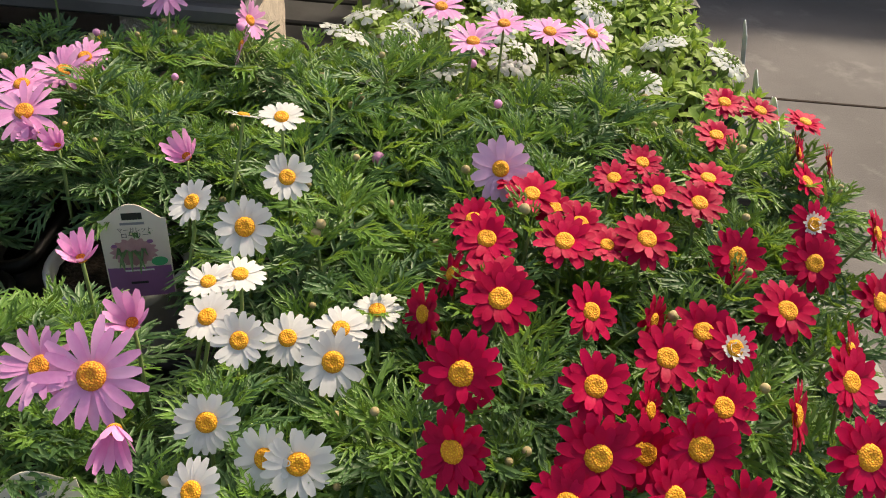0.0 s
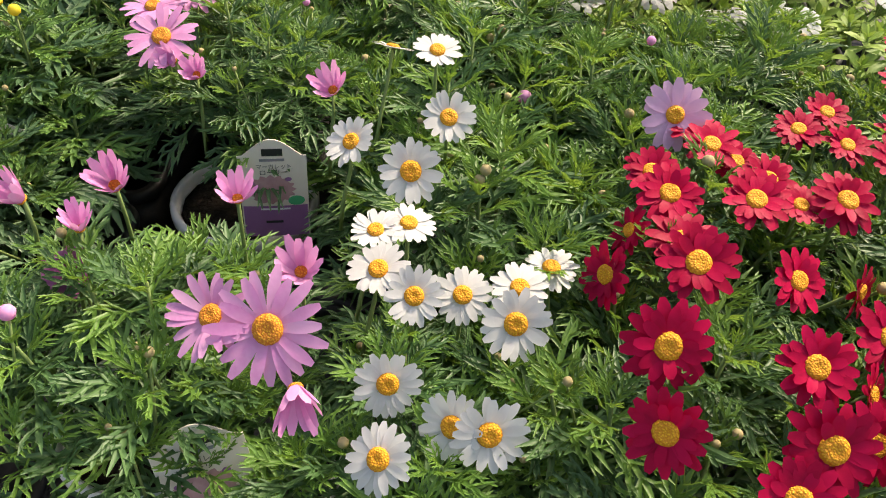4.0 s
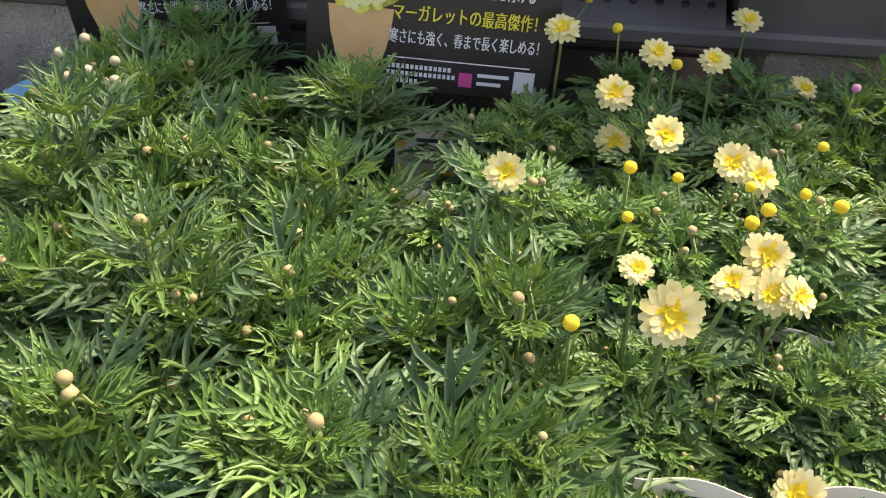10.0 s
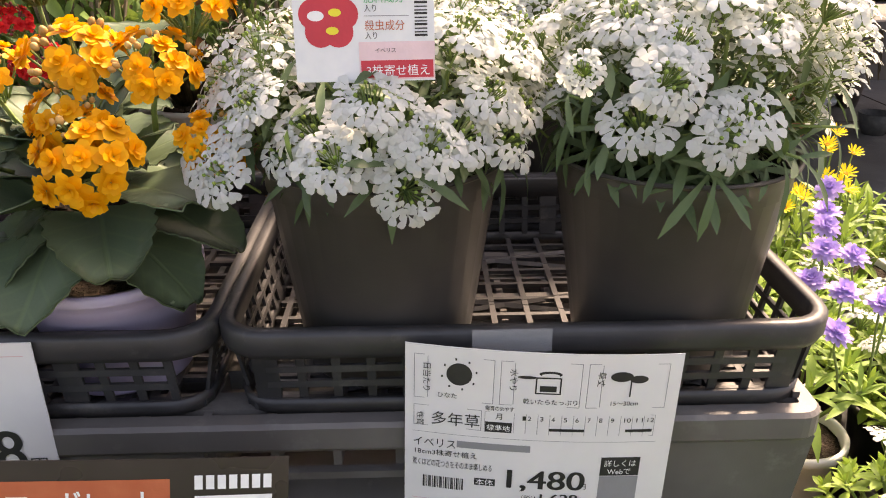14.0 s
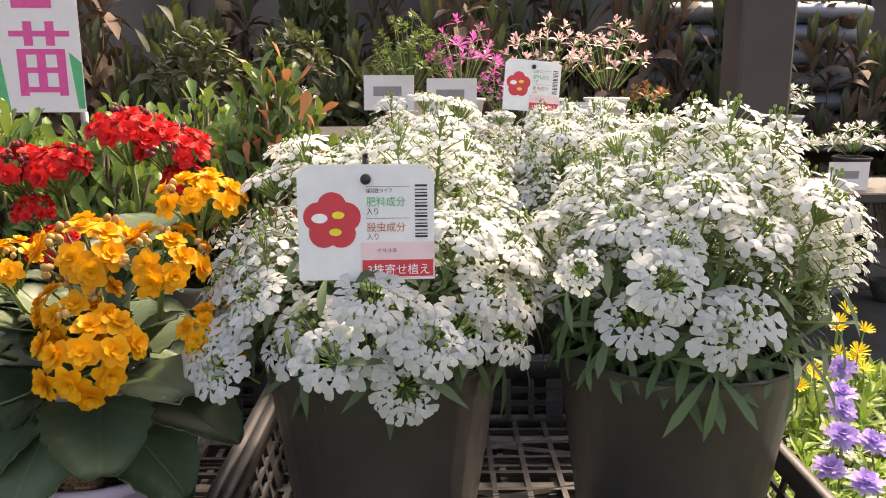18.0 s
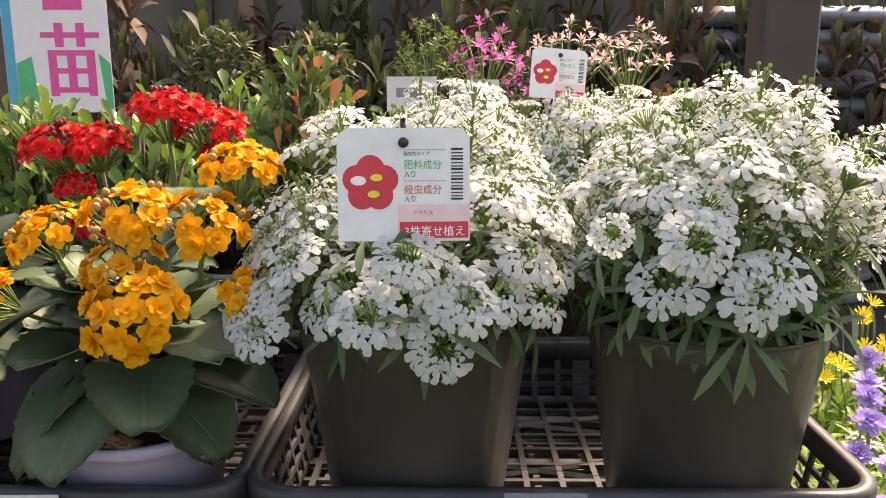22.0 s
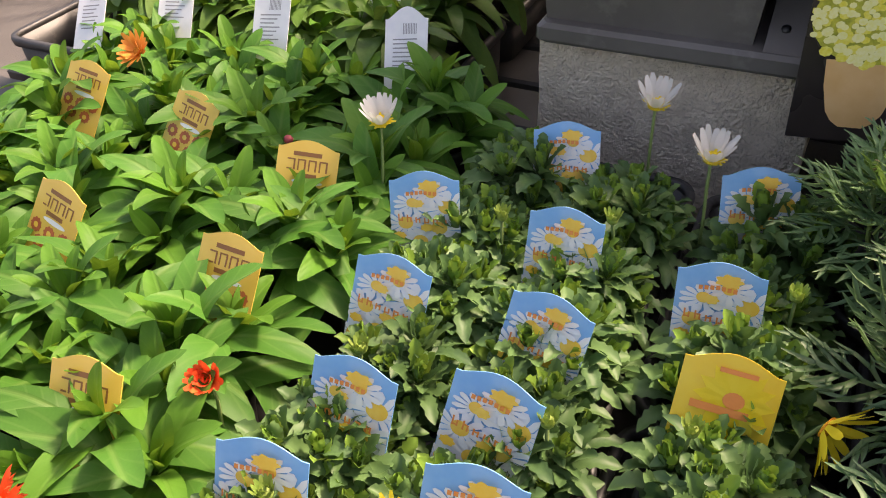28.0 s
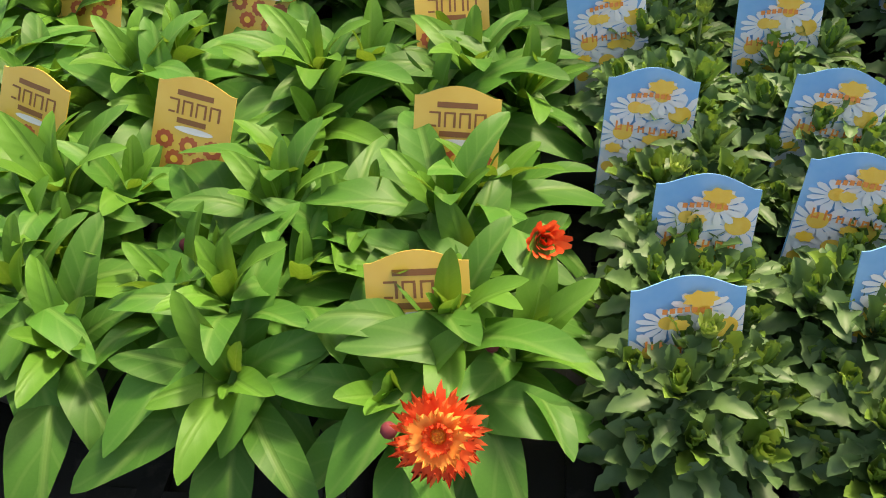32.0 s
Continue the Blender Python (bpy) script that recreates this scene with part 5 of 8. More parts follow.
def iberis_foliage(seed, radius=0.11, height=0.12):
    g = Geo()
    r = np.random.default_rng(seed)
    for k in range(60):
        th, ph = radians(84) * math.sqrt((k + 0.5) / 60), k * GOLD
        tip = unit(th, ph) * np.array((radius, radius, height)) * (0.7 + 0.3 * r.random()) + np.array((0, 0, 0.015))
        base = tip * np.array((0.25, 0.25, 0))
        tube(g, [base, base * 0.4 + tip * 0.6 + np.array((0, 0, 0.015)), tip], 0.0013, 0.001, 4, 1)
        ax = tip - base
        ax /= np.linalg.norm(ax)
        side = np.cross(ax, (0.3, 0.5, 0.8))
        side /= np.linalg.norm(side)
        oth = np.cross(ax, side)
        for j in range(16):
            t = 0.25 + 0.75 * j / 15
            a = j * GOLD + k
            d = ax * 0.85 + (side * math.cos(a) + oth * math.sin(a)) * 0.85
            d[2] += 0.25 - 0.5 * th
            stamp(g, NARROW[int(r.integers(3))], base + (tip - base) * t, d, ax + np.array((0, 0, 0.6)), 0.030 * (0.8 + 0.5 * r.random()), 0)
    return g.mesh("foliage", [M["leaf_iberis"], M["stem"]])


FOL_IB = [iberis_foliage(s) for s in (1, 2)]
POT_IB, SOIL_IB = pot_mesh(0.0885, 0.163, M["pot_brown"], 0.0015, 0.70, 0.004), soil_mesh(0.084, 0.150)


def iberis(x, y, seed, bare_front, heads=95, rx=0.115, rz=0.16, lean=0.0, z=FLOOR_Z, size=1.0):
    """A dark pot of white iberis; bare_front: how far the leaves show on the near side."""
    r = np.random.default_rng(seed)
    t = thing("potted_iberis", "dark brown plastic pot brimming with white iberis flower heads", "flower", "white iberis", at=pose(x, y, z))
    put("pot", POT_IB, t)
    put("soil", SOIL_IB, t)
    put("foliage", FOL_IB[seed % 2], t, Matrix.Translation((0, 0, 0.146)) @ Matrix.Rotation(seed * 1.9, 4, "Z"))
    for k in range(heads):
        u = (k + 0.5) / heads
        th, ph = radians(100) * math.sqrt(u), k * GOLD + seed
        d = unit(th, ph)
        if bare_front and d[1] < -0.25 and d[2] < bare_front and r.random() < 0.8:
            continue
        p = d * np.array((rx, rx, rz)) * (0.80 + 0.24 * r.random()) + np.array((lean * d[2], 0, 0.178))
        if p[2] < 0.182:
            continue
        if seed == 3 and abs(p[0] + 0.003) < 0.052 and 0.222 < p[2] < 0.33 and p[1] < -0.02:
            continue                      # kept clear by the hang tag
        q = Vector((d[0] * 0.8, d[1] * 0.8, d[2] + 0.6)).to_track_quat("Z", "Y").to_matrix().to_4x4()
        tall = d[2] > 0.34 and r.random() < 0.75
        if tall:
            q = Vector((d[0] * 0.45, d[1] * 0.45, d[2] + 0.9)).to_track_quat("Z", "Y").to_matrix().to_4x4()
        m = Matrix.Translation(p) @ q @ Matrix.Rotation(r.random() * 6, 4, "Z") @ Matrix.Scale((0.85 + 0.3 * r.random()) * size, 4)
        put("flower_head", SPIKES[int(r.integers(3))] if tall else CLUSTERS[int(r.integers(4))], t, m)
    return t


ib = iberis(-0.4525, 1.17, 3, 0.0, 104, 0.114, 0.150)
for dx, dy, dz in ((-0.106, -0.066, 0.178), (-0.096, -0.078, 0.170)):
    put("flower_head", CLUSTERS[1], ib, Matrix.Translation((dx, dy, dz)) @ facing(60, -20) @ Matrix.Scale(0.95, 4))
for dx, dy, dz, tilt, turn, k in ((0.000, -0.108, 0.222, 34, 0, 0), (-0.022, -0.114, 0.190, 56, -8, 2), (0.034, -0.106, 0.196, 50, 14, 3), (0.020, -0.104, 0.168, 74, 10, 1)):
    put("flower_head", CLUSTERS[k], ib, Matrix.Translation((dx, dy, dz)) @ facing(tilt, turn) @ Matrix.Scale(1.0, 4))
ib = iberis(-0.2405, 1.17, 4, 0.50, 122, 0.118, 0.150, 0.01)
for dx, dy, dz, tilt, turn, k, size in ((-0.045, -0.115, 0.234, 62, 0, 0, 1.00), (-0.007, -0.110, 0.202, 74, 12, 2, 1.00), (-0.089, -0.095, 0.236, 60, -15, 3, 0.62), (-0.035, -0.100, 0.253, 50, 2, 1, 0.85)):
    put("flower_head", CLUSTERS[k], ib, Matrix.Translation((dx, dy, dz)) @ facing(tilt, turn) @ Matrix.Scale(size, 4))
iberis(-0.43, 1.50, 5, 0.0, 80, 0.11, 0.15)
iberis(-0.25, 1.52, 6, 0.0, 80, 0.11, 0.15)
iberis(-0.34, 1.66, 7, 0.0, 70, 0.11, 0.13)

# ---- kalanchoes ----
def scallop(w, arch, fold, seed, n=17, cup=0.0):
    """A fleshy rounded leaf with a scalloped edge, 1 long."""
    r = np.random.default_rng(seed)
    v, f = [], []
    cols = (-1, -0.55, 0, 0.55, 1)
    for i in range(n + 1):
        t = i / n
        h = w / 2 * (math.sin(math.pi * min(1, t * 0.9 + 0.08)) ** 0.55 if t < 0.97 else 0.25)
        if t < 0.16:
            h = w / 2 * (0.16 + t * 2.2)
        h *= 1 + (0.045 if i % 2 else -0.035)
        for c in cols:
            z = -arch * t * t + fold * abs(c) * h + cup * (c * c) * h + 0.045 * math.sin(5 * t + 3 * c + seed)
            v.append((c * h, t + 0.012 * r.normal() * (abs(c) == 1), z))
    k = len(cols)
    for i in range(n):
        for j in range(k - 1):
            a = i * k + j
            f.append((a, a + 1, a + 1 + k, a + k))
    v = np.array(v)
    under = v - np.array((0, 0, 0.018))
    m = len(v)
    f2 = [tuple(q + m for q in reversed(p)) for p in f]
    ring = [i * k for i in range(n + 1)] + [n * k + j for j in range(1, k)] + [i * k + k - 1 for i in range(n - 1, -1, -1)] + [j for j in range(k - 2, 0, -1)]
    rim = [(ring[i], ring[(i + 1) % len(ring)], ring[(i + 1) % len(ring)] + m, ring[i] + m) for i in range(len(ring))]
    return np.concatenate([v, under]), f + f2 + [tuple(reversed(q)) for q in rim]


KAL_T = [scallop(0.98, 0.3, 0.16, 1), scallop(1.04, 0.45, 0.05, 2), scallop(0.92, 0.1, 0.26, 3, cup=0.12)]
KAL_LONG = [scallop(0.62, a, 0.18, q) for q, a in ((4, 0.35), (5, 0.15), (6, 0.5))]
KAL_ROUND = [scallop(0.98, a, 0.10, q, 19, 0.10) for q, a in ((7, -0.1), (8, 0.12), (9, 0.0))]
KAL_ME = {m: [Geo().add(*t).mesh("leaf", M[m]) for t in tpl] for m, tpl in (("leaf_kal", KAL_T), ("leaf_kal_mid", KAL_LONG), ("leaf_kal_pale", KAL_ROUND))}
POT_KAL, SOIL_KAL = pot_mesh(0.064, 0.088, M["pot_lilac"], 0.003, 0.76, 0.01), soil_mesh(0.059, 0.08)
POT_KAL_W = pot_mesh(0.056, 0.08, M["pot_white"], 0.003, 0.76, 0.01)


def florets(petal, seed, n=16, spread=0.026, size=0.0085, double=True, budm="bud_green"):
    """A domed head of small rosette flowers with some buds."""
    g = Geo()
    r = np.random.default_rng(seed)
    for k in range(n):
        th, ph = radians(82) * math.sqrt((k + 0.4) / n), k * GOLD
        c = unit(th, ph) * np.array((spread, spread, spread * 0.62)) * (0.9 + 0.2 * r.random())
        q = np.array(Vector(unit(th * 0.8, ph)).to_track_quat("Z", "Y").to_matrix())
        tube(g, [(c[0] * 0.2, c[1] * 0.2, -0.02), tuple(c)], 0.0009, 0.0008, 4, 1)
        sub = Geo()
        if r.random() < 0.24:
            c = c * 0.93
            for b in range(3):
                lathe(sub, [(0.0006, 0), (0.0020, 0.0015), (0.0022, 0.0032), (0.0014, 0.0048), (0.0005, 0.0054)], 7, 2, True, (0.0030 * math.cos(b * 2.1 + k), 0.0030 * math.sin(b * 2.1 + k), 0.0008 * b))
        else:
            petals(sub, 6, size, size * 0.86, 0.12, 0.15, 0.08, 0.0006, 0, 0.02, seed + k, 3)
            if double:
                petals(sub, 6, size * 0.75, size * 0.76, 0.5, 0.1, 0.08, 0.0005, 0, 0.02, seed + k + 50, 2, 0.0008)
                petals(sub, 4, size * 0.5, size * 0.5, 0.95, 0.05, 0.08, 0.0003, 0, 0.02, seed + k + 90, 2, 0.0012)
        vv = np.concatenate(sub.v) @ q.T + c
        k0 = g.n
        g.v.append(vv)
        g.f += [tuple(i + k0 for i in fc) for fc in sub.f]
        g.m += sub.m
        g.n += len(vv)
    tube(g, [(0, 0, -0.06), (0, 0.002, -0.035), (0, 0, -0.015)], 0.0022, 0.0018, 5, 1)
    return g.mesh("flower_head", [M[petal], M["stem"], M[budm]])


HEADS = {"petal_gold": [florets("petal_gold", s, 14, 0.027, 0.0092, budm="bud_peach") for s in (1, 2, 3)], "petal_scarlet": [florets("petal_scarlet", s, 20, 0.026, 0.0082, budm="leaf_red") for s in (4, 5, 6)],
         "petal_apricot": [florets("petal_apricot", s, 12, 0.02, 0.006) for s in (7, 8)], "petal_blush": [florets("petal_blush", s, 30, 0.032, 0.009, False) for s in (9, 10)],
         "petal_yellow": [florets("petal_yellow", s, 14, 0.022, 0.0075) for s in (11, 12)], "bud_green": [florets("bud_green", s, 14, 0.018, 0.004, False) for s in (13,)]}


def kalanchoe(x, y, label, heads, petal, leafm="leaf_kal", seed=0, pot=None, leaf=0.085, n=15, z=FLOOR_Z, size=1.0, special=(), sticker=False, extra=(), upright=0, low=8):
    """heads: (dx, dy, height, tilt, turn, size) of each flower head."""
    r = np.random.default_rng(seed)
    t = thing("potted_kalanchoe", label, "flower", "kalanchoes", at=pose(x, y, z))
    put("pot", pot or POT_KAL, t)
    put("soil", SOIL_KAL, t)
    n = int(n * 1.7)
    for k in range(n):
        u = k / n
        ph = k * GOLD + seed
        hgt = 0.126 + 0.045 * (1 - u)
        lift = radians(70 + upright - 98 * u + r.normal(0, 10))
        d = np.array((math.cos(ph) * math.cos(lift), math.sin(ph) * math.cos(lift), math.sin(lift)))
        base = np.array(((0.012 + 0.03 * u) * math.cos(ph), (0.012 + 0.03 * u) * math.sin(ph), hgt))
        rot, pos = frames(base, d, (-math.cos(ph) * 0.5, -math.sin(ph) * 0.5, 1.0), leaf * (0.54 + 0.28 * u) * (0.85 + 0.3 * r.random()) * size)
        mt = Matrix([[*rot[:, i], pos[i]] for i in range(3)] + [[0, 0, 0, 1]])
        put("leaf", KAL_ME["leaf_kal_pale" if k in special else leafm][int(r.integers(3))], t, mt)
    for k in range(low):
        ph = k * 0.785 + seed
        d = np.array((math.cos(ph), math.sin(ph), 0.10 - 0.3 * r.random()))
        rot, pos = frames((0.022 * math.cos(ph), 0.022 * math.sin(ph), 0.104 + 0.012 * r.random()), d / np.linalg.norm(d), (-math.cos(ph) * 0.4, -math.sin(ph) * 0.4, 1.0), leaf * 0.62 * (0.85 + 0.3 * r.random()))
        put("leaf", KAL_ME[leafm][k % 3], t, Matrix([[*rot[:, i], pos[i]] for i in range(3)] + [[0, 0, 0, 1]]))
    for dx, dy, h, ph, lift, ln, mat in extra:
        ph, lift = radians(ph), radians(lift)
        rot, pos = frames((dx, dy, h), (math.cos(ph) * math.cos(lift), math.sin(ph) * math.cos(lift), math.sin(lift)), (-math.cos(ph) * 0.5, -math.sin(ph) * 0.5, 1.0), ln)
        put("leaf", KAL_ME[mat][1], t, Matrix([[*rot[:, i], pos[i]] for i in range(3)] + [[0, 0, 0, 1]]))
    if sticker:
        st = Geo()
        arc = [(-0.5 + 0.1 * i) for i in range(9)]
        st.add([(0.0615 * math.sin(a), -0.0615 * math.cos(a), zz) for a in arc for zz in (0.046, 0.066)], [(2 * i, 2 * i + 2, 2 * i + 3, 2 * i + 1) for i in range(8)])
        lab = put("barcode_label", st.mesh("barcode_label", M["paper"]), t)
        st = Geo()
        for i in range(14):
            a = -0.44 + 0.045 * i
            st.add([(0.0619 * math.sin(q), -0.0619 * math.cos(q), zz) for q in (a, a + 0.012 + 0.012 * (i % 3 == 0)) for zz in (0.052, 0.063)], [(0, 2, 3, 1)])
        put("barcode", st.mesh("barcode", M["ink"], False), lab)
    for k, (dx, dy, h, tilt, turn, s) in enumerate(heads):
        put("flower_head", HEADS[petal][k % len(HEADS[petal])], t, Matrix.Translation((dx, dy, h)) @ facing(tilt, turn) @ Matrix.Rotation(k * 1.7, 4, "Z") @ Matrix.Scale(s, 4))
    return t


kalanchoe(-0.655, 1.155, "lilac pot of kalanchoe with double orange-yellow flowers and dark scalloped leaves",
          ((0.078, 0.01, 0.266, 12, 30, 1.0), (0.014, -0.03, 0.236, 22, -10, 1.15), (-0.045, -0.03, 0.226, 30, -30, 0.9), (0.026, -0.066, 0.184, 52, 5, 1.12),
           (0.064, -0.03, 0.232, 30, 30, 1.0), (-0.085, -0.03, 0.180, 60, -50, 0.8), (0.096, -0.035, 0.184, 55, 40, 0.8), (0.014, -0.05, 0.206, 45, 0, 0.9)), "petal_gold", seed=2, leaf=0.092, n=14, low=4,
          extra=((-0.03, -0.02, 0.20, 15, -4, 0.075, "leaf_kal"), (0.005, 0.03, 0.225, 60, 42, 0.062, "leaf_kal"), (-0.02, -0.02, 0.19, 200, -4, 0.08, "leaf_kal"), (-0.02, -0.03, 0.135, 215, -24, 0.078, "leaf_kal"),
                 (0.02, -0.03, 0.125, 335, -14, 0.070, "leaf_kal")))
kalanchoe(-0.848, 1.16, "lilac pot of kalanchoe with scarlet double flowers, one leaf yellowing",
          ((0.02, -0.005, 0.222, 12, 0, 0.9), (-0.038, -0.02, 0.20, 20, -20, 0.85), (0.052, -0.01, 0.20, 25, 40, 0.85), (0.022, -0.055, 0.148, 50, 10, 0.85), (-0.05, -0.04, 0.13, 60, -40, 0.5)),
          "petal_scarlet", seed=5, leaf=0.078, n=16, special=(11, 4), sticker=True)
kalanchoe(-0.715, 1.315, "lilac pot of tall kalanchoe with scarlet flowers on dark stalks",
          ((0.034, 0.0, 0.300, 8, 0, 1.2), (0.073, 0.0, 0.287, 15, 30, 1.15), (-0.026, -0.01, 0.272, 12, -20, 1.05), (-0.062, -0.01, 0.272, 20, -40, 1.1), (-0.044, -0.02, 0.238, 30, 0, 0.65), (-0.025, -0.03, 0.21, 40, 0, 0.75),
           (0.085, -0.01, 0.262, 40, 30, 0.7)), "petal_scarlet", seed=8, leaf=0.085, n=15)
kalanchoe(-1.025, 1.165, "lilac pot of kalanchoe still in green bud with large pale leaves", ((0.0, 0.0, 0.20, 10, 0, 1.0), (-0.02, -0.02, 0.18, 25, -20, 0.9), (0.05, 0.0, 0.17, 25, 30, 0.8)),
          "bud_green", "leaf_kal_pale", 11, leaf=0.080, n=12, upright=8,
          extra=((-0.045, 0.0, 0.12, 140, 42, 0.066, "leaf_kal_pale"), (0.0, 0.02, 0.145, 90, 62, 0.062, "leaf_kal_pale"), (0.045, 0.0, 0.125, 42, 50, 0.062, "leaf_kal_pale"), (-0.022, -0.025, 0.13, 115, 48, 0.046, "leaf_kal_pale"),
                 (0.022, -0.03, 0.128, 60, 52, 0.042, "leaf_kal_pale"), (0.0, -0.03, 0.112, 255, -12, 0.066, "leaf_kal_pale"), (-0.03, -0.02, 0.112, 205, 2, 0.062, "leaf_kal_pale"), (0.03, -0.02, 0.11, 320, -5, 0.05, "leaf_kal_pale")))
kalanchoe(-1.225, 1.17, "white pot of kalanchoe with small yellow flowers on leggy stems",
          ((-0.03, -0.01, 0.225, 15, 0, 1.0), (0.03, 0.0, 0.240, 12, 0, 1.0), (0.07, 0.01, 0.215, 20, 30, 0.9), (-0.07, 0.0, 0.205, 25, -30, 0.9), (0.0, 0.03, 0.235, 5, 0, 1.0)), "petal_yellow", "leaf_kal_mid", 14, POT_KAL_W, 0.100, 18)
kalanchoe(-1.04, 1.34, "lilac pot of kalanchoe with apricot buds opening", ((0.0, 0.0, 0.24, 8, 0, 1.2), (0.05, 0.0, 0.22, 15, 20, 1.1), (-0.05, -0.01, 0.225, 15, -20, 1.2), (0.085, 0.01, 0.19, 25, 30, 0.9)),
          "petal_apricot", "leaf_kal", 17, leaf=0.085, n=15)
kalanchoe(-1.235, 1.36, "lilac pot of kalanchoe covered in yellow flowers", ((0.0, 0.0, 0.2, 8, 0, 1.2), (0.05, 0.0, 0.19, 15, 20, 1.2), (-0.05, -0.01, 0.19, 15, -20, 1.2), (0.0, -0.04, 0.17, 35, 0, 1.0)),
          "petal_yellow", "leaf_kal_mid", 21, leaf=0.075, n=14)
kalanchoe(-0.88, 1.33, "lilac pot of dark kalanchoe leaves behind the red one", ((0.0, 0.0, 0.2, 10, 0, 0.8),), "bud_green", "leaf_kal", 24, leaf=0.085, n=14)
for i, (x, y, h) in enumerate(((-1.08, 1.50, 0.30), (-1.0, 1.56, 0.25), (-1.17, 1.54, 0.24))):
    kalanchoe(x, y, "potted plant with big pale pink flower balls", ((0.0, 0.0, h, 10, 0, 1.35), (0.045, -0.02, h - 0.045, 25, 20, 1.2), (-0.045, -0.02, h - 0.03, 25, -20, 1.2)), "petal_blush", "leaf_kal", 30 + i, leaf=0.08, n=12)

# succulents with red leaf tips
FINGER = [blade(0.42, a, 0.4, 5, 0, 0, 0.72, 0.4) for a in (0.0, 0.2)]


def succulent(x, y, seed, tipped, h=0.13, z=FLOOR_Z, clay=False):
    t = thing("succulent_pot", "pot of upright fleshy jade leaves with orange-red tips" if tipped else "pot of fleshy green jade leaves", "succulent", "succulents", at=pose(x, y, z))
    put("pot", CLAY if clay else POT_KAL_W, t)
    put("soil", SOIL_KAL, t)
    g = Geo()
    r = np.random.default_rng(seed)
    for k in range(150):
        th, ph = radians(66) * math.sqrt((k + 0.5) / 150), k * GOLD
        d = unit(th, ph)
        c = d * np.array((0.092, 0.092, h)) * (0.75 + 0.25 * r.random()) + np.array((0, 0, 0.06))
        tube(g, [(d[0] * 0.02, d[1] * 0.02, 0.075), tuple(c)], 0.003, 0.002, 4, 1)
        for j in range(4):
            a = j * 1.57 + k
            dd = d * 0.8 + np.array((math.cos(a), math.sin(a), 0.3)) * 0.55
            stamp(g, FINGER[int(r.integers(2))], c - d * 0.012 * j, dd, d, 0.028 * (0.8 + 0.5 * r.random()), 2 if tipped and j < 1 and r.random() < 0.35 else 0)
    put("foliage", g.mesh("foliage", [M["leaf_jade"], M["stem_brown"], M["leaf_tip"]]), t)
    return t


CLAY = pot_mesh(0.058, 0.08, M["pot_clay"], 0.003, 0.78, 0.012)
succulent(-0.605, 1.575, 1, True, 0.315, clay=True)
succulent(-0.79, 1.50, 2, False, 0.25)
succulent(-0.91, 1.53, 3, False, 0.255)
succulent(-0.73, 1.69, 4, False, 0.265)
succulent(-0.83, 1.72, 5, False, 0.26)
succulent(-0.98, 1.70, 6, False, 0.25)

# ---- printed cards ----
TEXTS = ("298", "327", "498", "1,480", "1,628", "円", "本体", "（税込", "カランコエ", "カランコエ　3.5号", "4号", "A　水3　光中　寒強　類多　植", "多年草", "性質", "イベリス", "18cm3株寄せ植え",
         "驚くほどの花つきをそのまま楽しめる", "日当たり", "水やり", "草丈", "ひなた", "乾いたらたっぷり", "15～30cm", "月", "標準地", "1", "2", "3", "4", "5", "6", "7", "8", "9", "10", "11", "12", "鑑賞のめやす",
         "詳しくは", "Webで", "マーガレット", "ピンチなしでも自然とドーム状に", "まとまり、", "たくさんの花を付ける", "マーガレットの最高傑作！", "寒さにも強く、春まで長く楽しめる！", "肥料成分", "殺虫成分", "入り", "緩効性タイプ",
         "3株寄せ植え", "20～60cm", "ローリー", "苗", "ホワイト")
WORDS = {}
made = []
for s in TEXTS:
    c = bpy.data.curves.new("words", "FONT")
    c.body, c.size = s, 1.0
    o = bpy.data.objects.new("words", c)
    scene.collection.objects.link(o)
    made.append((s, o))
dg = bpy.context.evaluated_depsgraph_get()
for s, o in made:
    me = bpy.data.meshes.new_from_object(o.evaluated_get(dg))
    co = np.empty(len(me.vertices) * 3)
    me.vertices.foreach_get("co", co)
    co = co.reshape(-1, 3)
    WORDS[s] = (co, [tuple(p.vertices) for p in me.polygons])
    bpy.data.meshes.remove(me)
    bpy.data.objects.remove(o)


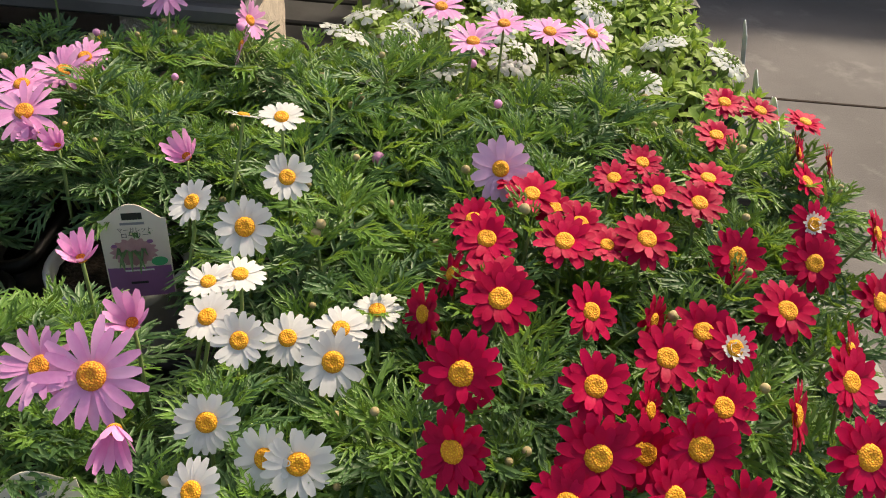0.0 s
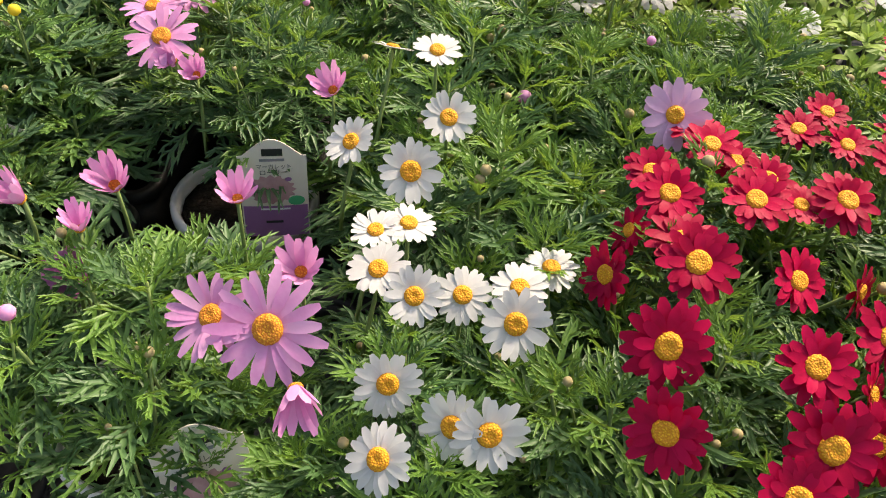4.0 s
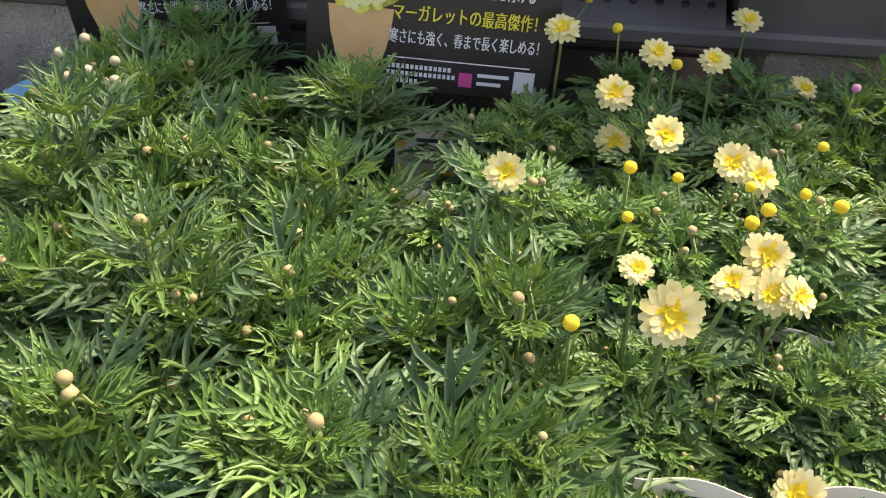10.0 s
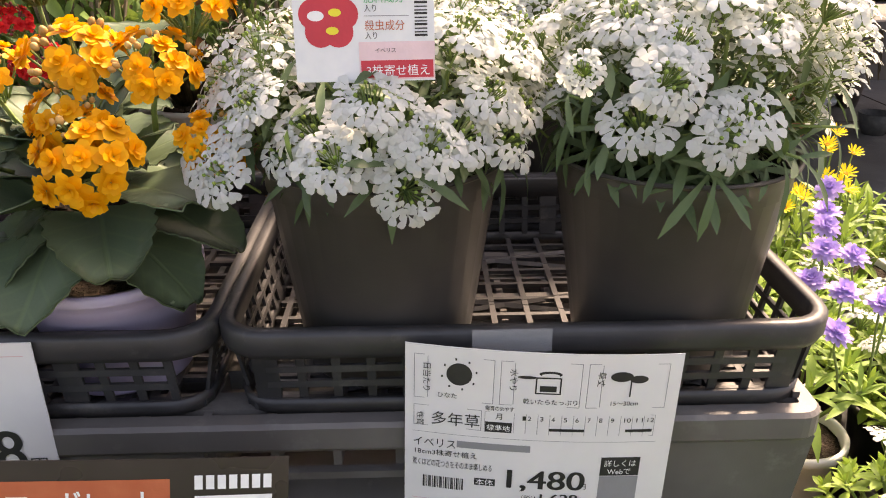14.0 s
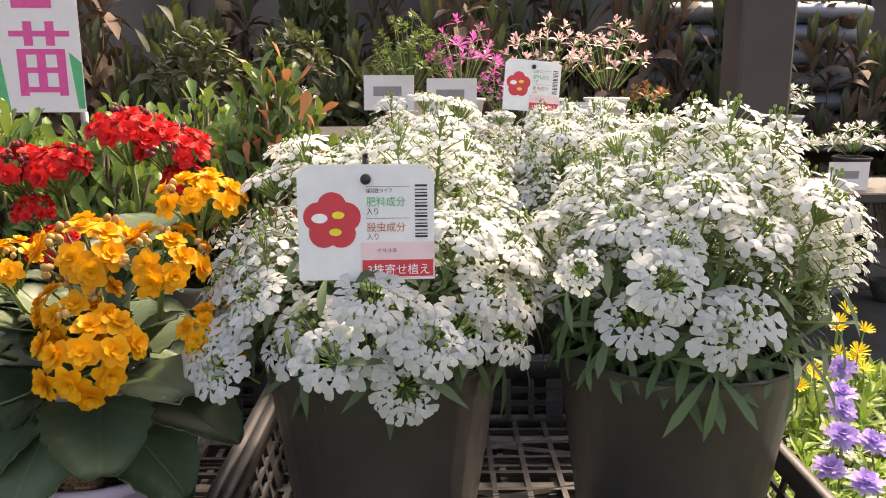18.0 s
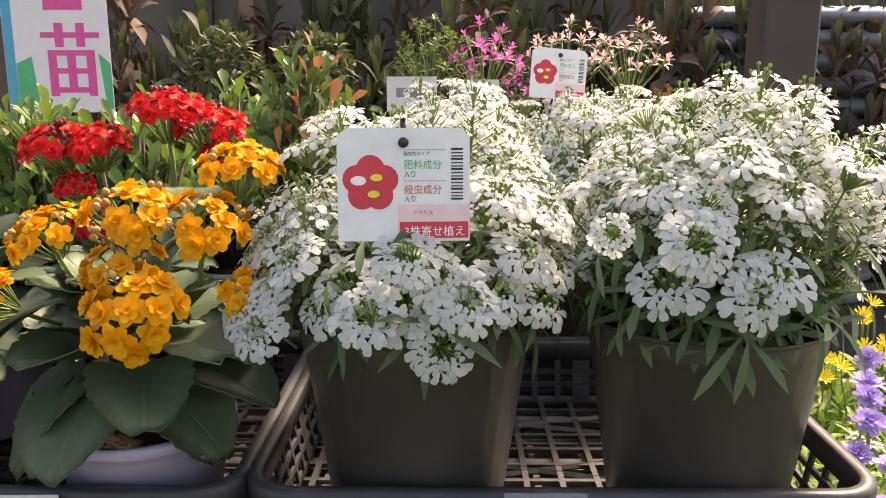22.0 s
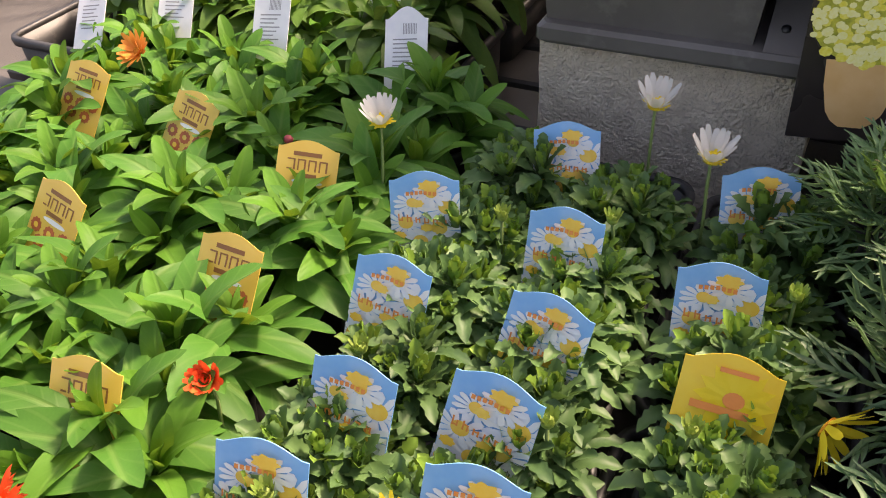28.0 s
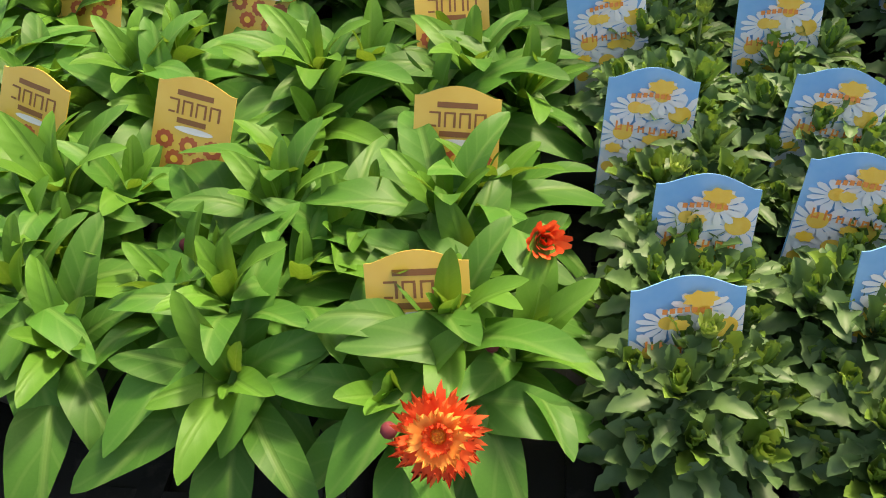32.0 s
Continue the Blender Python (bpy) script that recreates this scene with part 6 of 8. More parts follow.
class Sheet:
    """A printed card: x to the right, y up, printing a hair above the face; bend curves it about its upright middle."""

    def __init__(self, name, label, category, w, h, mat, at, bend=0.0, group="", thick=0.0009, outline=None, sag=0.0):
        self.w, self.h, self.bend, self.sag, self.level = w, h, bend, sag, 0
        self.t = thing(name, label, category, group, at=at)
        g = Geo()
        n = 14
        if outline is None:
            def outline(u):
                return h
        v = []
        for z in (0.0, -thick):
            for i in range(n + 1):
                u = i / n
                x = -w / 2 + w * u
                v += [self.curve((x, -h / 2, z)), self.curve((x, -h / 2 + outline(u), z))]
        k = 2 * (n + 1)
        f = []
        for i in range(n):
            a = 2 * i
            f += [(a, a + 2, a + 3, a + 1), (k + a, k + a + 1, k + a + 3, k + a + 2), (a + 1, a + 3, k + a + 3, k + a + 1), (a, k + a, k + a + 2, a + 2)]
        f += [(0, 1, k + 1, k), (2 * n, k + 2 * n, k + 2 * n + 1, 2 * n + 1)]
        g.add(v, f)
        put("card", g.mesh("card", mat, False), self.t)

    def curve(self, p):
        x, y, z = p
        return (x, y, z + self.bend * (x / (self.w / 2)) ** 2 + self.sag * (y / (self.h / 2)) ** 2)

    def lay(self, name, v, f, mat, level=1, label=""):
        v = [self.curve((p[0], p[1], 0.00028 * level)) for p in v]
        put(name, Geo().add(v, f).mesh(name, M[mat], False), self.t, None, label)

    def bar(self, x, y, w, h, mat, level=1, name="print_bar", n=6):
        v = [(x + w * i / n, y + s * h) for i in range(n + 1) for s in (0, 1)]
        self.lay(name, v, [(2 * i, 2 * i + 2, 2 * i + 3, 2 * i + 1) for i in range(n)], mat, level)

    def outlined(self, x, y, w, h, mat="ink", lw=0.0004):
        v, f = [], []
        for a, b, c, d in ((x, y, w, lw), (x, y + h - lw, w, lw), (x, y + lw, lw, h - 2 * lw), (x + w - lw, y + lw, lw, h - 2 * lw)):
            k = len(v)
            v += [(a, b), (a + c, b), (a + c, b + d), (a, b + d)]
            f.append((k, k + 1, k + 2, k + 3))
        self.lay("print_frame", v, f, mat)

    def text(self, s, x, y, size, mat="ink", width=None, level=2, bold=0.0, rot=0.0):
        co, f = WORDS[s]
        sx = size
        if width:
            sx = width / (co[:, 0].max() - co[:, 0].min())
        ca, sa = math.cos(radians(rot)), math.sin(radians(rot))
        v = [(x + a * sx * ca - b * size * sa, y + a * sx * sa + b * size * ca) for a, b, _ in co]
        self.lay("lettering", v, f, mat, level)
        if bold:
            self.lay("lettering", [(a + bold, b) for a, b in v], f, mat, level + 0.3)

    def blob(self, x, y, rx, ry, mat, level=1, lobes=0, depth=0.2, n=28, name="print_shape", lo=0.0, hi=1.0):
        v = [(x, y)]
        for i in range(n + 1):
            a = 2 * math.pi * (lo + (hi - lo) * i / n)
            q = 1 + (depth * math.cos(lobes * a) if lobes else 0)
            v.append((x + rx * q * math.cos(a), y + ry * q * math.sin(a)))
        self.lay(name, v, [(0, i, i + 1) for i in range(1, n + 1)], mat, level)


def plate(tl, tr, drop, tilt=0.0):
    """The pose of a card from its upper corners and its height: face towards the viewer."""
    a, b = Vector(tl), Vector(tr)
    x = (b - a).normalized()
    y = (Vector((0, math.sin(radians(tilt)), 1)) - x * x.dot(Vector((0, math.sin(radians(tilt)), 1)))).normalized()
    z = x.cross(y)
    m = Matrix((x, y, z)).transposed().to_4x4()
    m.translation = (a + b) / 2 - y * drop / 2
    return m, (b - a).length


m, w = plate((-0.437, 1.058, 0.956), (-0.256, 1.045, 0.951), 0.137)
s = Sheet("price_card", "white price card with planting icons, curled, taped to the iberis tray", "price card", w, 0.137, M["paper"], m, -0.007)
X, Y = -w / 2, 0.0685
for i, (a, b) in enumerate((("日当たり", "ひなた"), ("水やり", "乾いたらたっぷり"), ("草丈", "15～30cm"))):
    x = X + 0.006 + i * 0.057
    s.outlined(x, Y - 0.041, 0.053, 0.034, "ink_grey")
    s.bar(x + 0.009, Y - 0.04, 0.0004, 0.032, "ink_grey")
    s.text(a, x + 0.0065, Y - 0.0125, 0.0058, "ink", rot=-90)
    s.text(b, x + 0.0155, Y - 0.0385, 0.0046)
s.blob(X + 0.036, Y - 0.02, 0.0085, 0.0085, "ink")
for k in range(8):
    a = k * math.pi / 4 + 0.2
    s.bar(X + 0.036 + 0.0115 * math.cos(a) - 0.0006, Y - 0.02 + 0.0115 * math.sin(a) - 0.0008, 0.0012, 0.0016, "ink", n=1)
s.outlined(X + 0.086, Y - 0.031, 0.017, 0.013, "ink", 0.001)
s.bar(X + 0.089, Y - 0.029, 0.011, 0.0045, "ink")
s.blob(X + 0.0805, Y - 0.0185, 0.0065, 0.0012, "ink")
s.blob(X + 0.0955, Y - 0.0155, 0.0075, 0.0022, "ink", 1)
s.blob(X + 0.0955, Y - 0.0162, 0.0058, 0.0014, "paper", 2)
s.blob(X + 0.142, Y - 0.0165, 0.0075, 0.0038, "ink")
s.blob(X + 0.1535, Y - 0.0185, 0.006, 0.003, "ink")
s.bar(X + 0.148, Y - 0.032, 0.001, 0.014, "ink", n=1)
s.outlined(X + 0.006, Y - 0.063, 0.046, 0.0165, "ink_grey")
s.text("性質", X + 0.0085, Y - 0.052, 0.0055, rot=-90)
s.text("多年草", X + 0.0175, Y - 0.060, 0.0115, width=0.0325)
s.text("鑑賞のめやす", X + 0.054, Y - 0.0455, 0.0042, width=0.019)
s.outlined(X + 0.054, Y - 0.0635, 0.114, 0.0168, "ink_grey", 0.0003)
s.bar(X + 0.0545, Y - 0.0632, 0.018, 0.0082, "ink", 1)
s.text("標準地", X + 0.0555, Y - 0.0612, 0.0052, "ink_white", 0.0155, 3)
s.text("月", X + 0.061, Y - 0.0522, 0.0055)
for k in range(12):
    x = X + 0.0735 + k * 0.0079
    s.text(str(k + 1), x + 0.0012, Y - 0.0522, 0.005, width=0.0045 if k > 8 else 0.0022)
    s.bar(x, Y - 0.0632, 0.0003, 0.016, "ink_grey", n=1)
s.bar(X + 0.0735 + 3 * 0.0079, Y - 0.0600, 3 * 0.0079, 0.0022, "ink", 2)
s.bar(X + 0.0735 + 9.5 * 0.0079, Y - 0.0600, 2.3 * 0.0079, 0.0022, "ink", 2)
s.text("イベリス", X + 0.0055, Y - 0.0795, 0.0085, width=0.029)
s.bar(X + 0.036, Y - 0.0785, 0.05, 0.0055, "ink_grey")
s.text("18cm3株寄せ植え", X + 0.006, Y - 0.0865, 0.0055, width=0.043)
s.text("驚くほどの花つきをそのまま楽しめる", X + 0.0055, Y - 0.096, 0.0064, width=0.055)
s.text("1,480", X + 0.066, Y - 0.109, 0.0225, width=0.053, bold=0.0009)
s.text("円", X + 0.1215, Y - 0.108, 0.0055)
s.bar(X + 0.049, Y - 0.109, 0.0145, 0.006, "ink")
s.text("本体", X + 0.0495, Y - 0.1078, 0.0058, "ink_white", 0.0125, 3)
s.text("（税込", X + 0.079, Y - 0.1195, 0.0055, width=0.011)
s.text("1,628", X + 0.0925, Y - 0.1198, 0.0095, width=0.026, bold=0.0004)
s.text("円", X + 0.1195, Y - 0.1195, 0.005)
for k in range(22):
    s.bar(X + 0.013 + k * 0.0013, Y - 0.115, 0.0005 + 0.0005 * ((k * 7) % 3 == 0), 0.010, "ink", n=1, name="barcode_bar")
s.bar(X + 0.135, Y - 0.0965, 0.027, 0.0155, "ink")
s.text("詳しくは", X + 0.137, Y - 0.088, 0.006, "ink_white", 0.022, 3)
s.text("Webで", X + 0.140, Y - 0.0948, 0.006, "ink_white", 0.016, 3)
s.bar(X + 0.135, Y - 0.123, 0.027, 0.026, "ink_grey", 1)
s.bar(X + 0.0055, Y - 0.126, 0.155, 0.0004, "ink_pale_red")
s.bar(X + 0.0055, Y - 0.0685, 0.165, 0.0003, "ink_grey")
tp = new("clear_tape", boxmesh("clear_tape", M["tape"], -0.392, 1.0765, 0.940, -0.338, 1.0775, 0.957))
tagged(tp, "strip of clear tape holding the price card", "tape")


def price(tl, tr, h, head, sub, big, small, label):
    m, w = plate(tl, tr, h)
    s = Sheet("price_card", label, "price card", w, h, M["paper"], m, -0.0008)
    X, Y = -w / 2, h / 2
    k = w / 0.165
    s.bar(X + 0.006 * k, Y - 0.009 * k, w - 0.012 * k, 0.0006, "ink_pale_red")
    s.bar(X + 0.006 * k, -Y + 0.006 * k, w - 0.012 * k, 0.0006, "ink_pale_red")
    s.text(head, X + 0.008 * k, Y - 0.025 * k, 0.0145 * k, width=(0.098 if "号" in head else 0.048) * k)
    s.text(sub, X + 0.009 * k, Y - 0.036 * k, 0.0075 * k)
    s.text(big, X + 0.54 * w, -Y + 0.25 * h, 0.36 * h, width=0.34 * w, bold=0.0013)
    s.text("円", X + 0.895 * w, -Y + 0.25 * h, 0.10 * h)
    s.outlined(X + 0.385 * w, -Y + 0.25 * h, 0.135 * w, 0.105 * h, "ink", 0.0011)
    s.text("本体", X + 0.395 * w, -Y + 0.27 * h, 0.08 * h, width=0.115 * w, bold=0.0003)
    s.text("（税込", X + 0.57 * w, -Y + 0.10 * h, 0.08 * h, width=0.10 * w)
    s.text(small, X + 0.71 * w, -Y + 0.09 * h, 0.16 * h, width=0.175 * w, bold=0.0006)
    s.text("円", X + 0.90 * w, -Y + 0.10 * h, 0.07 * h)
    for q in range(14):
        s.bar(X + (0.012 + q * 0.0015) * k, -Y + 0.014 * k, 0.0006, 0.006 * k, "ink_grey", n=1, name="barcode_bar")
    return s


price((-1.262, 1.012, 0.977), (-1.108, 1.047, 0.972), 0.128, "カランコエ　3.5号", "A　水3　光中　寒強　類多　植", "298", "327", "white price card for small kalanchoes clipped to the tray")
price((-0.871, 1.071, 0.956), (-0.682, 1.073, 0.956), 0.137, "カランコエ", "4号", "498", "327", "white price card for kalanchoes behind the black posters")


def poster(tl, tr, h, tilt, label):
    m, w = plate(tl, tr, h, tilt)
    s = Sheet("flower_poster", label, "poster", w, h, M["poster_black"], m, -0.002, "black posters")
    X, Y = -w / 2, h / 2
    s.bar(X + 0.03 * w, Y - 0.225 * h, 0.65 * w, 0.155 * h, "ink_orange", 1, "print_banner")
    for q in range(3):
        s.blob(X + (0.075 + 0.068 * q) * w, Y - 0.152 * h, 0.024 * w, 0.042 * h, "ink_white", 2 + 0.1 * q, 5, 0.34, 40, "print_mark")
    s.text("マーガレット", X + 0.25 * w, Y - 0.20 * h, 0.115 * h, "ink_white", 0.38 * w, 3, 0.0006)
    for q in range(7):
        s.bar(X + (0.745 + 0.031 * q) * w, Y - 0.11 * h, 0.022 * w, 0.05 * h, "ink_white", 1, n=1)
    s.bar(X + 0.745 * w, Y - 0.165 * h, 0.21 * w, 0.032 * h, "ink_white", 1)
    s.text("ピンチなしでも自然とドーム状に", X + 0.35 * w, Y - 0.405 * h, 0.075 * h, "ink_hand_orange", 0.59 * w, 7, 0.0004)
    s.bar(X + 0.34 * w, Y - 0.425 * h, 0.61 * w, 0.006 * h, "ink_hand_orange", 1)
    s.text("まとまり、", X + 0.345 * w, Y - 0.525 * h, 0.07 * h, "ink_hand_orange", 0.14 * w, 7, 0.0004)
    s.bar(X + 0.345 * w, Y - 0.545 * h, 0.14 * w, 0.006 * h, "ink_hand_orange", 1)
    s.text("たくさんの花を付ける", X + 0.505 * w, Y - 0.525 * h, 0.075 * h, "ink_white", 0.38 * w, 7, 0.0004)
    s.text("マーガレットの最高傑作！", X + 0.335 * w, Y - 0.655 * h, 0.085 * h, "ink_yellow", 0.57 * w, 7, 0.0005)
    s.text("寒さにも強く、春まで長く楽しめる！", X + 0.33 * w, Y - 0.765 * h, 0.075 * h, "ink_white", 0.60 * w, 7, 0.0004)
    s.bar(X + 0.33 * w, Y - 0.845 * h, 0.58 * w, 0.006 * h, "ink_white", 1)
    for q, (a, b) in enumerate(((0.27, 0.895), (0.29, 0.93), (0.15, 0.965))):
        for c in range(int(a / 0.019)):
            s.bar(X + (0.33 + 0.019 * c) * w, Y - b * h, 0.013 * w, 0.022 * h, "ink_white", 1, n=1)
    s.bar(X + 0.625 * w, Y - 0.96 * h, 0.055 * w, 0.07 * h, "ink_pink", 1)
    s.bar(X + 0.70 * w, Y - 0.905 * h, 0.13 * w, 0.018 * h, "ink_white", 1)
    s.bar(X + 0.70 * w, Y - 0.945 * h, 0.1 * w, 0.018 * h, "ink_white", 1)
    s.bar(X + 0.85 * w, Y - 0.97 * h, 0.085 * w, 0.11 * h, "paper", 1)
    # printed pot with a dome of yellow flowers
    v = [(X + (0.215 + sx * q) * w, Y - yy * h) for yy, q in ((0.62, 0.13), (0.74, 0.12), (0.86, 0.095), (0.905, 0.07), (0.93, 0.04)) for sx in (-1, 1)]
    s.lay("print_pot", v, [(0, 1, 3, 2), (2, 3, 5, 4), (4, 5, 7, 6), (6, 7, 9, 8)], "poster_pot", 1)
    s.blob(X + 0.215 * w, Y - 0.44 * h, 0.205 * w, 0.195 * h, "poster_dome", 2)
    r = np.random.default_rng(5)
    v, f = [], []
    for q in range(240):
        a, rr = r.random() * 6.283, math.sqrt(r.random())
        cx, cy, rad = X + (0.215 + 0.212 * rr * math.cos(a)) * w, Y - (0.44 - 0.205 * rr * math.sin(a)) * h, (0.010 + 0.007 * r.random()) * w * (1.1 - 0.45 * math.sin(a) * rr)
        k0 = len(v)
        v += [(max(X + 0.001, cx + rad * math.cos(t * 0.785)), cy + rad * 0.85 * math.sin(t * 0.785)) for t in range(8)]
        f.append(tuple(range(k0, k0 + 8)))
    # wire stake behind the card, down to the trays
    g = Geo()
    foot = m.inverted() @ Vector((m.translation.x, m.translation.y + 0.004, BENCH + 0.004))
    tube(g, [(0, h * 0.35, -0.0026), (0, -h * 0.3, -0.0026), tuple(foot)], 0.0015, None, 6)
    put("stake", g.mesh("stake", M["clip_steel"]), s.t)
    s.lay("print_blossoms", v[:1040], f[:130], "poster_bloom", 3)
    s.lay("print_blossoms", v[1040:], [tuple(i - 1040 for i in q) for q in f[130:]], "poster_pale", 4)
    return s


poster((-0.722, 0.986, 0.930), (-0.507, 1.006, 0.912), 0.181, 13, "glossy black poster of a yellow marguerite with hand lettering")
poster((-1.002, 1.036, 0.900), (-0.786, 1.064, 0.907), 0.186, 2, "glossy black poster of a yellow marguerite, partly behind the leaves")

# ---- plant tags ----
def arched(h, rise=0.006):
    def out(u):
        return h - rise + rise * max(0.0, math.sin(math.pi * (u * 1.12 - 0.06))) ** 1.2
    return out


def daisy_print(s, x, y, r, mat_p, mat_c, lvl=2, n=11):
    v, f = [], []
    for k in range(n):
        a = 2 * math.pi * k / n
        c, d = math.cos(a), math.sin(a)
        k0 = len(v)
        pts = [(x, y), (x + r * (0.68 * c - 0.17 * d), y + r * (0.68 * d + 0.17 * c)), (x + r * c, y + r * d), (x + r * (0.68 * c + 0.17 * d), y + r * (0.68 * d - 0.17 * c))]
        v += [(max(-s.w / 2, min(s.w / 2, a)), min(s.h / 2 - 0.009, b)) for a, b in pts]
        f.append((k0, k0 + 1, k0 + 2, k0 + 3))
    s.lay("print_daisy", v, f, mat_p, lvl)
    s.blob(x, y, r * 0.27, r * 0.22, mat_c, lvl + 1, n=12)


def daisy_wide(s, x, y, r, lvl, squash=0.55, n=12, lean=0.0):
    """A printed daisy seen aslant: broad overlapping white petals round a golden middle."""
    for band, mat in ((0, "tag_white"), (1, "tag_pale")):
        v, f = [], []
        for k in range(band, n, 2):
            a = 2 * math.pi * k / n + lean
            k0 = len(v)
            pts = [(0.1, -0.5), (0.45, -0.22), (0.8, -0.2), (1.0, -0.07), (1.0, 0.07), (0.8, 0.2), (0.45, 0.22), (0.1, 0.5)]
            for q, w in pts:
                px, py = x + r * (q * math.cos(a) - w * min(q, 1) * math.sin(a)), y + squash * r * (q * math.sin(a) + w * min(q, 1) * math.cos(a))
                v.append((max(-s.w / 2, min(s.w / 2, px)), max(-s.h / 2, min(s.h / 2 - 0.009, py))))
            f.append(tuple(range(k0, k0 + len(pts))))
        s.lay("print_daisy", v, f, mat, lvl + 0.4 * (1 - band))
    s.blob(x, y + 0.06 * r, r * 0.30, r * 0.24, "tag_gold", lvl + 0.8, n=14)


def tag_blue():
    w, h = 0.058, 0.09
    s = Sheet("plant_tag", "sky-blue plastic plant tag printed with white daisies", "plant tag", w, h, M["tag_blue"], Matrix.Identity(4), -0.001, "blue plant tags", outline=arched(h, 0.008))
    s.bar(-w / 2 + 0.0005, -h / 2, w - 0.001, 0.040, "tag_pale", 1)
    for i, (x, y, r, q) in enumerate(((0.019, 0.014, 0.020, 0.6), (-0.010, 0.018, 0.013, 0.6), (0.006, 0.026, 0.013, 0.7), (-0.016, 0.001, 0.017, 0.6), (0.012, -0.003, 0.018, 0.55), (-0.004, -0.014, 0.017, 0.5), (0.021, -0.018, 0.013, 0.6), (-0.023, -0.022, 0.012, 0.6))):
        daisy_wide(s, x, y, r * 1.25, 1.6 + 1.1 * i, q, 12, 0.3 * i)
    s.blob(0.005, 0.0335, 0.0085, 0.0045, "tag_gold", 13, 7, 0.16, n=28)
    for x, y in ((-0.005, 0.019), (-0.021, -0.008), (0.002, -0.001)):
        s.blob(x, y, 0.0052, 0.0032, "tag_gold", 13, 7, 0.12, n=28)
    for k in range(7):
        s.bar(-0.014 + k * 0.0037, 0.0268 - 0.0004 * abs(k - 3), 0.0026, 0.0030, "ink_hand_orange", 15, n=1)
    for k in range(6):
        x, y = -0.0215 + k * 0.0072, 0.0042 - 0.0005 * k
        s.bar(x, y, 0.0012, 0.0062 if k in (0, 1) else 0.0046, "ink_hand_orange", 15, n=1)
        s.bar(x + 0.0030, y, 0.0012, 0.0040, "ink_hand_orange", 15, n=1)
        s.bar(x + 0.0004, y + (0.0002, 0.0032, 0.0022)[k % 3], 0.0034, 0.0011, "ink_hand_orange", 15, n=1)
    s.text("ホワイト", 0.006, -0.012, 0.0042, "ink", level=15)
    return s.t


def tag_straw(mat="tag_tan"):
    w, h = 0.056, 0.075
    s = Sheet("plant_tag", "tan-yellow plant tag with brown lettering among broad leaves", "plant tag", w, h, M[mat], Matrix.Identity(4), -0.001, "tan plant tags", outline=arched(h, 0.007))
    s.bar(-0.013, 0.0235, 0.026, 0.0036, "tag_brown")
    for k in range(4):
        x = -0.018 + k * 0.0098
        s.bar(x, 0.0195, 0.0075, 0.0013, "tag_brown", n=1)
        s.bar(x + 0.006, 0.011, 0.0016, 0.0085, "tag_brown", n=1)
        s.bar(x, 0.011, 0.0013 + 0.0035 * (k == 0), 0.0085 if k else 0.0013, "tag_brown", n=1)
    s.bar(-0.011, 0.005, 0.021, 0.0036, "tag_brown")
    s.blob(0.002, 0.0015, 0.014, 0.0022, "tag_white", 1)
    for x, y in ((-0.018, -0.008), (0.0, -0.009), (0.017, -0.008), (-0.009, -0.02), (0.01, -0.021)):
        s.blob(x, y, 0.0068, 0.0062, "ink_orange", 1, 10, 0.1)
        s.blob(x, y, 0.0028, 0.0025, "tag_gold", 2)
    return s.t


def tag_bonza(red=False):
    w, h = 0.062, 0.07
    s = Sheet("plant_tag", "pale plant tag with red petals printed on it" if red else "pale plant tag with small yellow flowers printed on it", "plant tag", w, h, M["tag_cream"], Matrix.Identity(4), -0.001,
              "pale plant tags", outline=arched(h, 0.006))
    s.bar(-0.013, 0.0215, 0.026, 0.0034, "ink")
    s.bar(-0.012, 0.0155, 0.022, 0.0036, "ink_red" if red else "tag_plum")
    s.text("マーガレット", -0.021, 0.0078, 0.0075, "ink_red", 0.042, 2, 0.0002)
    s.bar(-0.018, 0.0045, 0.036, 0.0018, "ink_grey")
    for i, (x, y, r) in enumerate(((-0.026, 0.020, 0.0045), (0.026, 0.016, 0.0045), (-0.026, 0.0, 0.004), (-0.004, -0.005, 0.0045), (0.012, -0.006, 0.006), (0.026, -0.006, 0.004), (-0.015, -0.017, 0.0055), (0.017, -0.020, 0.005))):
        s.blob(x, y, r, r * 0.8, ("petal_red" if red else "tag_yellow"), 1, 9, 0.15)
        s.blob(x, y, r * 0.35, r * 0.3, "tag_gold", 2)
    s.bar(-0.02, -0.0125, 0.04, 0.0014, "ink_grey")
    return s.t


def tag_rose():
    w, h = 0.05, 0.085
    s = Sheet("plant_tag", "cream plant tag with a printed rosy flower", "plant tag", w, h, M["tag_cream"], Matrix.Identity(4), -0.001, "rose plant tags", outline=arched(h, 0.014))
    s.bar(-0.007, 0.029, 0.015, 0.006, "ink")
    s.bar(-0.009, 0.0245, 0.018, 0.0022, "ink_grey")
    s.text("マーガレット", -0.012, 0.0185, 0.0046, "ink", 0.025)
    s.text("ローリー", -0.01, 0.0135, 0.005, "ink", 0.02)
    s.blob(-0.002, 0.0, 0.017, 0.012, "tag_rose", 1, 16, 0.1, 60)
    s.blob(-0.016, 0.006, 0.0022, 0.0016, "tag_plum", 2)
    s.blob(0.011, 0.009, 0.0024, 0.0018, "tag_plum", 2)
    s.bar(-w / 2 + 0.001, -h / 2, w - 0.002, 0.028, "tag_plum", 1)
    s.blob(0.016, -0.010, 0.0062, 0.0042, "ink_green", 2)
    s.bar(-0.011, -0.018, 0.022, 0.0016, "ink_white", 2)
    s.bar(-0.008, -0.03, 0.013, 0.0022, "ink", 2)
    return s.t


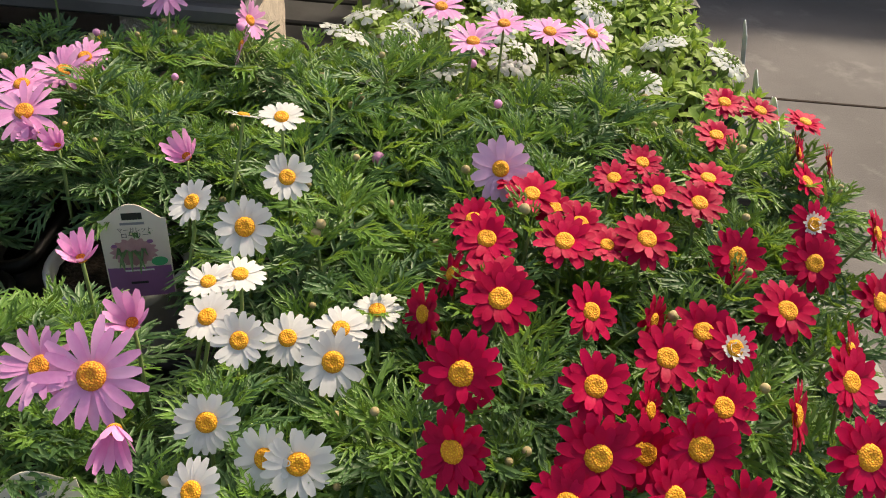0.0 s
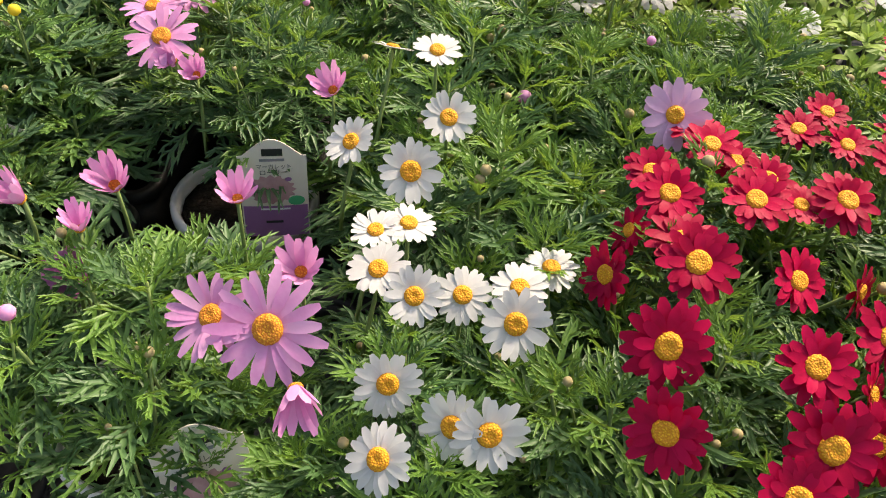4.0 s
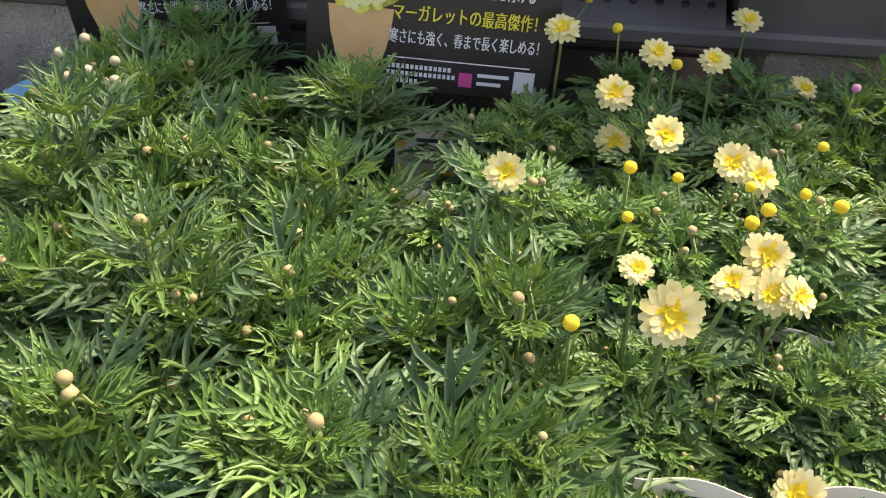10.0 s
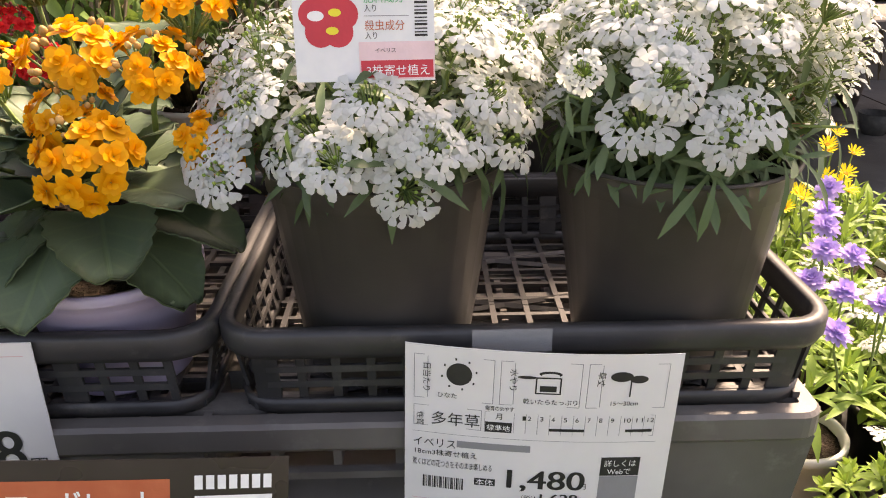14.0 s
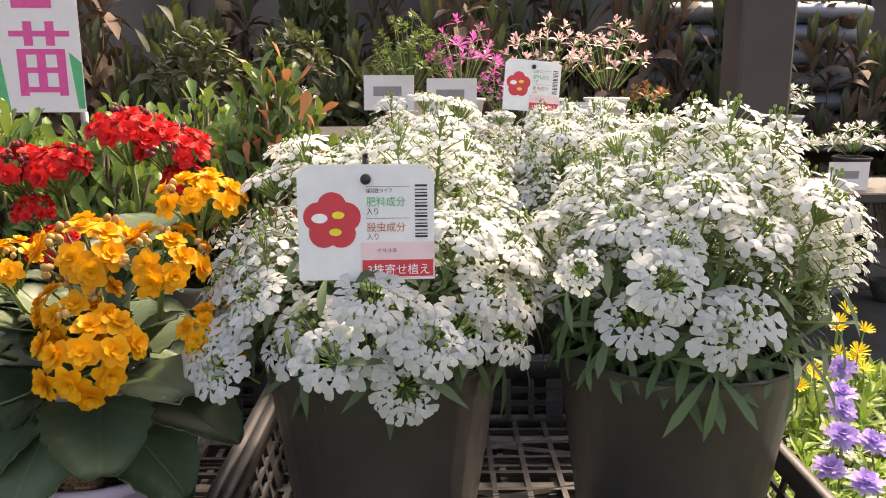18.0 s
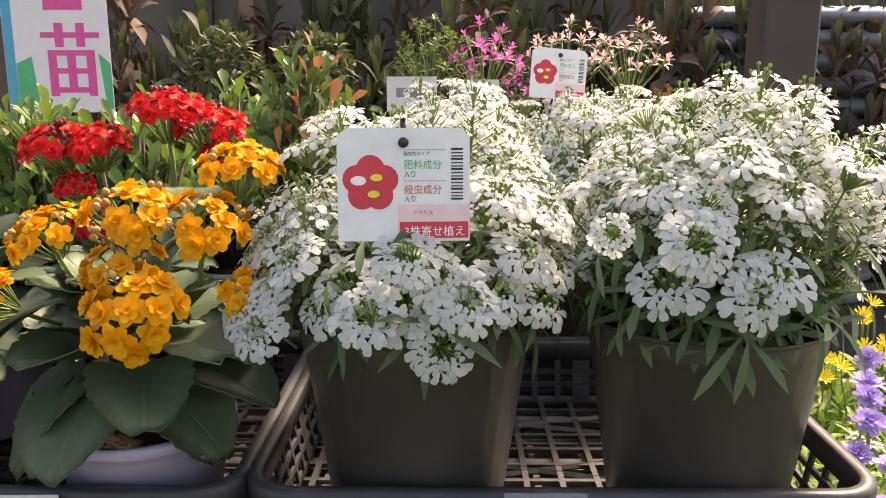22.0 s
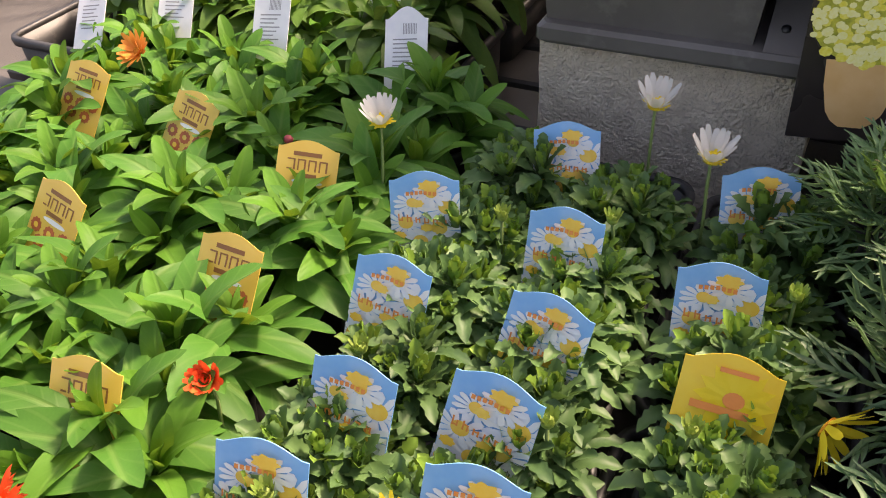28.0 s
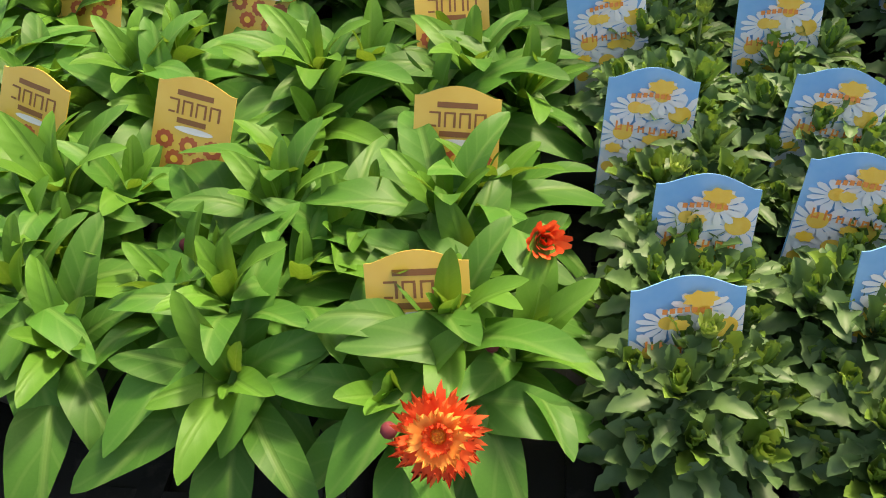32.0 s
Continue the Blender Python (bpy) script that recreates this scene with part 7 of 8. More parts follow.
def tag_back():
    w, h = 0.048, 0.085
    s = Sheet("plant_tag", "white back of a plant tag with a barcode, turned away", "plant tag", w, h, M["tag_white"], Matrix.Identity(4), 0.001, "white plant tags", outline=arched(h, 0.013))
    for k in range(9):
        s.bar(-0.004 + k * 0.0018, 0.014, 0.0008, 0.011, "ink_grey", n=1, name="barcode_bar")
    for k in range(7):
        s.bar(-0.015, 0.008 - k * 0.0045, 0.027 - 0.004 * (k % 3), 0.0013, "ink_grey")
    return s.t


def stand(x, y, z, tilt, turn, roll=0.0):
    """A tag's pose: its top middle at x, y, z; tilt: degrees back from upright; turn: degrees its face swings to the viewer's right."""
    return Matrix.Translation((x, y, z)) @ Matrix.Rotation(radians(turn), 4, "Z") @ Matrix.Rotation(radians(90 - tilt), 4, "X") @ Matrix.Rotation(radians(roll), 4, "Z")


def plant_tags(maker, h, rows):
    first = maker()
    for i, (x, y, z, tilt, turn, roll) in enumerate(rows):
        m = stand(x, y, z, tilt, turn, roll) @ Matrix.Translation((0, -h / 2, 0))
        if i == 0:
            first.matrix_basis = m
        else:
            copy_thing(first, m)


plant_tags(tag_blue, 0.09, ((-1.213, 0.583, 0.729, 26, 8, -1), (-1.195, 0.656, 0.729, 26, 2, -3), (-1.219, 0.751, 0.729, 26, 3, -4), (-1.108, 0.677, 0.729, 26, 1, -7), (-1.096, 0.615, 0.729, 26, 10, -5), (-1.102, 0.754, 0.729, 26, -2, -6),
                            (-1.249, 0.852, 0.729, 22, 14, 4), (-1.167, 0.966, 0.729, 22, 8, 5), (-1.126, 0.848, 0.729, 22, 0, 2), (-1.004, 0.953, 0.729, 22, 10, 4), (-1.010, 0.827, 0.729, 22, 4, 3)))


def tag_gold_daisy():
    w, h = 0.058, 0.08
    s = Sheet("plant_tag", "golden yellow plant tag printed with a large yellow daisy", "plant tag", w, h, M["tag_yellow"], Matrix.Identity(4), -0.001, "golden plant tags", outline=arched(h, 0.008))
    daisy_print(s, 0.004, 0.012, 0.024, "petal_yellow", "ink_hand_orange", 1, 14)
    s.bar(-0.008, 0.028, 0.022, 0.003, "ink_hand_orange", 4)
    s.bar(-0.02, 0.002, 0.034, 0.005, "ink_hand_orange", 4)
    return s.t


plant_tags(tag_gold_daisy, 0.08, ((-0.987, 0.746, 0.729, 30, 6, -4), (-0.985, 0.575, 0.71, 38, 5, -6)))
plant_tags(tag_straw, 0.075, ((-1.353, 0.592, 0.728, 36, 4, 2), (-1.516, 0.731, 0.728, 36, -4, -10), (-1.343, 0.729, 0.728, 36, 0, -2), (-1.633, 0.737, 0.728, 36, -12, -10), (-1.668, 0.912, 0.728, 36, 2, -8),
                              (-1.51, 0.896, 0.728, 36, -4, -10), (-1.362, 0.86, 0.728, 36, 14, -4), (-1.72, 0.60, 0.70, 40, 0, -8)))
plant_tags(tag_bonza, 0.07, ((-0.428, 0.488, 0.722, 8, -6, 8), (-0.332, 0.475, 0.717, 8, -4, -3), (-0.430, 0.582, 0.747, 24, -4, 0), (-0.353, 0.588, 0.747, 24, 6, 0), (-0.362, 0.699, 0.747, 18, 0, -2),
                             (-0.583, 0.712, 0.752, 26, -10, -4), (-0.62, 0.805, 0.752, 26, 4, -6), (-0.611, 0.888, 0.752, 24, 3, 0), (-0.342, 0.93, 0.750, 24, 2, 0)))
plant_tags(lambda: tag_bonza(True), 0.07, ((-0.542, 0.464, 0.714, -6, -14, -16), (-0.614, 0.456, 0.714, -6, -14, -14), (-0.519, 0.587, 0.750, 24, -6, -2), (-0.640, 0.582, 0.722, 40, -16, -8), (-0.745, 0.568, 0.720, 40, -16, -12), (-0.60, 0.68, 0.732, 36, -12, -6)))
plant_tags(tag_rose, 0.085, ((-0.148, 0.700, 0.756, 6, 14, 0), (-0.131, 0.472, 0.735, 20, 20, 8)))
plant_tags(tag_back, 0.085, ((-1.826, 1.205, 0.765, 38, -6, 10), (-1.781, 1.045, 0.755, 40, -8, 14), (-1.696, 1.098, 0.760, 38, 6, 4), (-1.712, 1.215, 0.765, 34, -10, 10), (-1.593, 1.228, 0.765, 36, 4, 8),
                             (-1.549, 1.085, 0.760, 36, -2, 8), (-1.384, 1.088, 0.755, 34, 4, 8), (-1.597, 1.337, 0.765, 36, 6, -4), (-1.865, 1.384, 0.765, 38, -12, 14), (-1.767, 1.433, 0.765, 38, -8, 10), (-1.47, 1.25, 0.760, 34, -4, -6)))

# tag on the iberis, hung by a black peg
m, w = plate((-0.496, 1.076, 1.193), (-0.414, 1.08, 1.193), 0.070, 4)
for k, mm in enumerate((m, plate((-0.332, 1.585, 1.270), (-0.258, 1.60, 1.264), 0.070, 3)[0])):
    mm = mm @ Matrix.Scale((0.9, 0.8)[k], 4)
    s = Sheet("hang_tag", "white hang tag with a red flower badge, black peg", "plant tag", 0.088, 0.075, M["tag_white"], mm, -0.0008, "white hang tags", outline=lambda u: 0.075 - 0.006 * max(0.0, (abs(u - 0.5) - 0.432) / 0.068) ** 2)
    for q in range(5):
        a = 1.571 + q * 1.2566
        s.blob(-0.022 + 0.0095 * math.cos(a), 0.001 + 0.0095 * math.sin(a), 0.0095, 0.0095, "ink_red", 1 + 0.1 * q, 0, 0.0, 20)
    s.blob(-0.022, 0.001, 0.010, 0.010, "ink_red", 1.7)
    for x, y, r in ((-0.030, 0.003, 0.0052), (-0.018, 0.005, 0.004), (-0.020, -0.006, 0.004)):
        s.blob(x, y, r, r * 0.6, "ink_white" if x < -0.02 else "ink_yellow", 2)
    s.text("緩効性タイプ", 0.0, 0.0195, 0.0032, "ink", 0.017)
    s.text("肥料成分", 0.0, 0.011, 0.0068, "ink_green", 0.025)
    s.text("入り", 0.0, 0.0055, 0.005, "ink", 0.0075)
    s.text("殺虫成分", 0.0, -0.0055, 0.0068, "ink_orange", 0.025)
    s.text("入り", 0.0, -0.011, 0.005, "ink", 0.0075)
    s.bar(0.0, 0.023, 0.028, 0.0004, "ink_grey")
    s.bar(0.0, 0.0025, 0.028, 0.0004, "ink_grey")
    for q in range(16):
        s.bar(0.0315, 0.023 - q * 0.0022, 0.008, 0.0008 + 0.0006 * (q % 3 == 0), "ink", n=1, name="barcode_bar")
    s.text("イベリス", 0.006, -0.0195, 0.0034, "ink", 0.013)
    s.bar(-0.004, -0.0365, 0.048, 0.0235, "tag_blush", 0.6)
    s.bar(-0.003, -0.0355, 0.046, 0.011, "ink_red", 1)
    s.text("3株寄せ植え", 0.0, -0.0335, 0.0075, "ink_white", 0.04, 3)
    g = Geo()
    lathe(g, [(0.0032, 0), (0.0036, 0.001), (0.003, 0.003)], 12)
    put("peg", g.mesh("peg", M["rubber_black"]), s.t, Matrix.Translation((0, 0.028, 0.0003)))
    g = Geo()
    tube(g, [(0, 0.028, -0.003), (0, 0.04, -0.002), (0, 0.044, -0.004), (0, 0.0, -0.012), (0, -0.13, -0.05)], 0.0022, 0.0018, 8)
    put("stake", g.mesh("stake", M["rubber_black"]), s.t)

# information cards on the front rims, with binder clips
def info(tl, tr, h, tilt, label, red):
    m, w = plate(tl, tr, h, tilt)
    s = Sheet("info_card", label, "info card", w, h, M["paper"], m, -0.004)
    X, Y = -w / 2, h / 2
    if red:
        s.bar(X, Y - 0.018, w, 0.018, "ink_orange")
        s.bar(X + 0.06, Y - 0.012, 0.04, 0.006, "ink_white", 2)
    y = Y - (0.048 if red else 0.036)
    for i in range(3):
        s.outlined(X + 0.006 + i * 0.055, y, 0.051, 0.028, "ink_grey")
    s.blob(X + 0.034, y + 0.016, 0.008, 0.008, "ink", 1, 12, 0.1)
    s.outlined(X + 0.083, y + 0.008, 0.016, 0.012, "ink", 0.001)
    s.blob(X + 0.078, y + 0.019, 0.006, 0.0012, "ink")
    s.text("20～60cm", X + 0.128, y + 0.003, 0.0055, "ink", 0.026)
    s.text("多年草", X + 0.018, y - 0.016, 0.0115, "ink", 0.034)
    s.outlined(X + 0.006, y - 0.018, 0.05, 0.0155, "ink_grey")
    s.outlined(X + 0.06, y - 0.018, 0.1, 0.0155, "ink_grey")
    s.bar(X + 0.061, y - 0.017, 0.018, 0.007, "ink")
    for k in range(12):
        s.bar(X + 0.082 + k * 0.0065, y - 0.017, 0.0003, 0.0135, "ink_grey", n=1)
    s.bar(X + 0.008, y - 0.029, 0.05, 0.006, "ink")
    s.bar(X + 0.008, y - 0.038, 0.07, 0.004, "ink_grey")
    return s


def binder_clip(x, y, z, turn, tilt):
    t = thing("binder_clip", "black steel binder clip on the tray rim", "clip", "binder clips", at=pose(x, y, z, tilt, 0, turn))
    g = Geo()
    v = [(sx * 0.016, yy, zz) for yy, zz in ((-0.008, -0.016), (-0.006, 0.0), (-0.0025, 0.008), (0.0025, 0.008), (0.006, 0.0), (0.008, -0.016)) for sx in (-1, 1)]
    v2 = [(a, b * 0.82, c - 0.0008) for a, b, c in v]
    f = [(2 * i, 2 * i + 1, 2 * i + 3, 2 * i + 2) for i in range(5)]
    g.add(v, f)
    g.add(v2, [tuple(reversed(q)) for q in f])
    put("jaw", g.mesh("jaw", M["rubber_black"], False), t)
    for sy in (-1, 1):
        g = Geo()
        tube(g, [(-0.009, sy * 0.007, -0.014), (-0.006, sy * 0.009, 0.004), (-0.008, sy * 0.010, 0.016), (-0.004, sy * 0.010, 0.022), (0.004, sy * 0.010, 0.022), (0.008, sy * 0.010, 0.016), (0.006, sy * 0.009, 0.004), (0.009, sy * 0.007, -0.014)], 0.0011, None, 6)
        put("wire", g.mesh("wire", M["clip_steel"]), t)


info((-0.660, 0.437, 0.703), (-0.490, 0.444, 0.684), 0.105, 20, "white care card with a red header clipped to the tray front", True)
binder_clip(-0.484, 0.450, 0.664, -4, 18)
binder_clip(-0.395, 0.450, 0.662, -4, 18)
info((-1.405, 0.435, 0.628), (-1.245, 0.444, 0.612), 0.105, 30, "curled white care card taped to the strawflower tray", False)
info((-0.489, 0.441, 0.668), (-0.31, 0.444, 0.652), 0.09, 24, "white care card hanging from the tray front", False)
tp = new("clear_tape", boxmesh("clear_tape", M["tape"], -0.026, -0.0006, -0.010, 0.026, 0.0006, 0.010))
tp.matrix_basis = pose(-1.335, 0.452, 0.633, -50, 0, -8)
tagged(tp, "strip of clear tape over the tray rim", "tape")

# ---- pale green and white bedding plants beyond the red flowers ----
OVAL = [blade(0.42, a, 0.2, 4, 0, 0, 0.55, 0.3) for a in (0.1, 0.35)]
FOL_ARA = [rosettes(OVAL, [M["leaf_arabis"], M["leaf_arabis"], M["stem"]], 30, 0.085, 0.085, 0.026, 13, s, 0.3, 75) for s in (21, 22)]
ara = []
for j, y in enumerate((1.03, 1.16, 1.29, 1.42, 1.55)):
    for i, x in enumerate((0.0, 0.13, 0.26, 0.38)):
        if x < 0.1 and y > 1.2:
            continue
        p = potted("bedding_plant", "low mound of pale green leaves with clusters of white flowers", "flower", "white bedding plants", x + 0.02 * math.sin(i * 5 + j), y, FOL_ARA[(i + j) % 2], POT_SMALL, SOIL_SMALL, top=0.09)
        for k in range(3 if i < 3 else 1):
            a = k * 2.4 + i + j
            put("flower_head", CLUSTERS[k], p, Matrix.Translation((0.05 * math.cos(a), 0.05 * math.sin(a), 0.185)) @ facing(20, math.degrees(a)) @ Matrix.Scale(1.25, 4))
        ara.append(p)
plant_tags(tag_back, 0.085, ((0.455, 1.0, 0.72, 10, 80, 0), (0.47, 1.06, 0.72, 14, 84, 8), (0.47, 1.14, 0.72, 10, 80, -6), (0.49, 1.28, 0.73, 12, 80, 0)))
cell_tray(-0.06, 0.99, 0.48, 1.22, "black nursery tray of white bedding plants")
cell_tray(0.06, 1.23, 0.50, 1.62, "black nursery tray of white bedding plants")

# scabious and yellow flowers right of the stand
K_LILAC = []
for i in range(2):
    g = Geo()
    for ring, (n, ln, rise) in enumerate(((16, 0.016, 0.05), (14, 0.012, 0.4), (12, 0.009, 0.8), (8, 0.006, 1.2))):
        petals(g, n, ln, 0.0065, rise, 0.1, 0.15, 0.002, 0, 0.1, 300 + ring + i * 9, 3, 0.0012 * ring)
    K_LILAC.append(g.mesh("petals", M["petal_lilac"]))
K_LILAC = (K_LILAC, dome(0.004, 0.005, M["petal_lilac"]))
FOL_SCAB = [rosettes(LANCE_N, [M["leaf_arabis"], M["leaf_arabis"], M["stem"]], 12, 0.08, 0.12, 0.05, 12, s, 0.3, 70) for s in (31, 32)]
scab = [potted("scabious", "potted scabious with lilac pincushion flowers on thin stems", "flower", "scabious", x, y, FOL_SCAB[i % 2], POT_MARG, SOIL_MARG) for i, (x, y) in enumerate(((0.0, 1.36), (0.03, 1.5), (-0.04, 1.62), (0.12, 1.62)))]
for i, (x, y, z) in enumerate(((0.10, 1.56, 0.85), (0.07, 1.5, 0.855), (0.04, 1.44, 0.85), (0.07, 1.43, 0.845), (0.02, 1.35, 0.84), (0.05, 1.33, 0.835), (0.02, 1.42, 0.82), (-0.03, 1.55, 0.86), (0.13, 1.62, 0.86), (-0.01, 1.3, 0.82), (0.08, 1.36, 0.83), (-0.05, 1.66, 0.88))):
    bloom(nearest(scab, x, y), K_LILAC, x, y, z, 25 + 15 * math.sin(i), 40 * math.sin(i * 3), 1.05)
yel = [potted("yellow_bedding", "potted bushy plant dotted with yellow flowers", "flower", "yellow bedding plants", x, y, FOL_SCAB[i % 2], POT_MARG, SOIL_MARG, size=1.2) for i, (x, y) in enumerate(((0.18, 1.74), (0.3, 1.8), (0.08, 1.78), (0.38, 1.72)))]
for i in range(26):
    p = yel[i % 4]
    a, r = i * GOLD, 0.1 * math.sqrt((i // 4 + 1) / 7)
    q = p.matrix_basis.translation
    bloom(p, K_OST_Y, q.x + r * math.cos(a), q.y + r * math.sin(a), 0.84 + 0.04 * math.sin(i * 3), 30, 30 * math.sin(i), 0.8)
rear_bench = thing("rear_bench", "dark slatted bench behind the stand", "bench", at=(0, 0, 0))
for i in range(3):
    put("slat", boxmesh("slat", M["bench_steel"], -0.08, 1.83 + i * 0.1, BENCH - 0.03, 0.6, 1.92 + i * 0.1, BENCH - 0.002, b=0.004), rear_bench)
for x in (-0.06, 0.54):
    put("leg", boxmesh("leg", M["bench_steel"], x, 1.95, 0.0, x + 0.05, 2.0, BENCH - 0.03, b=0.004), rear_bench)

# ---- beaded dark red plant left of the stand ----
FOL_BEAD = Geo()
rb = np.random.default_rng(77)
bead_pos = []
for k in range(26):
    a = k * GOLD
    tip = np.array((0.13 * math.cos(a) * math.sqrt(k / 26), 0.10 * math.sin(a) * math.sqrt(k / 26), 0.14 + 0.17 * rb.random()))
    mid = tip * np.array((0.35, 0.35, 0.55))
    tube(FOL_BEAD, [(0, 0, 0), tuple(mid), tuple(tip)], 0.0013, 0.0008, 4, 1)
    bead_pos.append(tip)
    if k % 3 == 0:
        bead_pos.append(mid * 0.4 + tip * 0.6)
    for j in range(7):
        t = j / 7
        pos = mid * t + (1 - t) * np.array((0, 0, 0.02))
        d = unit(1.2, k + j * 2.4)
        stamp(FOL_BEAD, LANCE_N[j % 3], pos, d, (0, 0, 1), 0.045, 0)
FOL_BEAD = FOL_BEAD.mesh("foliage", [M["leaf_red"], M["leaf_red"]])
BEAD = Geo()
lathe(BEAD, [(0.002, 0), (0.0055, 0.003), (0.0065, 0.007), (0.005, 0.011), (0.002, 0.013)], 9)
BEAD = BEAD.mesh("bead", M["bud_cream"])
for x, y in ((-1.93, 1.76), (-2.02, 1.72), (-1.60, 1.72), (-1.46, 1.74)):
    p = potted("beaded_plant", "dark red-leaved plant with cream bead flowers on wiry stems", "flower", "beaded plants", x, y, FOL_BEAD, POT_SMALL, SOIL_SMALL, top=0.08)
    for q in bead_pos:
        put("bead", BEAD, p, Matrix.Translation((q[0], q[1], q[2] + 0.08)))
cell_tray(-1.74, 1.67, -1.36, 1.85, "black nursery tray of red-leaved plants")
cell_tray(-2.11, 1.67, -1.76, 1.85, "black nursery tray of red-leaved plants")
side_bench = thing("side_bench", "dark slatted bench end", "bench", at=(0, 0, 0))
put("slat", boxmesh("slat", M["bench_steel"], -2.12, 1.805, BENCH - 0.03, -1.25, 1.9, BENCH - 0.002, b=0.004), side_bench)
for x in (-2.1, -1.32):
    put("leg", boxmesh("leg", M["bench_steel"], x, 1.83, 0.0, x + 0.04, 1.87, BENCH - 0.03, b=0.004), side_bench)

# ---- nested shopping carts ----
def caster(parent, x, y, r=0.075):
    g = Geo()
    lathe(g, [(r * 0.62, -0.014), (r * 0.95, -0.016), (r, -0.01), (r, 0.01), (r * 0.95, 0.016), (r * 0.62, 0.014)], 20)
    wh = put("wheel", g.mesh("tyre", M["rubber"]), parent, Matrix.Translation((x, y, r)) @ Matrix.Rotation(math.pi / 2, 4, "Y") @ Matrix.Rotation(0.0, 4, "Z"))
    g = Geo()
    lathe(g, [(0.008, -0.017), (r * 0.6, -0.008), (r * 0.6, 0.008), (0.008, 0.017)], 16)
    put("hub", g.mesh("hub", M["cart_steel"]), wh)
    g = Geo()
    for sx in (-1, 1):
        tube(g, [(x + sx * 0.022, y, r), (x + sx * 0.022, y + 0.02, r * 1.6), (x, y + 0.04, r * 2.25)], 0.008, None, 6)
    put("fork", g.mesh("fork", M["cart_steel"]), parent)


def cart(x, y, turn):
    t = thing("shopping_cart", "grey steel shopping cart nested in a row", "shopping cart", "nested shopping carts", at=pose(x, y, 0, 0, 0, turn))
    for sx in (-0.24, 0.24):
        caster(t, sx, -0.4)
        caster(t, sx * 0.8, 0.38)
        g = Geo()
        tube(g, [(sx * 0.8, 0.42, 0.17), (sx, -0.36, 0.19), (sx, -0.42, 0.25), (sx, -0.40, 0.60), (sx, -0.52, 0.98), (sx, -0.60, 1.02)], 0.013, None, 8)
        put("side_frame", g.mesh("side_frame", M["cart_steel"]), t)
    g = Geo()
    tube(g, [(-0.24, -0.60, 1.02), (0.24, -0.60, 1.02)], 0.016, None, 8)
    put("handle", g.mesh("handle", M["rubber"]), t)
    for z, y0, y1, w in ((0.62, -0.42, 0.34, 0.22), (0.2, -0.38, 0.40, 0.2)):
        for k in range(9):
            xx = -w + 2 * w * k / 8
            put("shelf_wire", tube(Geo(), [(xx, y0, z), (xx * 0.85, y1, z + 0.03)], 0.004, None, 5).mesh("shelf_wire", M["cart_steel"]), t)
        for k in range(6):
            yy = y0 + (y1 - y0) * k / 5
            put("cross_wire", tube(Geo(), [(-w, yy, z + 0.004 * k), (w, yy, z + 0.004 * k)], 0.005, None, 5).mesh("cross_wire", M["cart_steel"]), t)
    return t


for k in range(5):
    cart(-3.78 - 0.10 * k, 2.72 + 0.24 * k, 22)

# ---- background ----
post = thing("steel_pillar", "dark brown square steel pillar of the canopy", "pillar", at=(0.50, 2.92, 0))
put("shaft", boxmesh("shaft", M["pillar"], -0.075, -0.075, 0.01, 0.075, 0.075, 3.2, b=0.008), post)
put("base_plate", boxmesh("base_plate", M["pillar"], -0.12, -0.12, 0.0, 0.12, 0.12, 0.012), post)
post2 = copy_thing(post, pose(-1.83, 3.1, 0))

banner = Sheet("sign_board", "white sign board with a large pink character and green corners", "sign", 0.30, 0.9, M["paper"], pose(-1.575, 2.95, 1.60, 90, 0, 4), 0.0)
banner.text("苗", -0.055, -0.385, 0.225, "ink_pink", 0.155, 2, 0.012)
banner.bar(-0.03, -0.16, 0.11, 0.03, "ink_pink", 2)
banner.bar(0.012, -0.14, 0.028, 0.18, "ink_pink", 2.4)
banner.lay("print_corner", [(-0.12, -0.44), (-0.06, -0.44), (-0.075, -0.29), (-0.12, -0.31)], [(0, 1, 2, 3)], "ink_green", 1)
banner.lay("print_corner", [(0.148, -0.44), (0.13, -0.44), (0.115, -0.28), (0.148, -0.31)], [(0, 3, 2, 1)], "ink_green", 1)
banner.bar(-0.149, -0.45, 0.028, 0.9, "sign_blue", 1.5)
for sx in (-0.135, 0.135):
    g = Geo()
    tube(g, [(sx, -0.45, -0.02), (sx, -1.6, -0.02)], 0.012, None, 8)
    put("leg", g.mesh("leg", M["cart_steel"]), banner.t)

# tables of further plants
def far_table(x0, x1, y, z, label):
    t = thing("display_table", label, "table", at=(0, 0, 0))
    put("tabletop", boxmesh("tabletop", M["bench_steel"], x0, y, z - 0.04, x1, y + 0.6, z, b=0.006), t)
    for x in (x0 + 0.04, x1 - 0.09):
        for yy in (y + 0.05, y + 0.5):
            put("leg", boxmesh("leg", M["bench_steel"], x, yy, 0.0, x + 0.05, yy + 0.05, z - 0.04), t)


far_table(-1.35, 0.45, 3.2, 1.06, "dark display table of potted plants at the back")
far_table(0.85, 2.6, 3.7, 0.8, "dark display table of white flowers at the back")
far_table(-1.5, 2.8, 4.3, 0.95, "dark display shelf at the back")
MAG = rosettes(OVAL, [M["leaf_marg"], M["petal_magenta"], M["stem"]], 26, 0.13, 0.24, 0.038, 9, 41, 0.9, 75)
PNK = rosettes(OVAL, [M["leaf_marg"], M["petal_blush"], M["stem"]], 28, 0.14, 0.25, 0.036, 9, 42, 0.9, 75)
WHT = rosettes(OVAL, [M["leaf_marg"], M["petal_white"], M["stem"]], 16, 0.12, 0.14, 0.045, 12, 43, 0.7, 75)
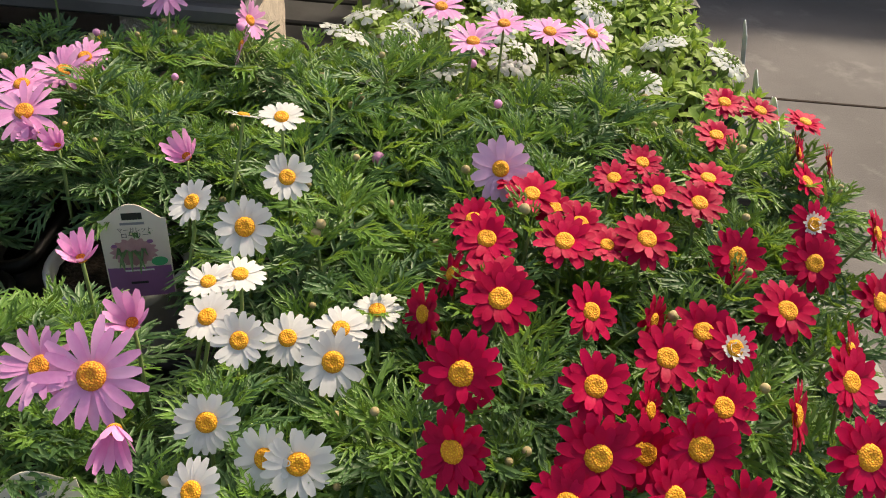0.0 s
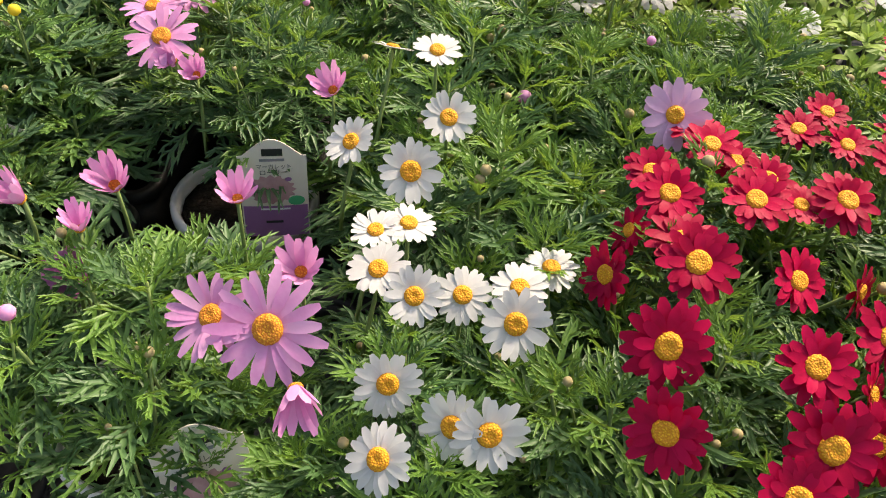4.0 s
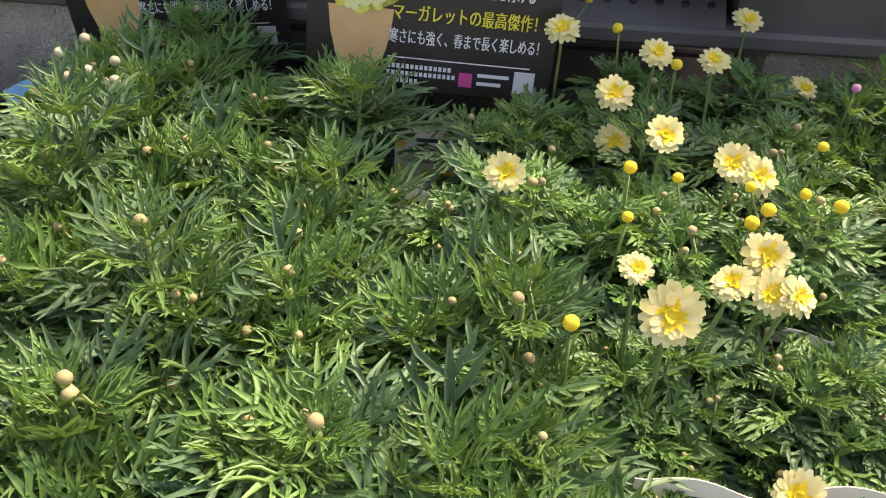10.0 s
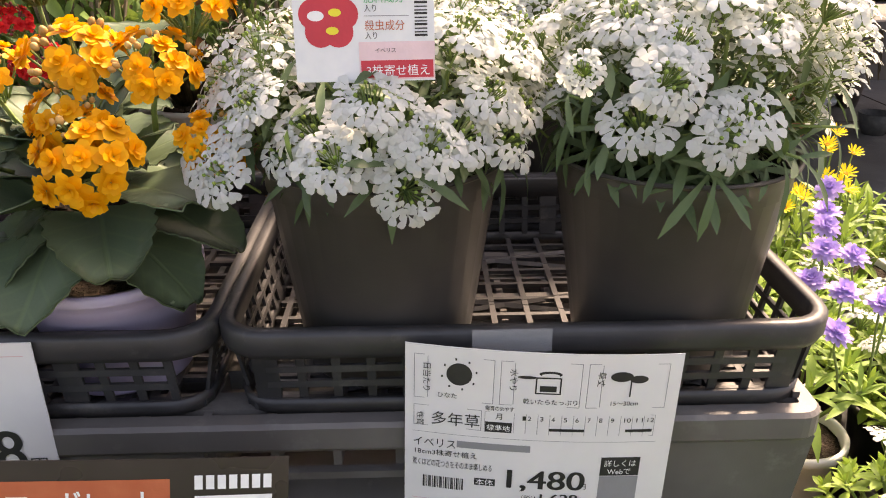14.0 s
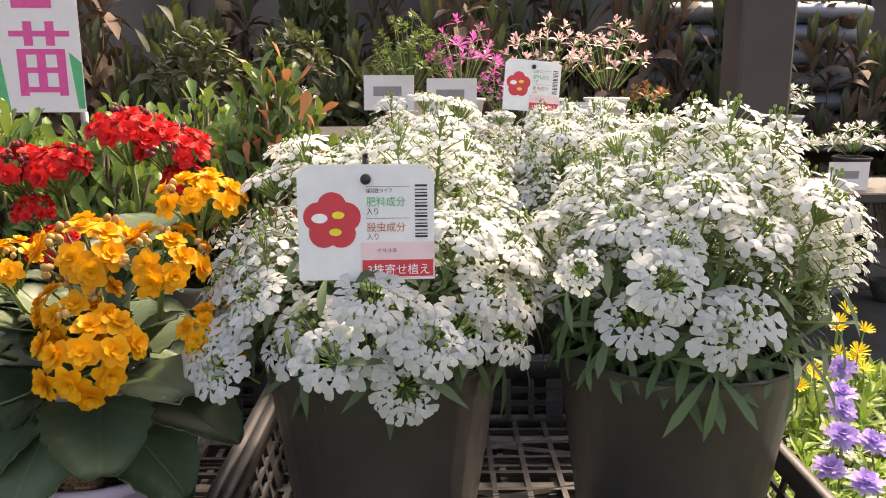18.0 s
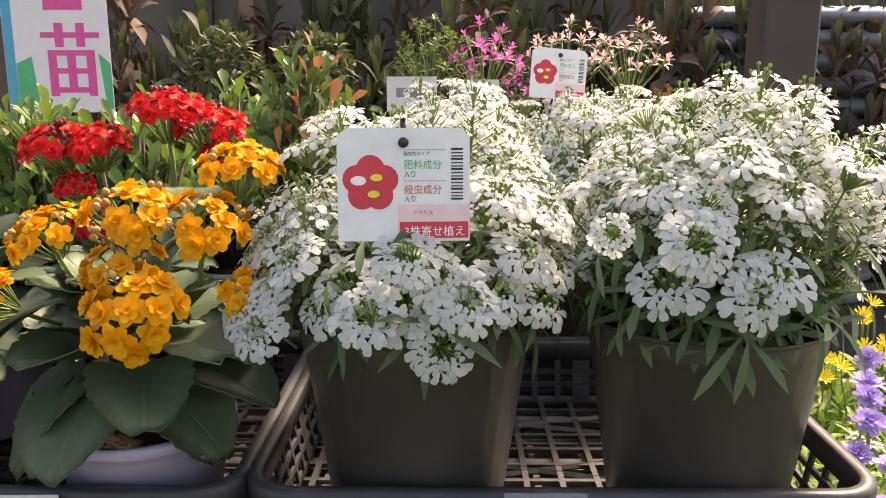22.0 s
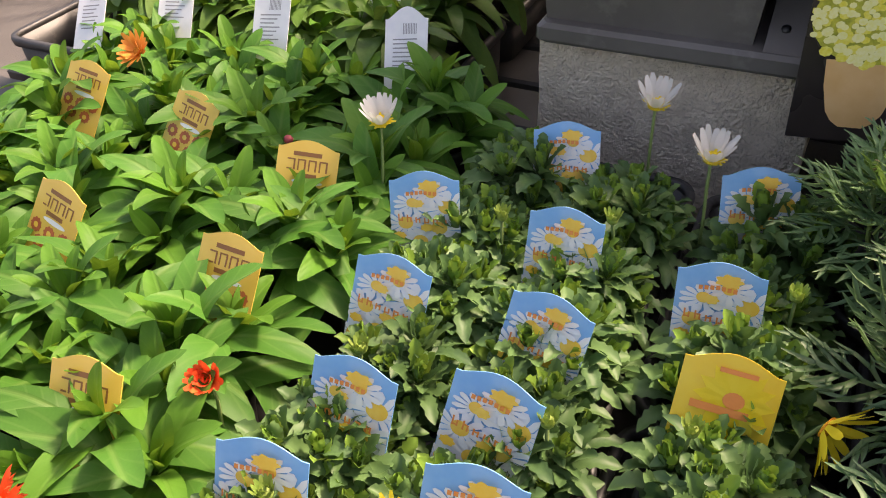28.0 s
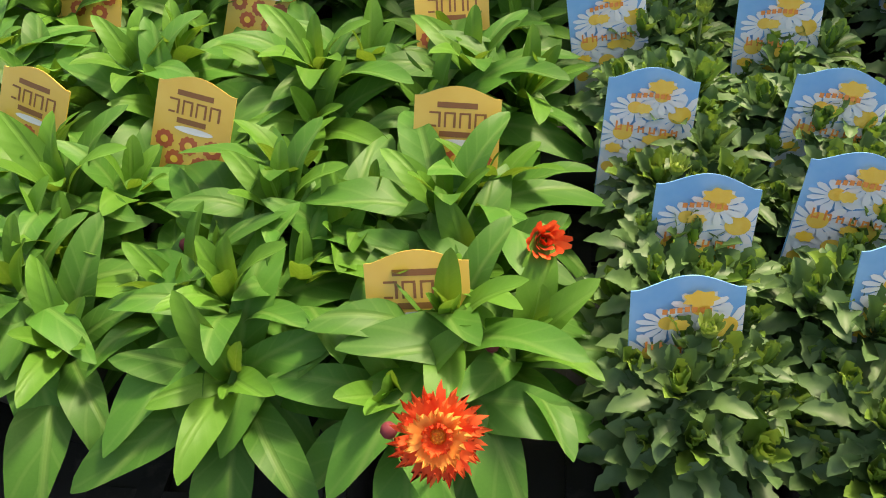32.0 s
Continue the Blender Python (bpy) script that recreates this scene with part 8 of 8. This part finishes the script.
DIM = rosettes(OVAL, [M["leaf_dim"], M["leaf_dim"], M["stem_brown"]], 22, 0.12, 0.24, 0.07, 12, 45, 0.3, 80)
DRY = rosettes(OVAL, [M["leaf_dry"], M["leaf_dim"], M["stem_brown"]], 22, 0.12, 0.24, 0.07, 12, 46, 0.3, 80)
OLV = rosettes(OVAL, [M["leaf_jade"], M["leaf_jade"], M["stem"]], 34, 0.12, 0.26, 0.032, 12, 47, 0.3, 80)
RUST = rosettes(OVAL, [M["leaf_jade"], M["leaf_tip"], M["stem"]], 16, 0.12, 0.16, 0.05, 12, 44, 0.6, 75)
for i, (x, y, z, fo, pm, lab) in enumerate(((-0.32, 3.35, 1.06, MAG, "pot_white", "magenta"), (-0.05, 3.3, 1.06, PNK, "pot_white", "pale pink"), (0.18, 3.4, 1.06, PNK, "pot_white", "pale pink"), (-0.50, 3.3, 1.06, OLV, "pot_white", "no"),
                                          (-0.9, 3.4, 1.06, DIM, "black_plastic", "no"), (-1.2, 3.35, 1.06, DIM, "black_plastic", "no"), (1.05, 3.9, 0.8, WHT, "black_plastic", "white"), (1.35, 3.95, 0.8, WHT, "black_plastic", "white"), (1.65, 3.9, 0.8, PNK, "black_plastic", "pale pink"),
                                          (1.95, 4.0, 0.8, WHT, "black_plastic", "white"), (-1.1, 4.5, 0.95, WHT, "pot_white", "white"), (-0.6, 4.5, 0.95, RUST, "pot_clay", "rust-tipped"), (-0.1, 4.5, 0.95, MAG, "pot_white", "magenta"), (0.6, 4.5, 0.95, RUST, "pot_clay", "yellowing"),
                                          (1.3, 4.5, 0.95, WHT, "pot_white", "white"), (2.1, 4.5, 0.95, MAG, "pot_white", "magenta"))):
    t = thing("background_plant", "potted plant with %s blossoms on a display table" % lab, "flower", "background plants", at=pose(x, y, z, 0, 0, i * 50))
    put("pot", pot_mesh(0.075, 0.12, M[pm]), t)
    put("foliage", fo, t, Matrix.Translation((0, 0, 0.11)))
for i, (x, y, z) in enumerate(((-0.56, 3.19, 1.20), (-0.36, 3.19, 1.19), (0.05, 3.19, 1.115), (1.2, 3.68, 0.87), (-1.3, 4.28, 1.03), (0.3, 4.28, 1.03), (0.95, 4.28, 1.03))):
    ob = Sheet("shelf_label", "blank-looking white shelf label card", "label", 0.16, 0.11, M["paper"], pose(x, y, z, 90, 0, 0))
    ob.bar(-0.05, -0.01, 0.09, 0.03, "ink_grey")
# sacks stacked behind the pillar
for r in range(14):
    for c in range(2):
        g = Geo()
        lathe(g, [(0.02, -0.30), (0.10, -0.26), (0.14, -0.15), (0.145, 0.15), (0.10, 0.26), (0.02, 0.30)], 14)
        sk = new("soil_sack", g.mesh("soil_sack", M["roof_grey"]))
        sk.matrix_basis = Matrix.Translation((1.05 + c * 0.62, 5.1, 0.06 + r * 0.118)) @ Matrix.Rotation(math.pi / 2, 4, "Y") @ Matrix.Diagonal((0.42, 1.3, 1, 1))
        tagged(sk, "blue-grey plastic soil sack in a stack", "sack", "stacked sacks")

shop = thing("shop_wall", "dark brown timber shop front in the background", "building", kind="structure", at=(0, 0, 0))
put("wall_back", boxmesh("wall_back", M["wall_dark"], -4.2, 6.4, 0.0, 6.0, 6.6, 3.4), shop)
rs = np.random.default_rng(12)
for k in range(16):
    x, wd, z0 = -3.6 + k * 0.55 + rs.random() * 0.2, 0.06 + 0.16 * rs.random(), 1.4 * rs.random()
    put("board", boxmesh("board", M["wood" if k % 3 == 0 else "pillar"], x, 6.33, z0, x + wd, 6.398, 1.6 + rs.random()), shop)
put("shelf", boxmesh("shelf", M["wood"], -3.0, 6.1, 1.05, 3.0, 6.39, 1.09), shop)
for k in range(34):
    x, y, h = -2.8 + k * 0.165 + 0.05 * rs.random(), (4.95, 5.6, 6.2)[k % 3], 0.12 + 0.3 * rs.random()
    mat = ("black_plastic", "wood", "rubber", "pot_clay", "pillar", "pot_white", "cart_steel")[int(rs.integers(7))]
    g = Geo()
    lathe(g, [(0.06, 0), (0.085, h * 0.5), (0.1, h), (0.092, h), (0.085, h - 0.03)], 14)
    if k % 3 == 2:
        ob = new("stored_pot", g.mesh("stored_pot", M[mat]))
        ob.matrix_basis = Matrix.Translation((x, y, 1.09))
        tagged(ob, "stored plant pot on the back shelf", "pot", "stored pots")
    else:
        t = thing("shrub_pot", "dim leafy shrub in a pot by the shop", "shrub", "shrubs by the shop", at=pose(x, y, 0, 0, 0, k * 40))
        put("pot", g.mesh("pot", M[mat]), t)
        put("foliage", (DIM, DRY)[k % 2], t, Matrix.Translation((0, 0, h)) @ Matrix.Diagonal((2.4, 2.4, 4.2 + rs.random() * 2.5, 1)))
left = new("wall_left", boxmesh("wall_left", M["wall_beige"], -7.6, 9.0, 0.0, -4.3, 9.2, 2.6))
tagged(left, "beige rendered wall beyond the carts", "wall", kind="structure")
kerb = new("kerb", boxmesh("kerb", M["concrete"], -9.0, 5.6, 0.0, -4.25, 5.8, 0.12, b=0.01))
tagged(kerb, "pale concrete kerb behind the carts", "kerb", kind="structure")
